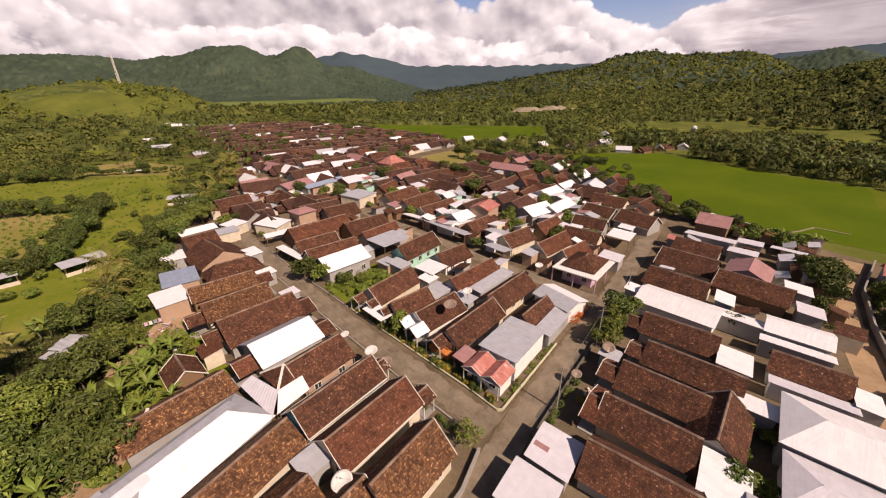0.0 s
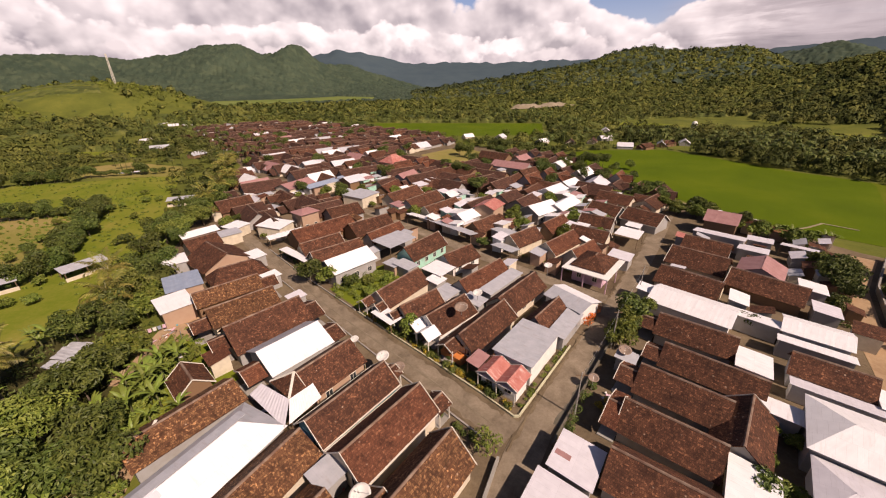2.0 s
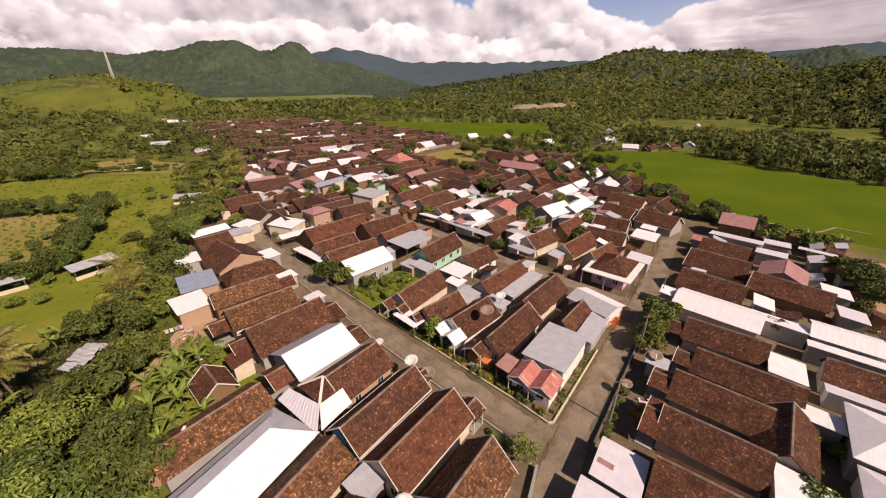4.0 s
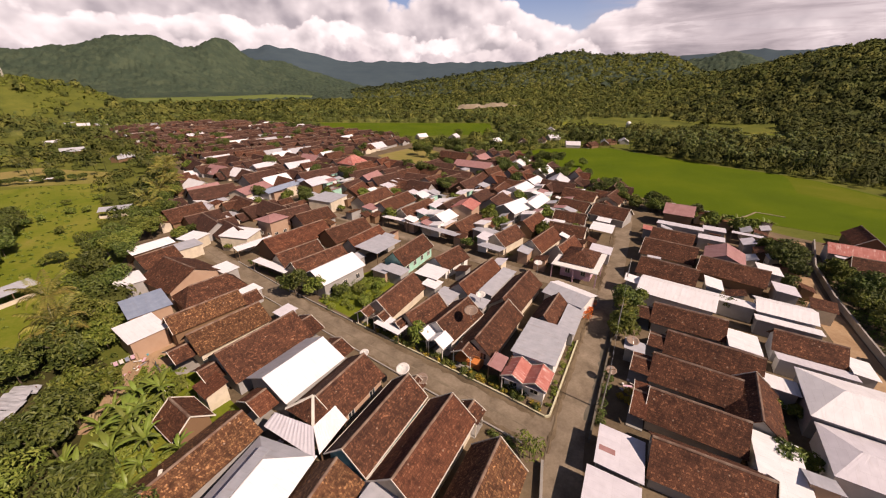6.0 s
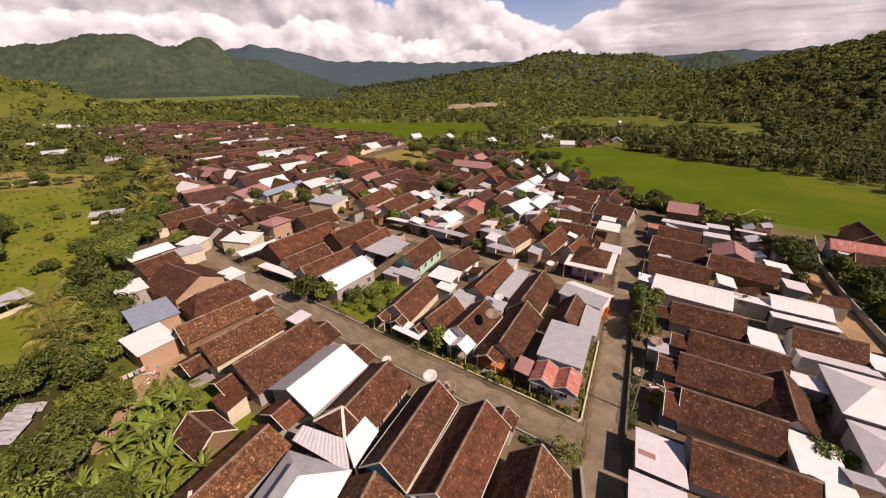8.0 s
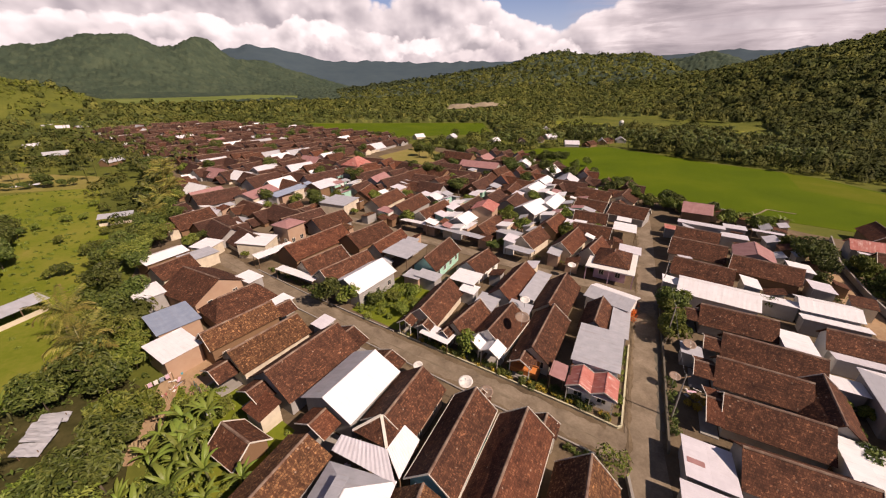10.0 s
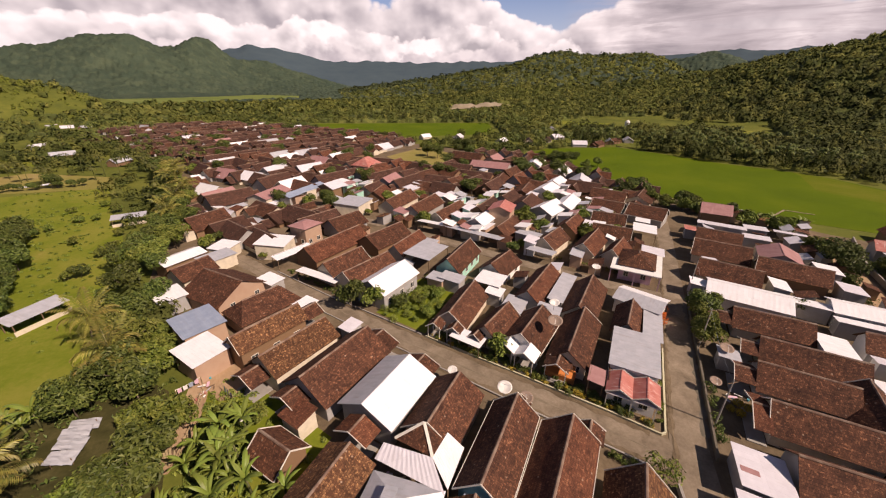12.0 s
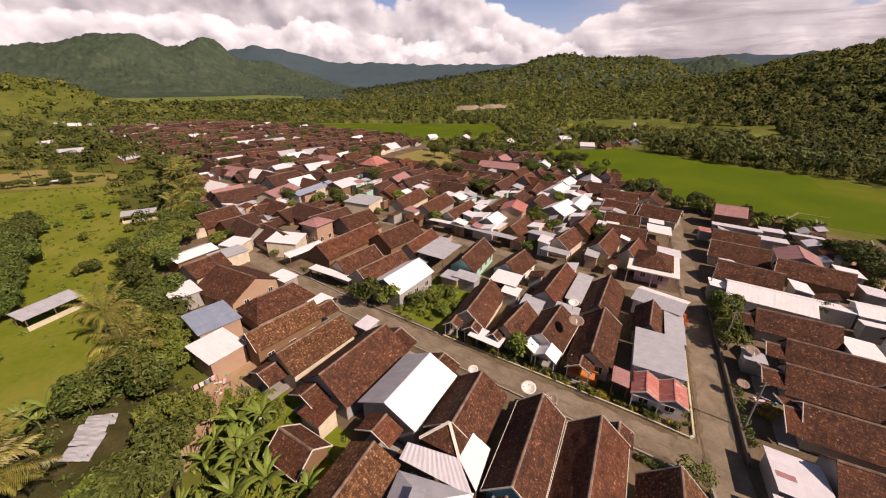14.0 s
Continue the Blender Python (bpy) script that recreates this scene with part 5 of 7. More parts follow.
# farms in the fields
FARMS = [(-330, 446, 20, 17), (-306, 430, 75, 18), (-288, 420, 30, 17), (-272, 417, 80, 18), (-373, 482, 50, 16), (-229, 297, 70, 17), (-194, 262, 40, 18), (-152, 235, 75, 18), (-212, 317, 65, 2), (163, 256, 60, 17), (150, 254, 20, 2), (130, 243, 30, 2), (118, 246, -20, 17), (145, 252, 60, 18), (120, 282, 10, 17), (106, 270, 60, 5), (140, 330, 70, 17), (20, 300, 30, 16), (45, 296, 60, 17), (-20, 305, 10, 18), (-60, 330, 20, 3), (70, 268, 40, 16), (88, 262, 70, 4)]
for x, y, turn, k in FARMS:
    if k in used:
        copy_thing(MODELS[k], pose(x, y, 0.02, 0, 0, turn) @ Matrix.Scale(0.75, 4))
for k, h in enumerate(MODELS):
    if k not in used:
        for o in (*h.children_recursive, h):
            bpy.data.objects.remove(o)

# ---- plants ----
def leaf_cloud(n, size, rng, blobs):
    """Many small leaf sprays on the skins of overlapping lumps: vertices and faces."""
    v, f = [], []
    for _ in range(n):
        c, r = rng.choice(blobs)
        d = Vector((rng.gauss(0, 1), rng.gauss(0, 1), rng.gauss(0.25, 1))).normalized()
        p = Vector(c) + Vector((d.x * r, d.y * r, d.z * r * 0.8)) * rng.uniform(0.72, 1.08)
        q = (d + Vector((rng.uniform(-0.8, 0.8), rng.uniform(-0.8, 0.8), rng.uniform(-0.3, 0.9)))).normalized().to_track_quat("Z", "Y")
        s = size * rng.uniform(0.6, 1.4)
        a = rng.uniform(0, 6.28)
        n0 = len(v)
        for k, (ra, t) in enumerate(((1.0, 0), (0.45, 1.35), (0.95, 3.1), (0.45, 4.9))):
            o = Vector((ra * s * math.cos(a + t), ra * s * math.sin(a + t), (-0.2 if k in (0, 2) else 0.08) * s))
            v.append(p + q @ o)
        f.append((n0, n0 + 1, n0 + 2, n0 + 3))
    return v, f


def broad_tree(high, wide, leaves, mat, seed, size=0.3, label="leafy green broadleaf tree", name="tree"):
    rng = random.Random(seed)
    t = thing(name, pose(0, 0, 0), label, "tree", "trees")
    lean = Vector((rng.uniform(-0.3, 0.3), rng.uniform(-0.3, 0.3), 0))
    fork = Vector((lean.x, lean.y, high * 0.42))
    sh = Shape().tube([(0, 0, -0.1), fork * 0.5, fork], [0.05 * high * 0.45, 0.03 * high * 0.5, 0.024 * high * 0.5])
    part("trunk", sh.mesh("trunk", BARK, True), t)
    blobs = []
    limbs = Shape()
    for i in range(9):
        a = i * 2.4 + rng.uniform(-0.4, 0.4)
        r = wide * rng.uniform(0.25, 0.62) * (1 if i else 0)
        c = Vector((fork.x + r * math.cos(a), fork.y + r * math.sin(a), high * rng.uniform(0.5, 0.82)))
        limbs.tube([fork, (fork + c) / 2 + Vector((0, 0, -0.1)), c], [0.012 * high, 0.008 * high, 0.003 * high], 5)
        blobs.append((c, wide * rng.uniform(0.28, 0.45)))
    part("limb", limbs.mesh("limb", BARK, True), t)
    part("crown", mesh_of("crown", *leaf_cloud(leaves, size, rng, blobs), mat), t)
    return t


def blade(length, wide, droop, seed, folds=9):
    """A long arching leaf with a midrib fold and torn edges."""
    rng = random.Random(seed)
    v, f = [], []
    x, z, a = 0.0, 0.0, radians(68)
    for i in range(folds + 1):
        t = i / folds
        w = wide * (math.sin(math.pi * min(1, 0.12 + t * 0.88)) ** 0.6 if t < 1 else 0.04) * rng.uniform(0.8, 1.08)
        v += [(x, -w / 2, z - w * 0.16), (x, 0, z), (x, w / 2, z - w * 0.16)]
        x += math.cos(a) * length / folds
        z += math.sin(a) * length / folds
        a -= droop / folds * (0.5 + t)
    for i in range(folds):
        o = i * 3
        f += [(o, o + 3, o + 4, o + 1), (o + 1, o + 4, o + 5, o + 2)]
    return mesh_of("leaf", v, f, LEAF_BANANA)


BLADES = [blade(2.7, 0.46, 1.8, 1), blade(2.9, 0.50, 2.4, 2), blade(2.4, 0.44, 3.0, 3), blade(2.6, 0.46, 1.3, 4)]


def banana(seed, scale=1.0):
    rng = random.Random(seed)
    t = thing("banana_plant", pose(0, 0, 0), "banana plant with broad arching green leaves", "banana plant", "banana plants")
    top = 2.2 * scale
    part("trunk", Shape().tube([(0, 0, -0.1), (0.05, 0, top * 0.5), (0.1, 0.05, top)], [0.16, 0.13, 0.08]).mesh("trunk", STALK, True), t)
    for i in range(11):
        part("leaf", BLADES[(i + seed) % 4], t, m=pose(0.1, 0.05, top - 0.1, rng.uniform(-8, 8), rng.uniform(-10, 12), i * 137.5 + rng.uniform(-15, 15)) @ Matrix.Scale(scale * rng.uniform(0.8, 1.15), 4))
    return t


def frond_mesh(length, droop, seed):
    rng = random.Random(seed)
    v, f = [], []
    x, z, a, n = 0.0, 0.0, radians(52), 20
    spine = []
    for i in range(n + 1):
        spine.append((x, z, a))
        x += math.cos(a) * length / n
        z += math.sin(a) * length / n
        a -= droop / n * (0.55 + 0.9 * i / n)
    for i in range(n):
        (x0, z0, a0), (x1, z1, _) = spine[i], spine[i + 1]
        w = 0.035 * (1 - i / n) + 0.008
        o = len(v)
        v += [(x0, -w, z0), (x0, w, z0), (x1, w, z1), (x1, -w, z1)]
        f.append((o, o + 1, o + 2, o + 3))
        if i < 2:
            continue
        reach = length * 0.24 * math.sin(math.pi * (0.12 + 0.85 * i / n)) + 0.15
        for side in (-1, 1):
            for d in (0.0, 0.5):
                px, pz = x0 + (x1 - x0) * d, z0 + (z1 - z0) * d
                r = reach * rng.uniform(0.8, 1.1)
                fx, fy, fz = 0.55 * r, side * 0.75 * r, -0.42 * r * rng.uniform(0.6, 1.4)
                o = len(v)
                v += [(px, 0, pz), (px + fx * 0.5 + 0.06, fy * 0.5, pz + fz * 0.3 + 0.02), (px + fx, fy, pz + fz), (px + fx * 0.5 - 0.06, fy * 0.5, pz + fz * 0.3)]
                f.append((o, o + 1, o + 2, o + 3))
    return mesh_of("frond", v, f, LEAF_PALM)


FRONDS = [frond_mesh(5.4, 1.9, 1), frond_mesh(5.0, 2.6, 2), frond_mesh(5.6, 1.4, 3)]


def palm(high, seed, fronds=17):
    rng = random.Random(seed)
    t = thing("coconut_palm", pose(0, 0, 0), "coconut palm with yellowish green feathery fronds", "palm tree", "coconut palms")
    bx, by = rng.uniform(-0.8, 0.8), rng.uniform(-0.8, 0.8)
    line = [(bx * k * k, by * k * k, high * k - 0.1) for k in (0, 0.25, 0.5, 0.75, 1)]
    part("trunk", Shape().tube(line, [0.24, 0.17, 0.15, 0.14, 0.13], 8).mesh("trunk", BARK, True), t)
    for i in range(fronds):
        lift = (22, 0, -22)[i % 3]
        part("frond", FRONDS[(i * 2 + seed) % 3], t, m=pose(bx, by, high - 0.1, rng.uniform(-6, 6), -lift + rng.uniform(-6, 6), i * 137.5 + rng.uniform(-12, 12)))
    return t


TREES = [broad_tree(6.0, 3.6, 1500, LEAF, 11), broad_tree(5.0, 3.0, 1300, LEAF_LIGHT, 12), broad_tree(7.5, 4.2, 1900, LEAF, 13), broad_tree(4.0, 2.6, 1000, LEAF_LIGHT, 14),
         broad_tree(3.0, 2.2, 800, LEAF, 15, 0.25, "dense low green shrub", "shrub"), broad_tree(2.4, 1.7, 600, LEAF_LIGHT, 16, 0.22, "light green leafy shrub", "shrub"), broad_tree(7.0, 4.4, 2100, LEAF_LIGHT, 17, 0.27), broad_tree(3.6, 2.3, 420, LEAF_LIGHT, 18, 0.2, "sparse light green young tree beside the street")]
BANANAS = [banana(1), banana(2, 1.15), banana(3, 0.85)]
PALMS = [palm(7.0, 1), palm(6.0, 2), palm(8.5, 3)]
placed_models = set()


def plant(model, x, y, turn, z=0.0):
    if inside((x, y), BROWN_YARD):
        return None
    m = pose(x, y, z, 0, 0, turn)
    if model.name in placed_models:
        return copy_thing(model, m)
    placed_models.add(model.name)
    model.matrix_basis = m
    return model


rng = random.Random(21)
# trees among the houses
for s, w, k in ((-6.3, 29.6, 1), (-6.0, 25.4, 3), (-6.8, 33.0, 1), (-5.4, 31.4, 0), (-6.4, 27.6, 4), (-5.8, 22.8, 1), (53.0, 0.8, 0), (49.5, 3.6, 1), (23.4, 2.6, 3), (42.5, 9, 5), (40, 12.5, 5), (44.5, 5.5, 4), (38.6, 6, 5), (0.5, -6.8, 7), (-28.0, 17.6, 5), (-27.0, 9.4, 5), (-22.1, 42.4, 4), (-35.5, 69.0, 2), (62.7, 80.9, 2), (66, 84, 0), (-35.6, 75.5, 0), (-36, 71, 2), (-37, 66, 0), (-34, 80, 1), (-35.5, 61, 4), (4, 112, 0), (8, 116, 2), (0, 108, 4), (-46, 72, 1), (-47, 64, 0), (-49, 58, 4)):
    plant(TREES[k], *street(s, w), rng.uniform(0, 360))
for s, w, k in ((-46.5, 50, 1), (-50, 76, 4), (118, 36, 0), (108, 30, 1), (140, 112, 0), (150, 108, 2), (135, 108, 1), (110, 116, 4), (98, 104, 0), (88, 100, 2), (72, 96, 1), (44, 108, 0), (60, 132, 2), (84, 140, 0), (96, 152, 2), (108, 160, 0), (150, 20, 2), (-24.6, 13.0, 5), (-24.8, 8.0, 4), (-24.8, 17, 5), (106, 6, 4), (104, 2, 3), (86, 6, 5), (160, 70, 2)):
    plant(TREES[k], *street(s, w), rng.uniform(0, 360))
for s, w, k in ((-19.5, 33.6, 5),):
    plant(TREES[k], *street(s, w), rng.uniform(0, 360))
for s, w, k in ((-25.6, 95.7, 1), (-27, 98, 0), (-30, 99, 1), (-19.6, 33.0, 2), (-22, 93, 0), (6, 118, 1), (-36, 84, 0), (-36.5, 99.5, 1), (-38.5, 101, 0), (-34.5, 101.5, 2), (-50, 66, 1), (-51.5, 70, 0), (-48, 54, 2), (-53, 60, 1)):
    plant(BANANAS[k], *street(s, w), rng.uniform(0, 360))
for i in range(90):
    s, w = rng.uniform(80, 330), rng.uniform(30, 185)
    if inside((s, w), VILLAGE):
        plant(TREES[rng.choice((0, 1, 2, 4))], *street(s, w), rng.uniform(0, 360))
for i in range(46):
    s = rng.uniform(-34, 16)
    plant(TREES[rng.choice((0, 1, 4, 4, 5, 3))], *street(s, 106 + 0.35 * s + rng.uniform(-3, 6)), rng.uniform(0, 360))
for i in range(26):
    plant(TREES[rng.choice((0, 1, 2, 4))], *street(rng.uniform(20, 62), rng.uniform(118, 166)), rng.uniform(0, 360))
for i in range(16):
    plant(TREES[rng.choice((1, 3, 4, 5))], *street(rng.uniform(-50, -44.5), rng.uniform(34, 72)), rng.uniform(0, 360))
for i in range(400):
    s, w = rng.uniform(2, 135), rng.uniform(40, 116)
    if inside((s, w), VILLAGE) and free(s, w, 1.0, 1.0, 0.2):
        plant(TREES[rng.choice((4, 5, 3, 7, 1))], *street(s, w), rng.uniform(0, 360))
        PLACED.append((s, w, 1.6, 1.6))
# thicket below the lower row
for s, w, k in ((70.4, -29.6, 1), (81.6, -29.6, 1), (57, -45, 0), (57, -46, 2), (50, -55, 0), (150, 20, 0), (160, 24, 2), (172, 27, 0), (176, 31, 2), (128, 6, 1), (185, 34, 0), (142, 13, 1)):
    plant(PALMS[k], *street(s, w), rng.uniform(0, 360))
for s, w in ((43, -32), (45, -30), (46.5, -33.5), (41.5, -34), (48, -30.5), (40.3, -37), (44, -37), (50.7, -42.4), (41, -43), (38, -40), (36.5, -33), (35, -29.8), (38.5, -31.2), (34.5, -35), (53, -40), (49, -45), (70, -38.6), (66, -43.5), (72.5, -41.8), (69, -41.2), (46, -40), (55, -46), (67, -44), (33, -38), (35, -43), (57, -50), (44, -28.5), (46.5, -26.8), (43, -30.5), (48.5, -28), (45.4, -30), (41.6, -31), (99, -16), (101, -19), (42, -47), (38, -47), (30, -42), (47, -50)):
    plant(BANANAS[rng.randrange(3)], *street(s + rng.uniform(-0.8, 0.8), w + rng.uniform(-0.8, 0.8)), rng.uniform(0, 360))
for s, w, k in ((54, -30, 0), (53, -35, 3), (66.6, -31.6, 2), (57.5, -33.6, 1), (52.4, -34.6, 0), (53.8, -36.6, 3), (50.2, -38, 0), (52.6, -41, 1), (63, -31.5, 0), (36, -46, 2), (33, -45, 2), (39, -44.5, 0), (47.5, -36.5, 2), (44.5, -41.5, 2), (48, -42, 0), (41, -49.5, 2), (68.5, -34, 0), (30, -46, 0), (65, -30, 3), (66, -26, 0), (64, -23.5, 4), (50, -26, 5), (46, -25, 5), (36.5, -38, 2)):
    plant(TREES[{0: 1, 2: 6}.get(k, k) if rng.random() < 0.3 else k], *street(s + rng.uniform(-0.7, 0.7), w + rng.uniform(-0.7, 0.7)), rng.uniform(0, 360))
for s, w, k in ((33, -40, 0), (31, -37, 2), (30.5, -33, 4), (72, -25, 0), (75, -26, 2), (79, -24, 0), (83, -23, 2), (81, -20, 4), (86, -18, 0), (90, -20, 4), (70, -33, 3), (68, -36, 0), (74, -35, 5), (52, -50, 2), (46, -54, 0), (62, -52, 2), (70, -50, 0), (40, -52, 2), (34, -48, 0), (29, -38, 5), (58, -57, 2), (95, -19, 2), (99, -12, 0), (104, -10, 2)):
    plant(TREES[{0: 1, 2: 6}.get(k, k) if rng.random() < 0.3 else k], *street(s + rng.uniform(-0.7, 0.7), w + rng.uniform(-0.7, 0.7)), rng.uniform(0, 360))
# tree belt between the meadow and the village
BELT = [(104, -13), (112, -6), (122, 3), (134, 10), (165, 24), (204, 38), (216, 46)]
for i in range(64):
    t = rng.uniform(0, len(BELT) - 1.001)
    (s0, w0), (s1, w1) = BELT[int(t)], BELT[int(t) + 1]
    f = t - int(t)
    plant(TREES[rng.choice((0, 2, 1, 6, 4, 0, 2))], *street(s0 + (s1 - s0) * f + rng.uniform(-3, 3), w0 + (w1 - w0) * f + rng.uniform(-4, 3.5)), rng.uniform(0, 360))
# hedge rows across the meadow
for (ax, ay), (bx, by), n, side in (((-121, 126), (-92, 76), 40, 2.0), ((-92, 76), (-112, 64), 12, 1.6), ((-150, 115), (-121, 127), 18, 1.4), ((-200, 160), (-172, 178), 20, 2.4), ((-172, 180), (-140, 190), 12, 1.5)):
    for i in range(n):
        t = (i + rng.uniform(-0.3, 0.3)) / n
        plant(TREES[rng.choice((0, 4, 4, 0, 4))], ax + (bx - ax) * t + rng.uniform(-side, side), ay + (by - ay) * t + rng.uniform(-side, side), rng.uniform(0, 360))
for i in range(40):
    plant(TREES[rng.choice((4, 5, 5))], rng.uniform(-125, -80), rng.uniform(60, 170), rng.uniform(0, 360))


# ---- woods ----
def inside_np(x, y, ring):
    hit = np.zeros(x.shape, bool)
    for (ax, ay), (bx, by) in zip(ring, ring[1:] + ring[:1]):
        cross = ((ay > y) != (by > y)) & (x < (bx - ax) * (y - ay) / (by - ay + 1e-12) + ax)
        hit ^= cross
    return hit


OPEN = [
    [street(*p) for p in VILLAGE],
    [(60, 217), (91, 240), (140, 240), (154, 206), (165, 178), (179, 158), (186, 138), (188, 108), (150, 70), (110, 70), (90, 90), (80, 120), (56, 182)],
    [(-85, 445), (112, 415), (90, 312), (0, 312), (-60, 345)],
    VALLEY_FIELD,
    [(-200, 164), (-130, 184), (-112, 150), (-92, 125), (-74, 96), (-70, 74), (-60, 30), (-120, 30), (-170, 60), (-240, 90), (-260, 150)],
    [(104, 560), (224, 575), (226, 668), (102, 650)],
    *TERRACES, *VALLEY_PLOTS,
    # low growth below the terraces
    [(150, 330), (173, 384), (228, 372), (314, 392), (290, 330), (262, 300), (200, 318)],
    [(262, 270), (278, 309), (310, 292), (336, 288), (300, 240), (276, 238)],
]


OPEN += [[(x - 11, y - 20), (x + 11, y - 20), (x + 11, y + 8), (x - 11, y + 8)] for x, y, *_ in FARMS]


def woods(name, r0, r1, gap, sprays, low, high, label, seed, thin, mat, cover=2.5, az0=-66, az1=70, upright=(0.7, 1.25), bare=0.9):
    g = np.random.default_rng(seed)
    span = radians(az1 - az0)
    n = int(0.5 * span * (r1 * r1 - r0 * r0) / gap ** 2)
    a = g.uniform(radians(az0), radians(az1), n)
    r = np.sqrt(g.uniform(r0 * r0, r1 * r1, n))
    x, y = r * np.sin(a), r * np.cos(a)
    keep = np.ones(n, bool)
    for ring in OPEN:
        keep &= ~inside_np(x, y, ring)
    wave = np.sin(x * 0.023 + 2.1 * np.sin(y * 0.013)) + np.sin(y * 0.031 + 1.7 * np.sin(x * 0.017)) + 0.6 * np.sin(x * 0.09 + y * 0.07)
    z = land(x, y)
    wild = np.clip(z / 30, 0, 1)
    keep &= g.uniform(0, 1, n) < np.clip(thin + 0.28 * wave + 0.6 * wild + 0.4 * (x > 150) - 0.08 * ((x < -60) & (y < 420)), 0.04, 1)
    knoll = np.hypot(x + 437, (y - 547) * 0.8) < 125
    keep &= ~(knoll & (g.uniform(0, 1, n) < bare))
    x, y, z = x[keep], y[keep], z[keep]
    n = len(x)
    size = g.uniform(low, high, n) * np.where(g.uniform(0, 1, n) < 0.2, 1.35, 1.0)
    k = sprays
    d = g.normal(size=(n, k, 3))
    d[..., 2] = np.abs(d[..., 2]) - 0.22
    d /= np.linalg.norm(d, axis=2, keepdims=True)
    ph = g.uniform(0, 6, (3, n, 1, 1))
    lump = 1 + 0.26 * np.sin(d[..., :1] * 6 + ph[0]) * np.sin(d[..., 1:2] * 6 + ph[1]) + 0.12 * np.sin(d[..., 2:] * 9 + ph[2])
    tall = g.uniform(*upright, (n, 1, 1))
    reach = d * lump * size[:, None, None] * g.uniform(0.86, 1.06, (n, k, 1))
    reach[..., 2:] *= tall
    c = np.stack([x, y, z], -1)[:, None, :] + reach
    c[..., 2] += (0.25 + 0.45 * tall[:, :, 0]) * size[:, None]
    # three corners of each spray, turned about
    t = np.cross(d, g.normal(size=(n, k, 3)))
    t /= np.linalg.norm(t, axis=2, keepdims=True) + 1e-9
    b = np.cross(d, t) + 0.20 * d * g.normal(size=(n, k, 1))
    e = (size[:, None, None] * cover / math.sqrt(k)) * g.uniform(0.7, 1.3, (n, k, 1))
    tri = np.stack([c + t * e, c - 0.5 * t * e + 0.87 * b * e, c - 0.5 * t * e - 0.87 * b * e], 2).reshape(-1, 3)
    me = bpy.data.meshes.new(name)
    m = len(tri) // 3
    me.vertices.add(len(tri))
    me.vertices.foreach_set("co", tri.ravel())
    me.loops.add(len(tri))
    me.loops.foreach_set("vertex_index", np.arange(len(tri), dtype=np.int32))
    me.polygons.add(m)
    me.polygons.foreach_set("loop_start", np.arange(0, len(tri), 3, dtype=np.int32))
    me.materials.append(mat)
    me.update(calc_edges=True)
    # crowns shade as rounded masses
    soft = np.repeat((d + np.array([0, 0, 1.1])).reshape(-1, 3), 3, axis=0)
    soft /= np.linalg.norm(soft, axis=1, keepdims=True)
    me.shade_smooth()
    me.normals_split_custom_set_from_vertices(soft)
    return solid(name, me, label, "woods", kind="stuff")


def canopy(name, r0, r1, dr, az0, az1, da, cell, low, high, mat, label, seed, bare=0.0):
    """Closed tree cover: a sheet of rounded crowns of uneven height over the land."""
    g = np.random.default_rng(seed)
    rows = [r0]
    while rows[-1] < r1:
        rows.append(rows[-1] + dr * (rows[-1] / r0) ** 0.7)
    a, r = np.meshgrid(np.radians(np.arange(az0, az1, da)), np.array(rows))
    x, y = r * np.sin(a), r * np.cos(a)
    z0 = land(x, y)
    jit = g.uniform(0.1, 0.9, (1024, 2))
    big = g.uniform(0.55, 1.15, 1024)
    tall = g.uniform(low, high, 1024)
    top = np.zeros(x.shape)
    cx, cy = np.floor(x / cell), np.floor(y / cell)
    for ox in (-1, 0, 1):
        for oy in (-1, 0, 1):
            ix, iy = cx + ox, cy + oy
            key = ((ix * 73 + iy * 151 + (ix * iy) % 97).astype(int)) % 1024
            dx = x - (ix + jit[key, 0]) * cell
            dy = y - (iy + jit[key, 1]) * cell
            dome = 1 - (dx * dx + dy * dy) / (big[key] * cell * 0.85) ** 2
            top = np.maximum(top, tall[key] * np.sqrt(np.maximum(dome, 0)))
    wave = np.sin(x * 0.023 + 2.1 * np.sin(y * 0.013)) + np.sin(y * 0.031 + 1.7 * np.sin(x * 0.017)) + 0.6 * np.sin(x * 0.09 + y * 0.07)
    top = np.where(wave < bare - 1.2 - np.clip(z0 / 20, 0, 2), -2.0, top)
    for ring in OPEN:
        top = np.where(inside_np(x, y, ring), -2.0, top)
    top = np.where(np.hypot(x + 437, (y - 547) * 0.8) < 125, np.where(wave > 0.5, 0.25 * top, -2.0), top)
    z = z0 + top + g.normal(0, 0.16 * high / 5, x.shape)
    nr, na = x.shape
    me = bpy.data.meshes.new(name)
    me.vertices.add(nr * na)
    me.vertices.foreach_set("co", np.stack([x, y, z], -1).ravel())
    o = (np.arange(nr - 1)[:, None] * na + np.arange(na - 1)[None]).ravel()
    quad = np.stack([o, o + na, o + na + 1, o + 1], -1).ravel().astype(np.int32)
    me.loops.add(len(quad))
    me.loops.foreach_set("vertex_index", quad)
    me.polygons.add(len(o))
    me.polygons.foreach_set("loop_start", np.arange(0, len(quad), 4, dtype=np.int32))
    me.materials.append(mat)
    me.update(calc_edges=True)
    return solid(name, me, label, "woods", kind="stuff")


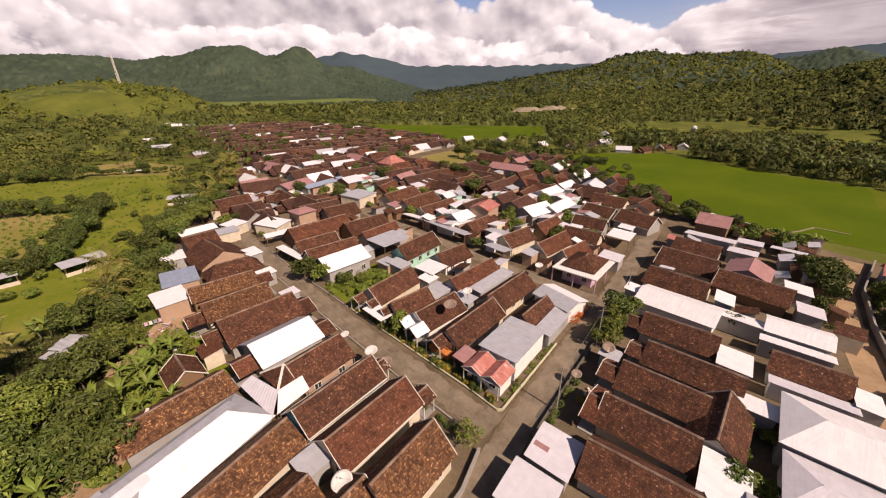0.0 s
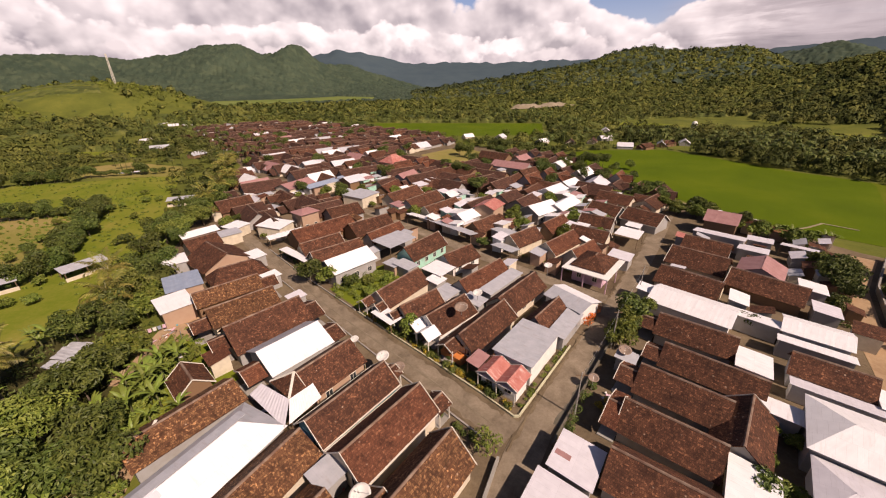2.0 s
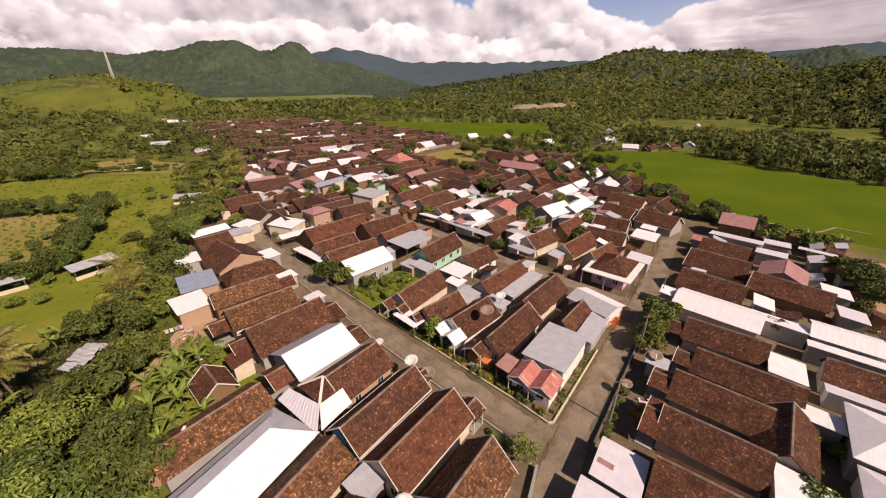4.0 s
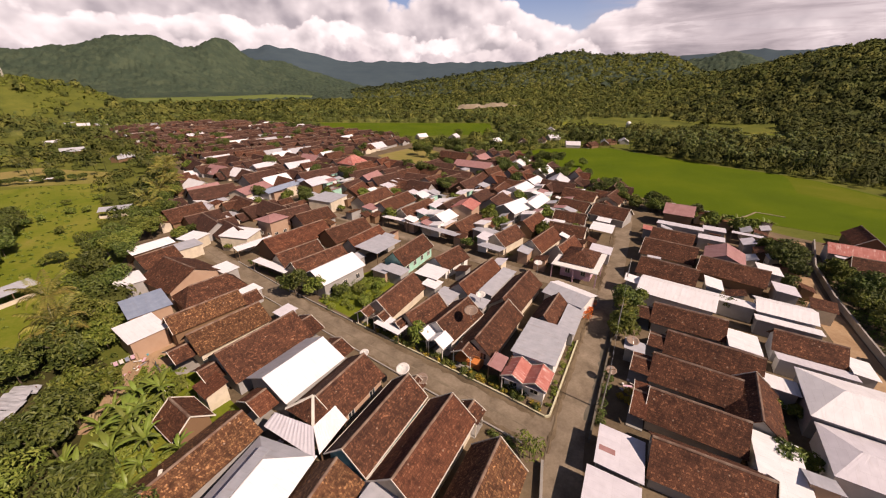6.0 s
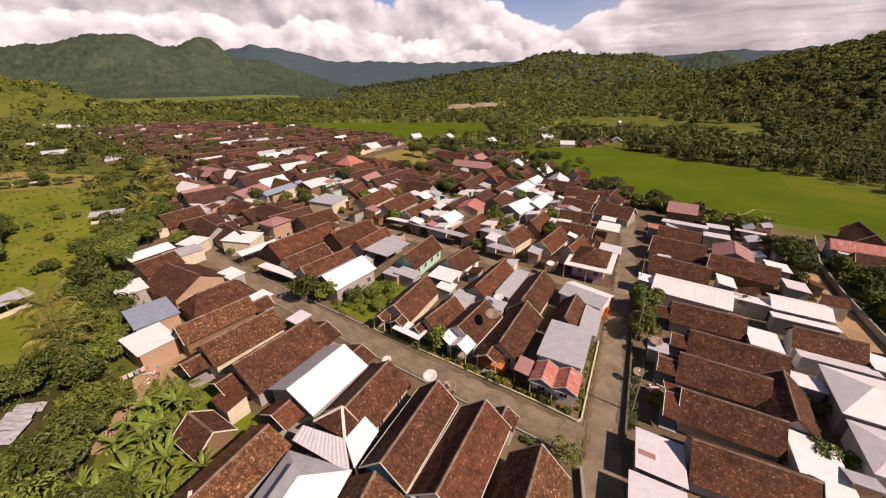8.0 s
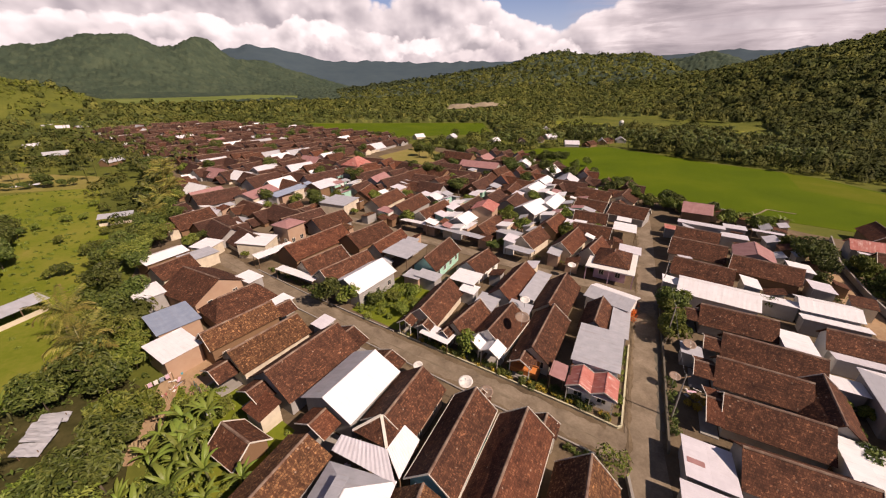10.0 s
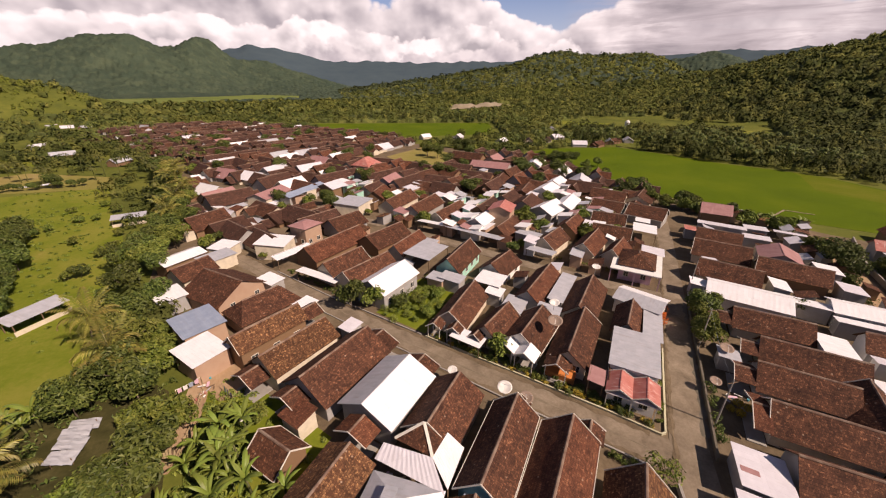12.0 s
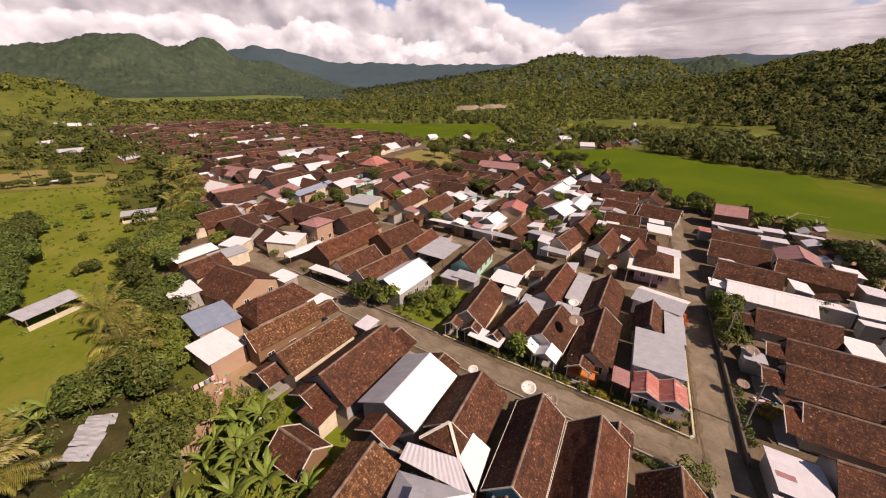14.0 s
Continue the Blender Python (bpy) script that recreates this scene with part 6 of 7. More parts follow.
woods("near_woods", 95, 360, 5.0, 250, 1.6, 3.3, "mixed green trees and palms round the fields", 1, 0.58, FOREST, 2.3, -66, 24)
woods("near_woods", 95, 420, 5.2, 260, 1.9, 4.0, "dense tall trees beyond the paddy, tinted dark for shade", 4, 0.64, FOREST_SHADED, 2.2, 24, 70, (0.7, 1.4))
woods("valley_woods", 340, 560, 6.0, 90, 1.8, 3.9, "green woodland and orchards on the valley floor", 2, 0.60, FOREST, 2.4, -66, 36)
woods("valley_woods", 400, 620, 6.2, 90, 2.2, 4.4, "dark green woodland on the nearer slope", 9, 0.66, FOREST_SHADED, 2.4, 36, 70, (0.7, 1.4))
woods("valley_woods", 560, 900, 6.8, 44, 2.2, 4.4, "green woodland on the lower slopes", 7, 0.60, FOREST, 2.6)
woods("hill_woods", 880, 1180, 7.6, 30, 2.6, 4.8, "olive green trees on the middle slopes of the hill", 3, 0.6, FOREST, 2.7, -4, 70, (0.7, 1.3))
woods("hill_woods", 1180, 1500, 8.6, 26, 3.0, 5.6, "dark green tall trees along the hill crest", 13, 0.66, FOREST_HILL, 2.8, -4, 70, (0.8, 1.5))
woods("knoll_scrub", 560, 840, 4.6, 12, 0.6, 1.5, "low yellow-green scrub over the grassy knoll", 17, 0.5, LEAF_MEADOW, 2.4, -50, -29, (0.5, 0.9), 0.0)
canopy("valley_canopy", 330, 900, 3.4, -66, 70, 0.16, 7.0, 1.2, 4.6, CANOPY, "low green scrub and orchard cover on the valley floor", 5, 0.2)
canopy("hill_canopy", 890, 2300, 5.6, -66, 70, 0.125, 10.0, 1.5, 9.0, FOREST_FAR, "grey-green forest over the far hills with haze in its colour", 6, -9)


def palm_stand(name, spots, label, seed, low=7.0, high=12.0):
    """Many slender palms, each a bent trunk under a star of drooping fronds."""
    g = random.Random(seed)
    v, f = [], []
    for x, y in spots:
        h, z0 = g.uniform(low, high), float(land(x, y))
        bx, by = g.uniform(-1, 1), g.uniform(-1, 1)
        o = len(v)
        for t, r in ((0, 0.2), (0.5, 0.14), (1, 0.1)):
            cx, cy = x + bx * t * t, y + by * t * t
            v += [(cx + r * a, cy + r * b, z0 + h * t) for a, b in ((1, 0), (-0.5, 0.87), (-0.5, -0.87))]
        f += [(o + j * 3 + i, o + j * 3 + (i + 1) % 3, o + j * 3 + 3 + (i + 1) % 3, o + j * 3 + 3 + i) for j in range(2) for i in range(3)]
        for i in range(18):
            a, lift, reach = i * 2.4 + g.uniform(-0.3, 0.3), g.uniform(-0.2, 0.95), g.uniform(2.0, 3.0)
            ca, sa = math.cos(a), math.sin(a)
            o, px, pz, way = len(v), 0.0, 0.0, lift
            for j in range(5):
                w = 0.34 * math.sin(math.pi * (0.1 + 0.85 * j / 4)) + 0.04
                for side in (-1, 0, 1):
                    v.append((x + bx + px * ca - side * w * sa, y + by + px * sa + side * w * ca, z0 + h + pz - 0.35 * abs(side) * w))
                px += math.cos(way) * reach / 4
                pz += math.sin(way) * reach / 4
                way -= 0.5
            f += [(o + j * 3 + q, o + j * 3 + q + 1, o + j * 3 + q + 4, o + j * 3 + q + 3) for j in range(4) for q in range(2)]
    return solid(name, mesh_of(name, v, f, LEAF_FROND), label, "palm trees", kind="stuff")


def along(line, n, spread, seed):
    g = random.Random(seed)
    out = []
    for _ in range(n):
        t = g.uniform(0, len(line) - 1.001)
        (ax, ay), (bx, by) = line[int(t)], line[int(t) + 1]
        u = t - int(t)
        out.append((ax + (bx - ax) * u + g.uniform(-spread, spread), ay + (by - ay) * u + g.uniform(-spread, spread)))
    return out


PADDY_EDGE = [(52, 222), (91, 250), (146, 250), (168, 208), (176, 182), (188, 162), (194, 140)]
palm_stand("palm_grove", along(PADDY_EDGE, 90, 7, 1) + along([(130, 262), (190, 240), (240, 220), (280, 200)], 70, 16, 2), "coconut palms along the far edge of the paddy", 3)
palm_stand("palm_grove", along([street(132, 6), street(165, 22), street(204, 36), street(260, 52)], 26, 4, 4) + along([(-190, 215), (-120, 215), (-150, 290), (-220, 300)], 70, 22, 5), "coconut palms between the meadow and the village", 6, 5.0, 9.0)
palm_stand("palm_grove", along([(-120, 450), (-20, 460), (60, 440), (110, 440), (120, 350)], 90, 14, 7) + along([(-380, 420), (-250, 380), (-200, 340)], 60, 30, 8), "far coconut palms on the valley floor", 9)


def undergrowth(name, ring, n, size, high, mat, label, seed):
    """Low rank growth over a stretch of ground."""
    g = random.Random(seed)
    ring = [street(*p) for p in ring]
    x0, x1, y0, y1 = min(p[0] for p in ring), max(p[0] for p in ring), min(p[1] for p in ring), max(p[1] for p in ring)
    blobs = []
    while len(blobs) < n // 26:
        p = (g.uniform(x0, x1), g.uniform(y0, y1))
        if inside(p, ring) and math.hypot(p[0] + 61.8, p[1] - 49.2) > 4.6:
            r = high * g.uniform(0.35, 1.0)
            blobs.append((Vector((*p, r * 0.35)), r))
    return solid(name, mesh_of(name, *leaf_cloud(n, size, g, blobs), mat), label, "undergrowth", kind="stuff")


undergrowth("undergrowth", [(24, -42), (36, -37), (50, -36), (56, -30), (62, -27), (90, -21), (104, -16), (104, -22), (84, -27), (74, -30), (72, -40), (56, -62), (28, -56)], 9000, 0.26, 1.4, LEAF, "tangled green undergrowth below the banana plants", 31)
undergrowth("undergrowth", [(36, -33), (40, -30.5), (52, -23), (57, -24.5), (51, -30.5), (47, -36), (40, -40), (34, -38)], 5000, 0.24, 1.0, LEAF_LIGHT, "light green weeds and saplings behind the houses", 32)
undergrowth("undergrowth", [(-34, 54), (-33, 92), (-38, 94), (-37, 54)], 5000, 0.22, 1.3, LEAF, "green shrubs along the earth lane", 33)
undergrowth("undergrowth", [(-43.5, 36), (-44, 80), (-52, 80), (-54, 36)], 9000, 0.24, 1.4, LEAF, "green shrubs and weeds behind the long wall", 34)
undergrowth("meadow_weeds", [(104, -34), (112, -20), (180, 0), (190, -20), (150, -60)], 9000, 0.34, 0.6, LEAF_MEADOW, "weeds and tussocks in the meadow", 35)


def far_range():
    """Blue-green range closing the valley, distance haze painted into its base colour."""
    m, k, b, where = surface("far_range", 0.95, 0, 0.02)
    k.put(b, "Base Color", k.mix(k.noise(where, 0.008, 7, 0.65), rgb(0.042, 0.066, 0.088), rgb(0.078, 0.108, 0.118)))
    v, f, n, rows = [], [], 260, 16
    for j in range(rows):
        for i in range(n + 1):
            q = -62 + 132 * i / n
            a = radians(q)
            t = j / (rows - 1)
            el = 2.6 + 1.7 * math.exp(-(((q + 12.5) / 4.5) ** 2)) + 0.9 / (1 + math.exp(-(q - 40) / 3))
            rib = noise.noise((q * 0.13 + t * 1.3, t * 1.9 - q * 0.04, 1.0)) + 0.5 * noise.noise((q * 0.4 + t * 2.6, t * 4 - q * 0.15, 4.0)) + 0.25 * noise.noise((q * 1.1, t * 9, 2.0))
            crest = 0.45 * noise.noise((q * 0.21, 3.0, 0.0)) + 0.3 * noise.noise((q * 0.7, 5.0, 0.0)) + 0.12 * noise.noise((q * 2.2, 8.0, 0.0))
            r = 2750 + 900 * t + 170 * rib * math.sin(math.pi * t)
            z = (40 + 3650 * math.tan(radians(el))) * t ** 0.85 + 3650 * radians(crest) * t ** 5 + 34 * rib * math.sin(math.pi * t)
            v.append((r * math.sin(a), r * math.cos(a), z - 2))
    for j in range(rows - 1):
        for i in range(n):
            o = j * (n + 1) + i
            f.append((o, o + 1, o + n + 2, o + n + 1))
    solid("backdrop_range", mesh_of("backdrop_range", v, f, m, True), "blue-green mountain range under the clouds, haze painted in", "mountains", kind="structure")


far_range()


def earth_cut():
    """Raw earth bank cut into the foot of the slope."""
    rng = random.Random(8)
    v, f, n = [], [], 24
    for i in range(n + 1):
        t = i / n
        x, y = 110 + 104 * t, 618 + 20 * t + rng.uniform(-3, 3)
        base = float(land(x, y))
        h = (4.2 + rng.uniform(-1.2, 1.2)) * min(1, 6 * t, 6 * (1 - t)) * (0.35 if 0.42 < t < 0.56 else 1)
        v += [(x, y - 16, base + 0.2), (x, y, base + 0.5), (x + rng.uniform(-1, 1), y + 5, base + h * 0.7), (x, y + 12, base + h), (x, y + 34, base + h * 0.9), (x, y + 46, base - 1)]
    for i in range(n):
        for k in range(5):
            o = i * 6 + k
            f.append((o, o + 6, o + 7, o + 1))
    solid("earth_bank", mesh_of("earth_bank", v, f, EARTH_PALE, True), "raw pale brown earth bank cut into the hillside", "earth bank", kind="structure")


earth_cut()


undergrowth("meadow_weeds", [to_street(*p) for p in ((-200, 164), (-130, 184), (-112, 150), (-92, 120), (-78, 92), (-77, 70), (-120, 60), (-170, 100))], 14000, 0.40, 0.45, LEAF_MEADOW, "tufts of rank grass and low weeds in the meadow", 36)
undergrowth("meadow_weeds", [(37, -22), (46, -21.5), (57, -22), (57, -25), (50.5, -30), (43, -33), (36, -31)], 3600, 0.2, 0.6, LEAF_LIGHT, "vegetables and weeds in the kitchen garden", 37)

# ---- small things ----
def dish_mesh(radius, mat):
    v, f, n, m = [(0, 0, 0)], [], 20, 4
    for j in range(1, m + 1):
        r = radius * j / m
        for i in range(n):
            a = 2 * math.pi * i / n
            v.append((r * math.cos(a), r * math.sin(a), 0.32 * radius * (j / m) ** 2))
    f += [(0, 1 + i, 1 + (i + 1) % n) for i in range(n)]
    for j in range(m - 1):
        o = 1 + j * n
        f += [(o + i, o + n + i, o + n + (i + 1) % n, o + (i + 1) % n) for i in range(n)]
    k = len(v)
    v += [(x, y, z - 0.03) for x, y, z in v]
    f += [tuple(k + i for i in reversed(q)) for q in list(f)]
    o = 1 + (m - 1) * n
    f += [(o + i, k + o + i, k + o + (i + 1) % n, o + (i + 1) % n) for i in range(n)]
    return mesh_of("dish", v, f, mat, True)


def dish(x, y, z0, z1, radius=1.0, white=True, tilt=(12, -6)):
    t = thing("satellite_dish", pose(x, y, z0), "%s parabolic satellite dish on a steel pole" % ("white" if white else "rusty brown mesh"), "satellite dish", "satellite dishes")
    h = z1 - z0
    part("pole", Shape().tube([(0, 0, 0), (0, 0, h)], 0.05).mesh("pole", METAL), t)
    d = part("dish", dish_mesh(radius, DISH_WHITE if white else DISH_MESH), t, m=pose(0, 0, h, *tilt))
    for i in range(3):
        a = i * 2.094
        part("strut", Shape().tube([(radius * 0.95 * math.cos(a), radius * 0.95 * math.sin(a), 0.3 * radius), (0, 0, radius * 0.85)], 0.012, 5).mesh("strut", METAL), d)
    part("feed", Shape().tube([(0, 0, radius * 0.78), (0, 0, radius * 0.95)], 0.06, 8).mesh("feed", METAL), d)
    return t


for x, y, z0, z1, r, wh in ((-10.7, 43.9, 0, 4.0, 0.95, True), (1.2, 53.9, 4.2, 5.6, 1.15, False), (19.05, 41.0, 0, 2.1, 0.75, False), (-8.3, 42.5, 0, 3.2, 0.9, False), (-16.2, 49.8, 0, 2.6, 0.7, True), (25.4, 45.6, 0, 3.0, 0.95, False), (-10.2, 24.4, 0, 3.6, 1.1, True), (-40.5, 30.5, 0, 2.2, 1.2, True), (-38.0, 31.5, 0, 2.4, 1.25, True), (4.6, 60.5, 2.9, 4.4, 0.9, True), (21.5, 74.0, 0, 3.0, 0.9, True)):
    dish(x, y, z0, z1, r, wh)


def pole(s, w, high=7.5):
    x, y = street(s, w)
    t = thing("utility_pole", pose(x, y, 0), "slim grey utility pole carrying wires over the street", "utility pole", "utility poles")
    part("post", Shape().tube([(0, 0, 0), (0, 0, high)], [0.11, 0.07], 8).mesh("post", CONCRETE), t)
    part("crossarm", Shape().box(-0.7, 0.7, -0.04, 0.04, high - 0.5, high - 0.4).mesh("crossarm", TIMBER), t)
    return x, y, high - 0.4


POLES = [(-5.6, 5.0), (-5.3, 22.0), (-5.0, 41.0)]


def wire(a, b, sag=0.5):
    a, b = Vector(a), Vector(b)
    pts = [a.lerp(b, t) - Vector((0, 0, sag * 4 * t * (1 - t))) for t in (i / 12 for i in range(13))]
    return Shape().tube(pts, 0.012, 4).mesh("cable", METAL)


ends = [pole(*p) for p in POLES]
for a, b in zip(ends, ends[1:]):
    solid("cable", wire(a, b), "thin sagging overhead power cable", "cable")


def tower(head, far, high):
    x, y = far * math.sin(radians(head)), far * math.cos(radians(head))
    z = float(land(x, y))
    t = thing("radio_mast", pose(x, y, z - 1), "tall slim lattice radio mast on the green knoll", "mast")
    sh = Shape()
    for i in range(3):
        a = i * 2.094
        sh.tube([(1.6 * math.cos(a), 1.6 * math.sin(a), 0), (0.7 * math.cos(a), 0.7 * math.sin(a), high)], 0.28, 5)
    part("leg_frame", sh.mesh("leg_frame", TRIM), t)
    br = Shape()
    for j in range(12):
        z0, z1 = high * j / 12, high * (j + 1) / 12
        r0, r1 = 1.6 - 0.9 * j / 12, 1.6 - 0.9 * (j + 1) / 12
        for i in range(3):
            a, b = i * 2.094, (i + 1) * 2.094
            br.tube([(r0 * math.cos(a), r0 * math.sin(a), z0), (r1 * math.cos(b), r1 * math.sin(b), z1)], 0.15, 4)
    part("bracing", br.mesh("bracing", TRIM), t)


tower(-38.55, 700, 36)


def hedge(name, line, wide, high, n, mat, label, seed):
    """A strip of clipped or flowering shrubs."""
    rng = random.Random(seed)
    pts = [Vector((*street(*p), 0)) for p in line]
    total = sum((b - a).length for a, b in zip(pts, pts[1:]))
    blobs = []
    for a, b in zip(pts, pts[1:]):
        for i in range(max(1, int((b - a).length / 0.5))):
            p = a.lerp(b, rng.random())
            blobs.append((p + Vector((rng.uniform(-wide, wide) / 2, rng.uniform(-wide, wide) / 2, high * rng.uniform(0.3, 0.7))), high * rng.uniform(0.3, 0.6)))
    v, f = leaf_cloud(n, 0.14, rng, blobs)
    return solid(name, mesh_of(name, v, f, mat), label, "hedge", kind="stuff")


hedge("garden_hedge", [(34, 2.2), (18, 1.7), (7, 1.4), (1.6, 1.2)], 1.7, 1.0, 7000, LEAF, "flowering shrubs along the corner garden", 1)
hedge("garden_hedge", [(0.7, 1.4), (0.8, 17)], 0.5, 0.6, 1300, LEAF_LIGHT, "low clipped green hedge along the side street", 2)
hedge("garden_hedge", [(-5.8, 2), (-5.6, 12)], 0.7, 1.2, 900, LEAF, "shrubs along the roadside drain", 3)
hedge("garden_hedge", [(35, 1.5), (18, 1.1), (7, 0.8), (1.2, 0.6)], 0.7, 0.7, 2200, LEAF_YELLOW, "yellow and brown flowering plants along the kerb", 11)
hedge("garden_hedge", [(33, 1.8), (18, 1.4), (6, 1.1)], 1.2, 0.8, 3600, LEAF_LIGHT, "light green ornamental plants in the roadside strip", 13)
hedge("yellow_shrub", [(-7.4, 9.2), (-9.6, 8.6)], 1.4, 1.6, 700, LEAF_YELLOW, "yellow flowering shrub in front of the houses", 4)
hedge("orange_climber", [(0.3, 25.6), (0.2, 30.4)], 0.7, 1.9, 1100, LEAF_ORANGE, "bright orange flowering climber against a house wall", 12)
hedge("vegetable_garden", [(38.5, 4), (46, 5), (38.6, 10), (46, 12), (40, 17), (45, 19)], 4.6, 1.3, 9000, LEAF_LIGHT, "overgrown vegetable garden between the houses", 5)
hedge("vegetable_garden", [(45, 2.5), (47.5, 14)], 2.0, 1.3, 1400, LEAF, "tall green plants at the garden's edge", 6)
hedge("roadside_shrubs", [(2, -6.6), (8, -6.4)], 0.8, 0.9, 700, LEAF, "shrubs between the house and the street", 7)
hedge("roadside_shrubs", [(58, 3.4), (76, 4.8)], 1.2, 0.8, 1200, LEAF, "potted plants and shrubs along the street", 8)
hedge("roadside_shrubs", [(8, 42.8), (26, 43.6)], 1.0, 0.9, 900, LEAF_LIGHT, "bright shrubs along the upper street", 9)


def flashing(name, a, b, label):
    sh = Shape().bar(a, b, 0.34, 0.06)
    return solid(name, sh.mesh(name, TRIM), label, "flashing")


x, y = street(25.1, -17.6)
u, v = street(22.8, -19.8)
flashing("ridge_flashing", (x, y, 5.48), (u, v, 4.1), "white metal flashing down a roof hip")
u, v = street(27.5, -20.1)
flashing("ridge_flashing", (x, y, 5.48), (u, v, 4.2), "grey mortar verge along the tiled hip")
x, y = street(31.2, -31.9)
u, v = street(27.7, -35.1)
flashing("ridge_flashing", (x, y, 5.0), (u, v, 3.25), "white mortar verge across the tile roof")


def fallen_roof(s0, w0, turn):
    """Old roof sheets sagging on low stakes, half overgrown."""
    t = thing("old_roof", pose(*street(s0, w0), 0, 0, 0, turn), "sagging grey metal sheets half overgrown by leaves", "shed")
    for i, (x, y, tilt, lift) in enumerate(((-2.3, 0.1, 9, 0.9), (-0.7, -0.1, 14, 1.15), (0.9, 0.15, 8, 1.2), (2.4, -0.05, 17, 0.95))):
        part("roof_sheet", mesh_of("roof_sheet", *slab([(-0.95, -1.5, 0), (0.95, -1.4, 0.05), (0.9, 1.5, -0.05), (-0.85, 1.35, 0.1)], 0.03, 6, 6, 0.07, 60 + i), SHEET_GREY), t, m=pose(x, y, lift, tilt, (i % 2) * 7 - 3, i * 5 - 7))
    for px in (-2.8, 0.1, 2.8):
        for py in (-1.0, 1.0):
            part("stake", Shape().tube([(px, py, -0.1), (px, py, 1.0)], 0.05, 6).mesh("stake", TIMBER), t)


fallen_roof(62.8, -38.0, 96)


def field_hut(x, y, turn):
    h = thing("field_hut", pose(x, y, 0, 0, 0, turn), "small open field hut with a weathered grey roof", "hut")
    part("roof_sheet", mesh_of("roof_sheet", *slab([(-4.4, -1.8, 2.3), (4.4, -1.8, 2.3), (4.4, 1.8, 2.9), (-4.4, 1.8, 2.9)], 0.06, 5, 2, 0.03, 3), SHEET_GREY), h)
    for px in (-4.0, 0.0, 4.0):
        for py, pz in ((-1.6, 2.3), (1.6, 2.85)):
            part("post", Shape().box(px - 0.07, px + 0.07, py - 0.07, py + 0.07, 0, pz).mesh("post", TIMBER), h)
    part("low_wall", Shape().box(-4.2, 4.2, -1.75, -1.6, 0, 0.9).mesh("low_wall", WALLS["cream"]), h)


field_hut(-86.0, 79.5, 62)
field_hut(-98.0, 70.0, 50)
field_hut(-98.0, 134.0, 20)


def bamboo_fence(line, label):
    """Rough fence of upright canes and two rails."""
    rng = random.Random(3)
    pts = [Vector((*street(*p), 0)) for p in line]
    f = thing("bamboo_fence", pose(*pts[0]), label, "fence")
    o = pts[0]
    for a, b in zip(pts, pts[1:]):
        for z in (0.45, 0.95):
            part("rail", Shape().tube([a - o + Vector((0, 0, z)), b - o + Vector((0, 0, z + rng.uniform(-0.08, 0.08)))], 0.03, 5).mesh("rail", BAMBOO), f)
        n = max(2, int((b - a).length / 0.8))
        for i in range(n):
            p = a.lerp(b, i / n) - o
            part("cane", Shape().tube([p - Vector((0, 0, 0.1)), p + Vector((rng.uniform(-0.1, 0.1), rng.uniform(-0.1, 0.1), rng.uniform(0.9, 1.4)))], 0.035, 5).mesh("cane", BAMBOO), f)


bamboo_fence([(57.6, -25.4), (53.0, -29.4), (49.2, -33.6)], "leaning bamboo fence beside the back path")
bamboo_fence([(36.4, -37.2), (31.0, -42.6), (25.0, -41.0)], "broken bamboo fence round the back yard")


def pile(s, w, turn, n, long, label, seed):
    rng = random.Random(seed)
    t = thing("lumber_pile", pose(*street(s, w), 0, 0, 0, turn), label, "lumber")
    for i in range(n):
        z = 0.12 + 0.14 * (i // 5)
        y = (i % 5 - 2) * 0.24 + rng.uniform(-0.05, 0.05)
        l = long * rng.uniform(0.75, 1.0)
        d = rng.uniform(-0.15, 0.15)
        part("plank", Shape().bar((-l / 2, y - d, z), (l / 2, y + d, z), 0.2, 0.1).mesh("plank", BAMBOO if i % 3 else TIMBER), t)


pile(56.4, -30.6, 160, 14, 3.4, "stack of pale sawn planks on the ground", 1)
pile(51.2, -33.0, 120, 9, 2.6, "loose pile of bamboo and planks", 2)
pile(34.0, -39.2, 70, 9, 3.0, "bamboo poles lying in the yard", 3)


def laundry(s, w, turn, tints, label):
    t = thing("washing_line", pose(*street(s, w), 0, 0, 0, turn), label, "washing line")
    for x in (-1.6, 1.6):
        part("post", Shape().tube([(x, 0, -0.1), (x, 0, 1.6)], 0.04, 6).mesh("post", BAMBOO), t)
    part("line", Shape().tube([(-1.6, 0, 1.55), (0, 0, 1.45), (1.6, 0, 1.55)], 0.01, 4).mesh("line", METAL), t)
    for i, c in enumerate(tints):
        x = -1.4 + 2.8 * i / len(tints)
        v = [(x + 0.5 * u, 0.05 * math.sin(7 * u + 3 * h + i) + 0.12 * h, 1.5 - 0.8 * h) for h in (0, 0.5, 1) for u in (0, 0.33, 0.66, 1)]
        f = [(r * 4 + k, r * 4 + k + 1, r * 4 + k + 5, r * 4 + k + 4) for r in range(2) for k in range(3)]
        part("cloth", mesh_of("cloth", v, f, c, True), t)


laundry(59.2, -26.4, 40, (WALLS["pink"], WALLS["white"], SHEET_BLUE, WALLS["pink"]), "pink and white laundry on a line behind the houses")
laundry(22.4, -9.6, 52, (TARP, SHEET_RED, WALLS["white"], SHEET_RED), "red, white and turquoise washing beside a house wall")
laundry(53.6, -24.2, 130, (WALLS["pink"], WALLS["white"], WALLS["blue"]), "pink and white washing in the brown yard")
laundry(47.0, -25.0, 20, (WALLS["white"], WALLS["peach"], WALLS["blue"]), "coloured laundry hung out behind a house")


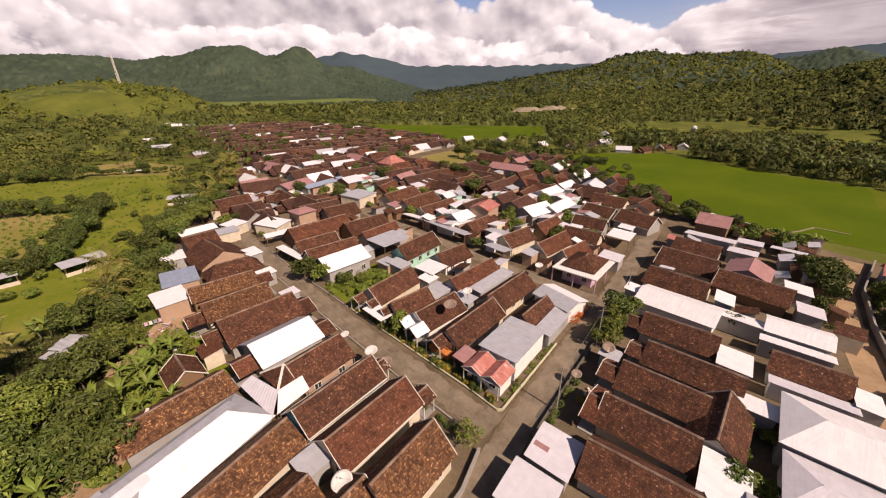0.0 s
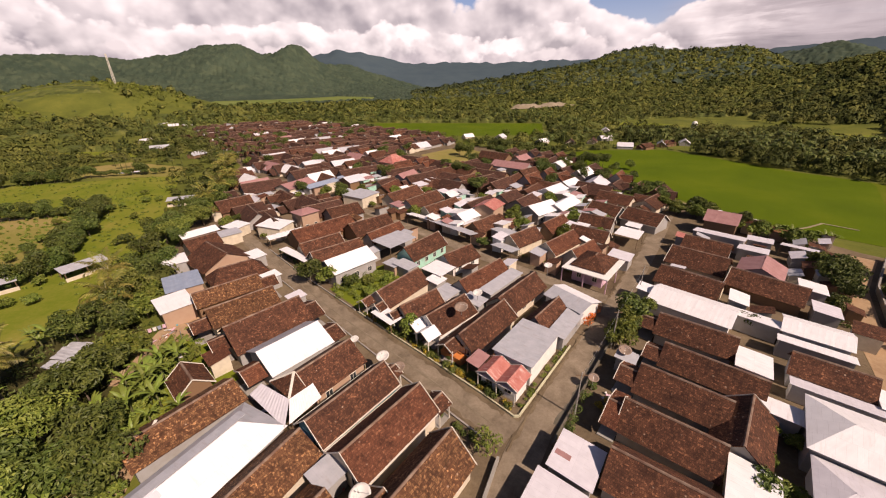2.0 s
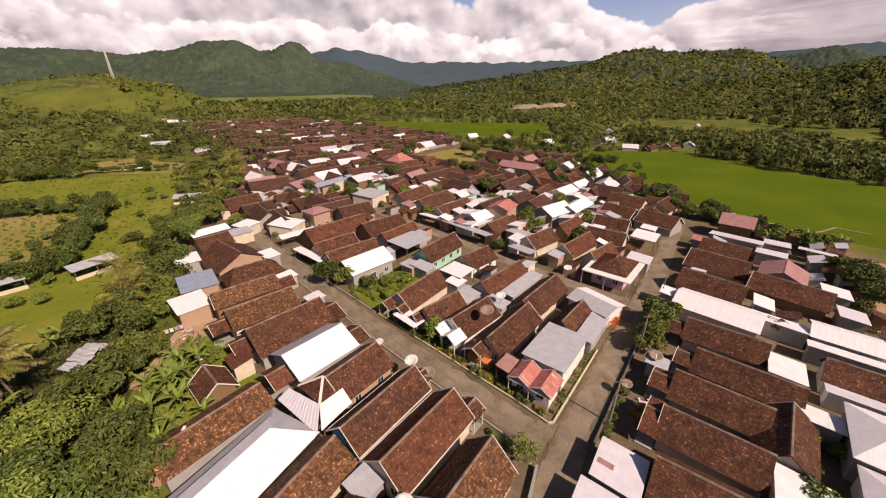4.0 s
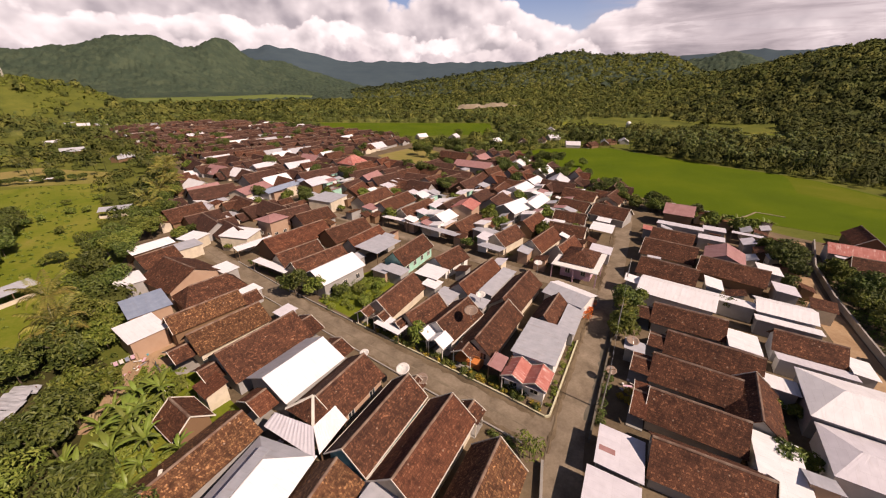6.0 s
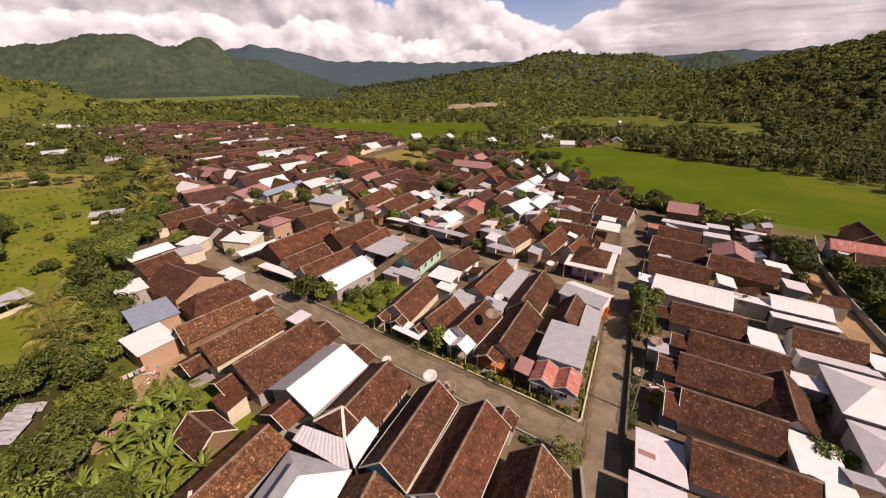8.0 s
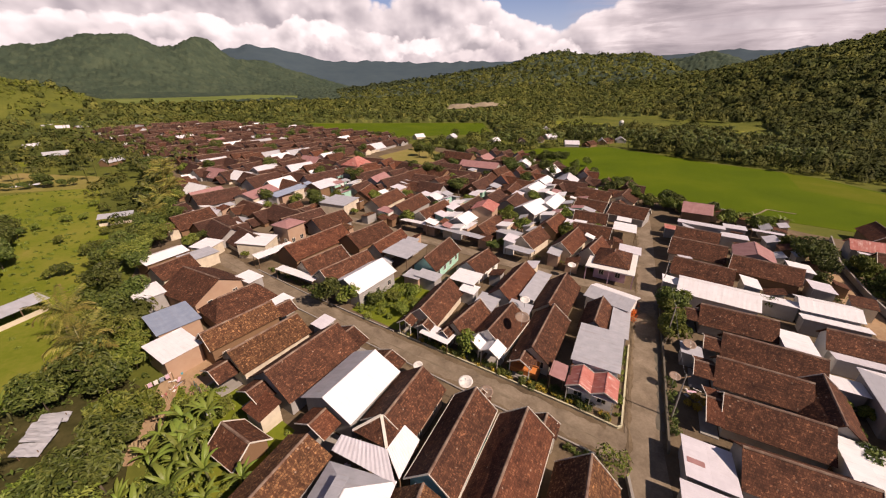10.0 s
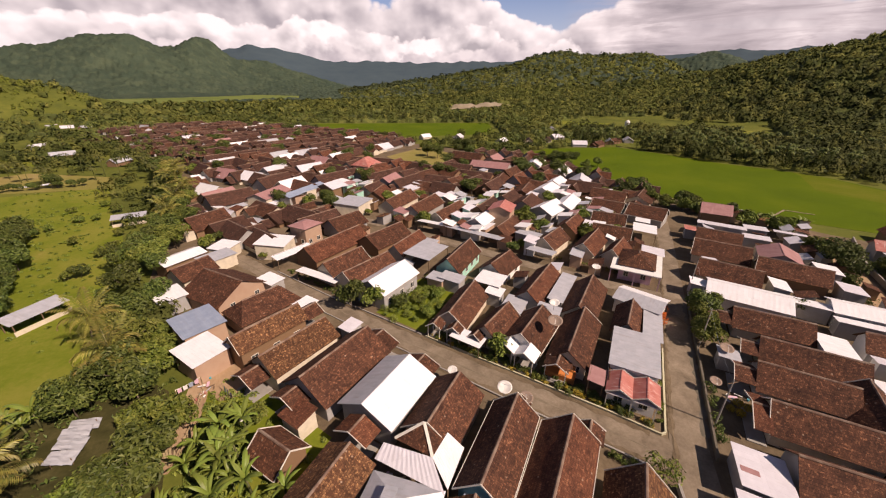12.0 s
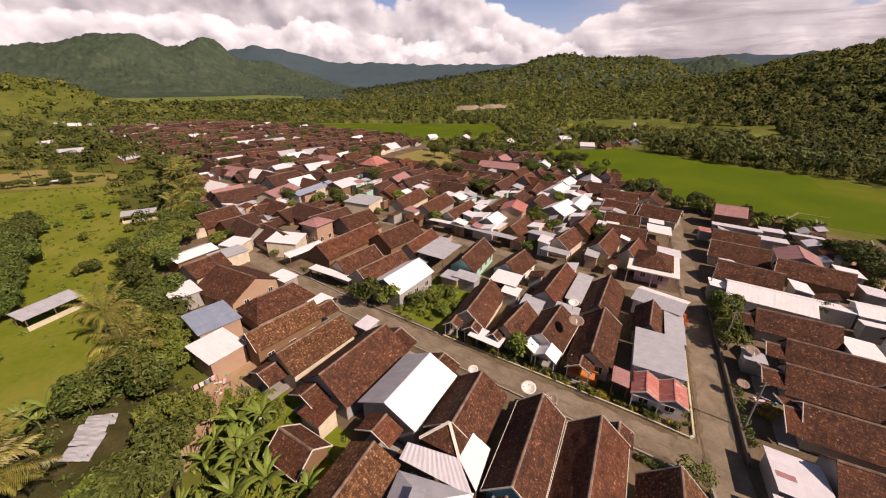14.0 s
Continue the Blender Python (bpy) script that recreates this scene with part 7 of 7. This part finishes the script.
def litter(s0, w0, turn, seed, label):
    """Boards, buckets and scraps dumped on the ground."""
    g = random.Random(seed)
    t = thing("rubbish_heap", pose(*street(s0, w0), 0.06, 0, 0, turn), label, "rubbish")
    for i in range(9):
        x, y, a = g.uniform(-1.8, 1.8), g.uniform(-1.2, 1.2), g.uniform(0, 180)
        l, w = g.uniform(0.4, 1.3), g.uniform(0.12, 0.4)
        mat = g.choice((BAMBOO, TIMBER, WALLS["white"], SHEET_GREY, WALLS["pink"]))
        part("board", Shape().box(-l / 2, l / 2, -w / 2, w / 2, 0, 0.05).mesh("board", mat), t, m=pose(x, y, 0.02 + 0.04 * i, g.uniform(-8, 8), g.uniform(-8, 8), a))
    for i in range(3):
        x, y = g.uniform(-1.6, 1.6), g.uniform(-1.4, 1.4)
        part("bucket", Shape().tube([(x, y, 0), (x, y, 0.32)], [0.13, 0.17], 9).mesh("bucket", g.choice((TARP, WALLS["white"], SHEET_RED))), t)
    return t


litter(60.2, -23.8, 30, 1, "scattered boards, buckets and cloth in the yard")
litter(57.2, -26.0, 70, 2, "heap of planks and scrap on bare earth")
litter(12.2, -20.9, 10, 3, "clutter of boards between two houses")
litter(26.0, -22.4, 80, 4, "boards and buckets behind a house")
litter(-8.6, 11.0, 20, 5, "scrap and pots in the shade beside the street")


def water_dome():
    """White domed roof among the trees."""
    d = thing("white_dome", pose(217, 332, 0), "small white domed roof above the trees", "dome")
    v, f, n, m = [], [], 16, 6
    for j in range(m + 1):
        a = math.pi / 2 * j / m
        v += [(2.3 * math.cos(a) * math.cos(2 * math.pi * i / n), 2.3 * math.cos(a) * math.sin(2 * math.pi * i / n), 5.4 + 2.6 * math.sin(a)) for i in range(n)]
    for j in range(m):
        f += [(j * n + i, j * n + (i + 1) % n, (j + 1) * n + (i + 1) % n, (j + 1) * n + i) for i in range(n)]
    part("dome", mesh_of("dome", v, f, WALLS["white"], True), d)
    part("wall", Shape().tube([(0, 0, 0), (0, 0, 5.5)], 2.1, 14).mesh("wall", WALLS["white"]), d)


water_dome()


def sheet_pile(x, y, turn, label):
    """White sheeting laid out low over a seed bed."""
    t = thing("seedbed_cover", pose(x, y, 0, 0, 0, turn), label, "cover")
    part("cover", mesh_of("cover", *slab([(-4.5, -1.4, 0.4), (4.5, -1.4, 0.5), (4.5, 1.4, 0.6), (-4.5, 1.4, 0.4)], 0.04, 10, 3, 0.12, 4), SHEET_WHITE), t)
    for px in (-4.2, 0, 4.2):
        part("stake", Shape().box(px - 0.04, px + 0.04, -0.04, 0.04, 0, 0.4).mesh("stake", BAMBOO), t)


sheet_pile(-161, 191, 20, "white sheeting over a seed bed in the meadow")
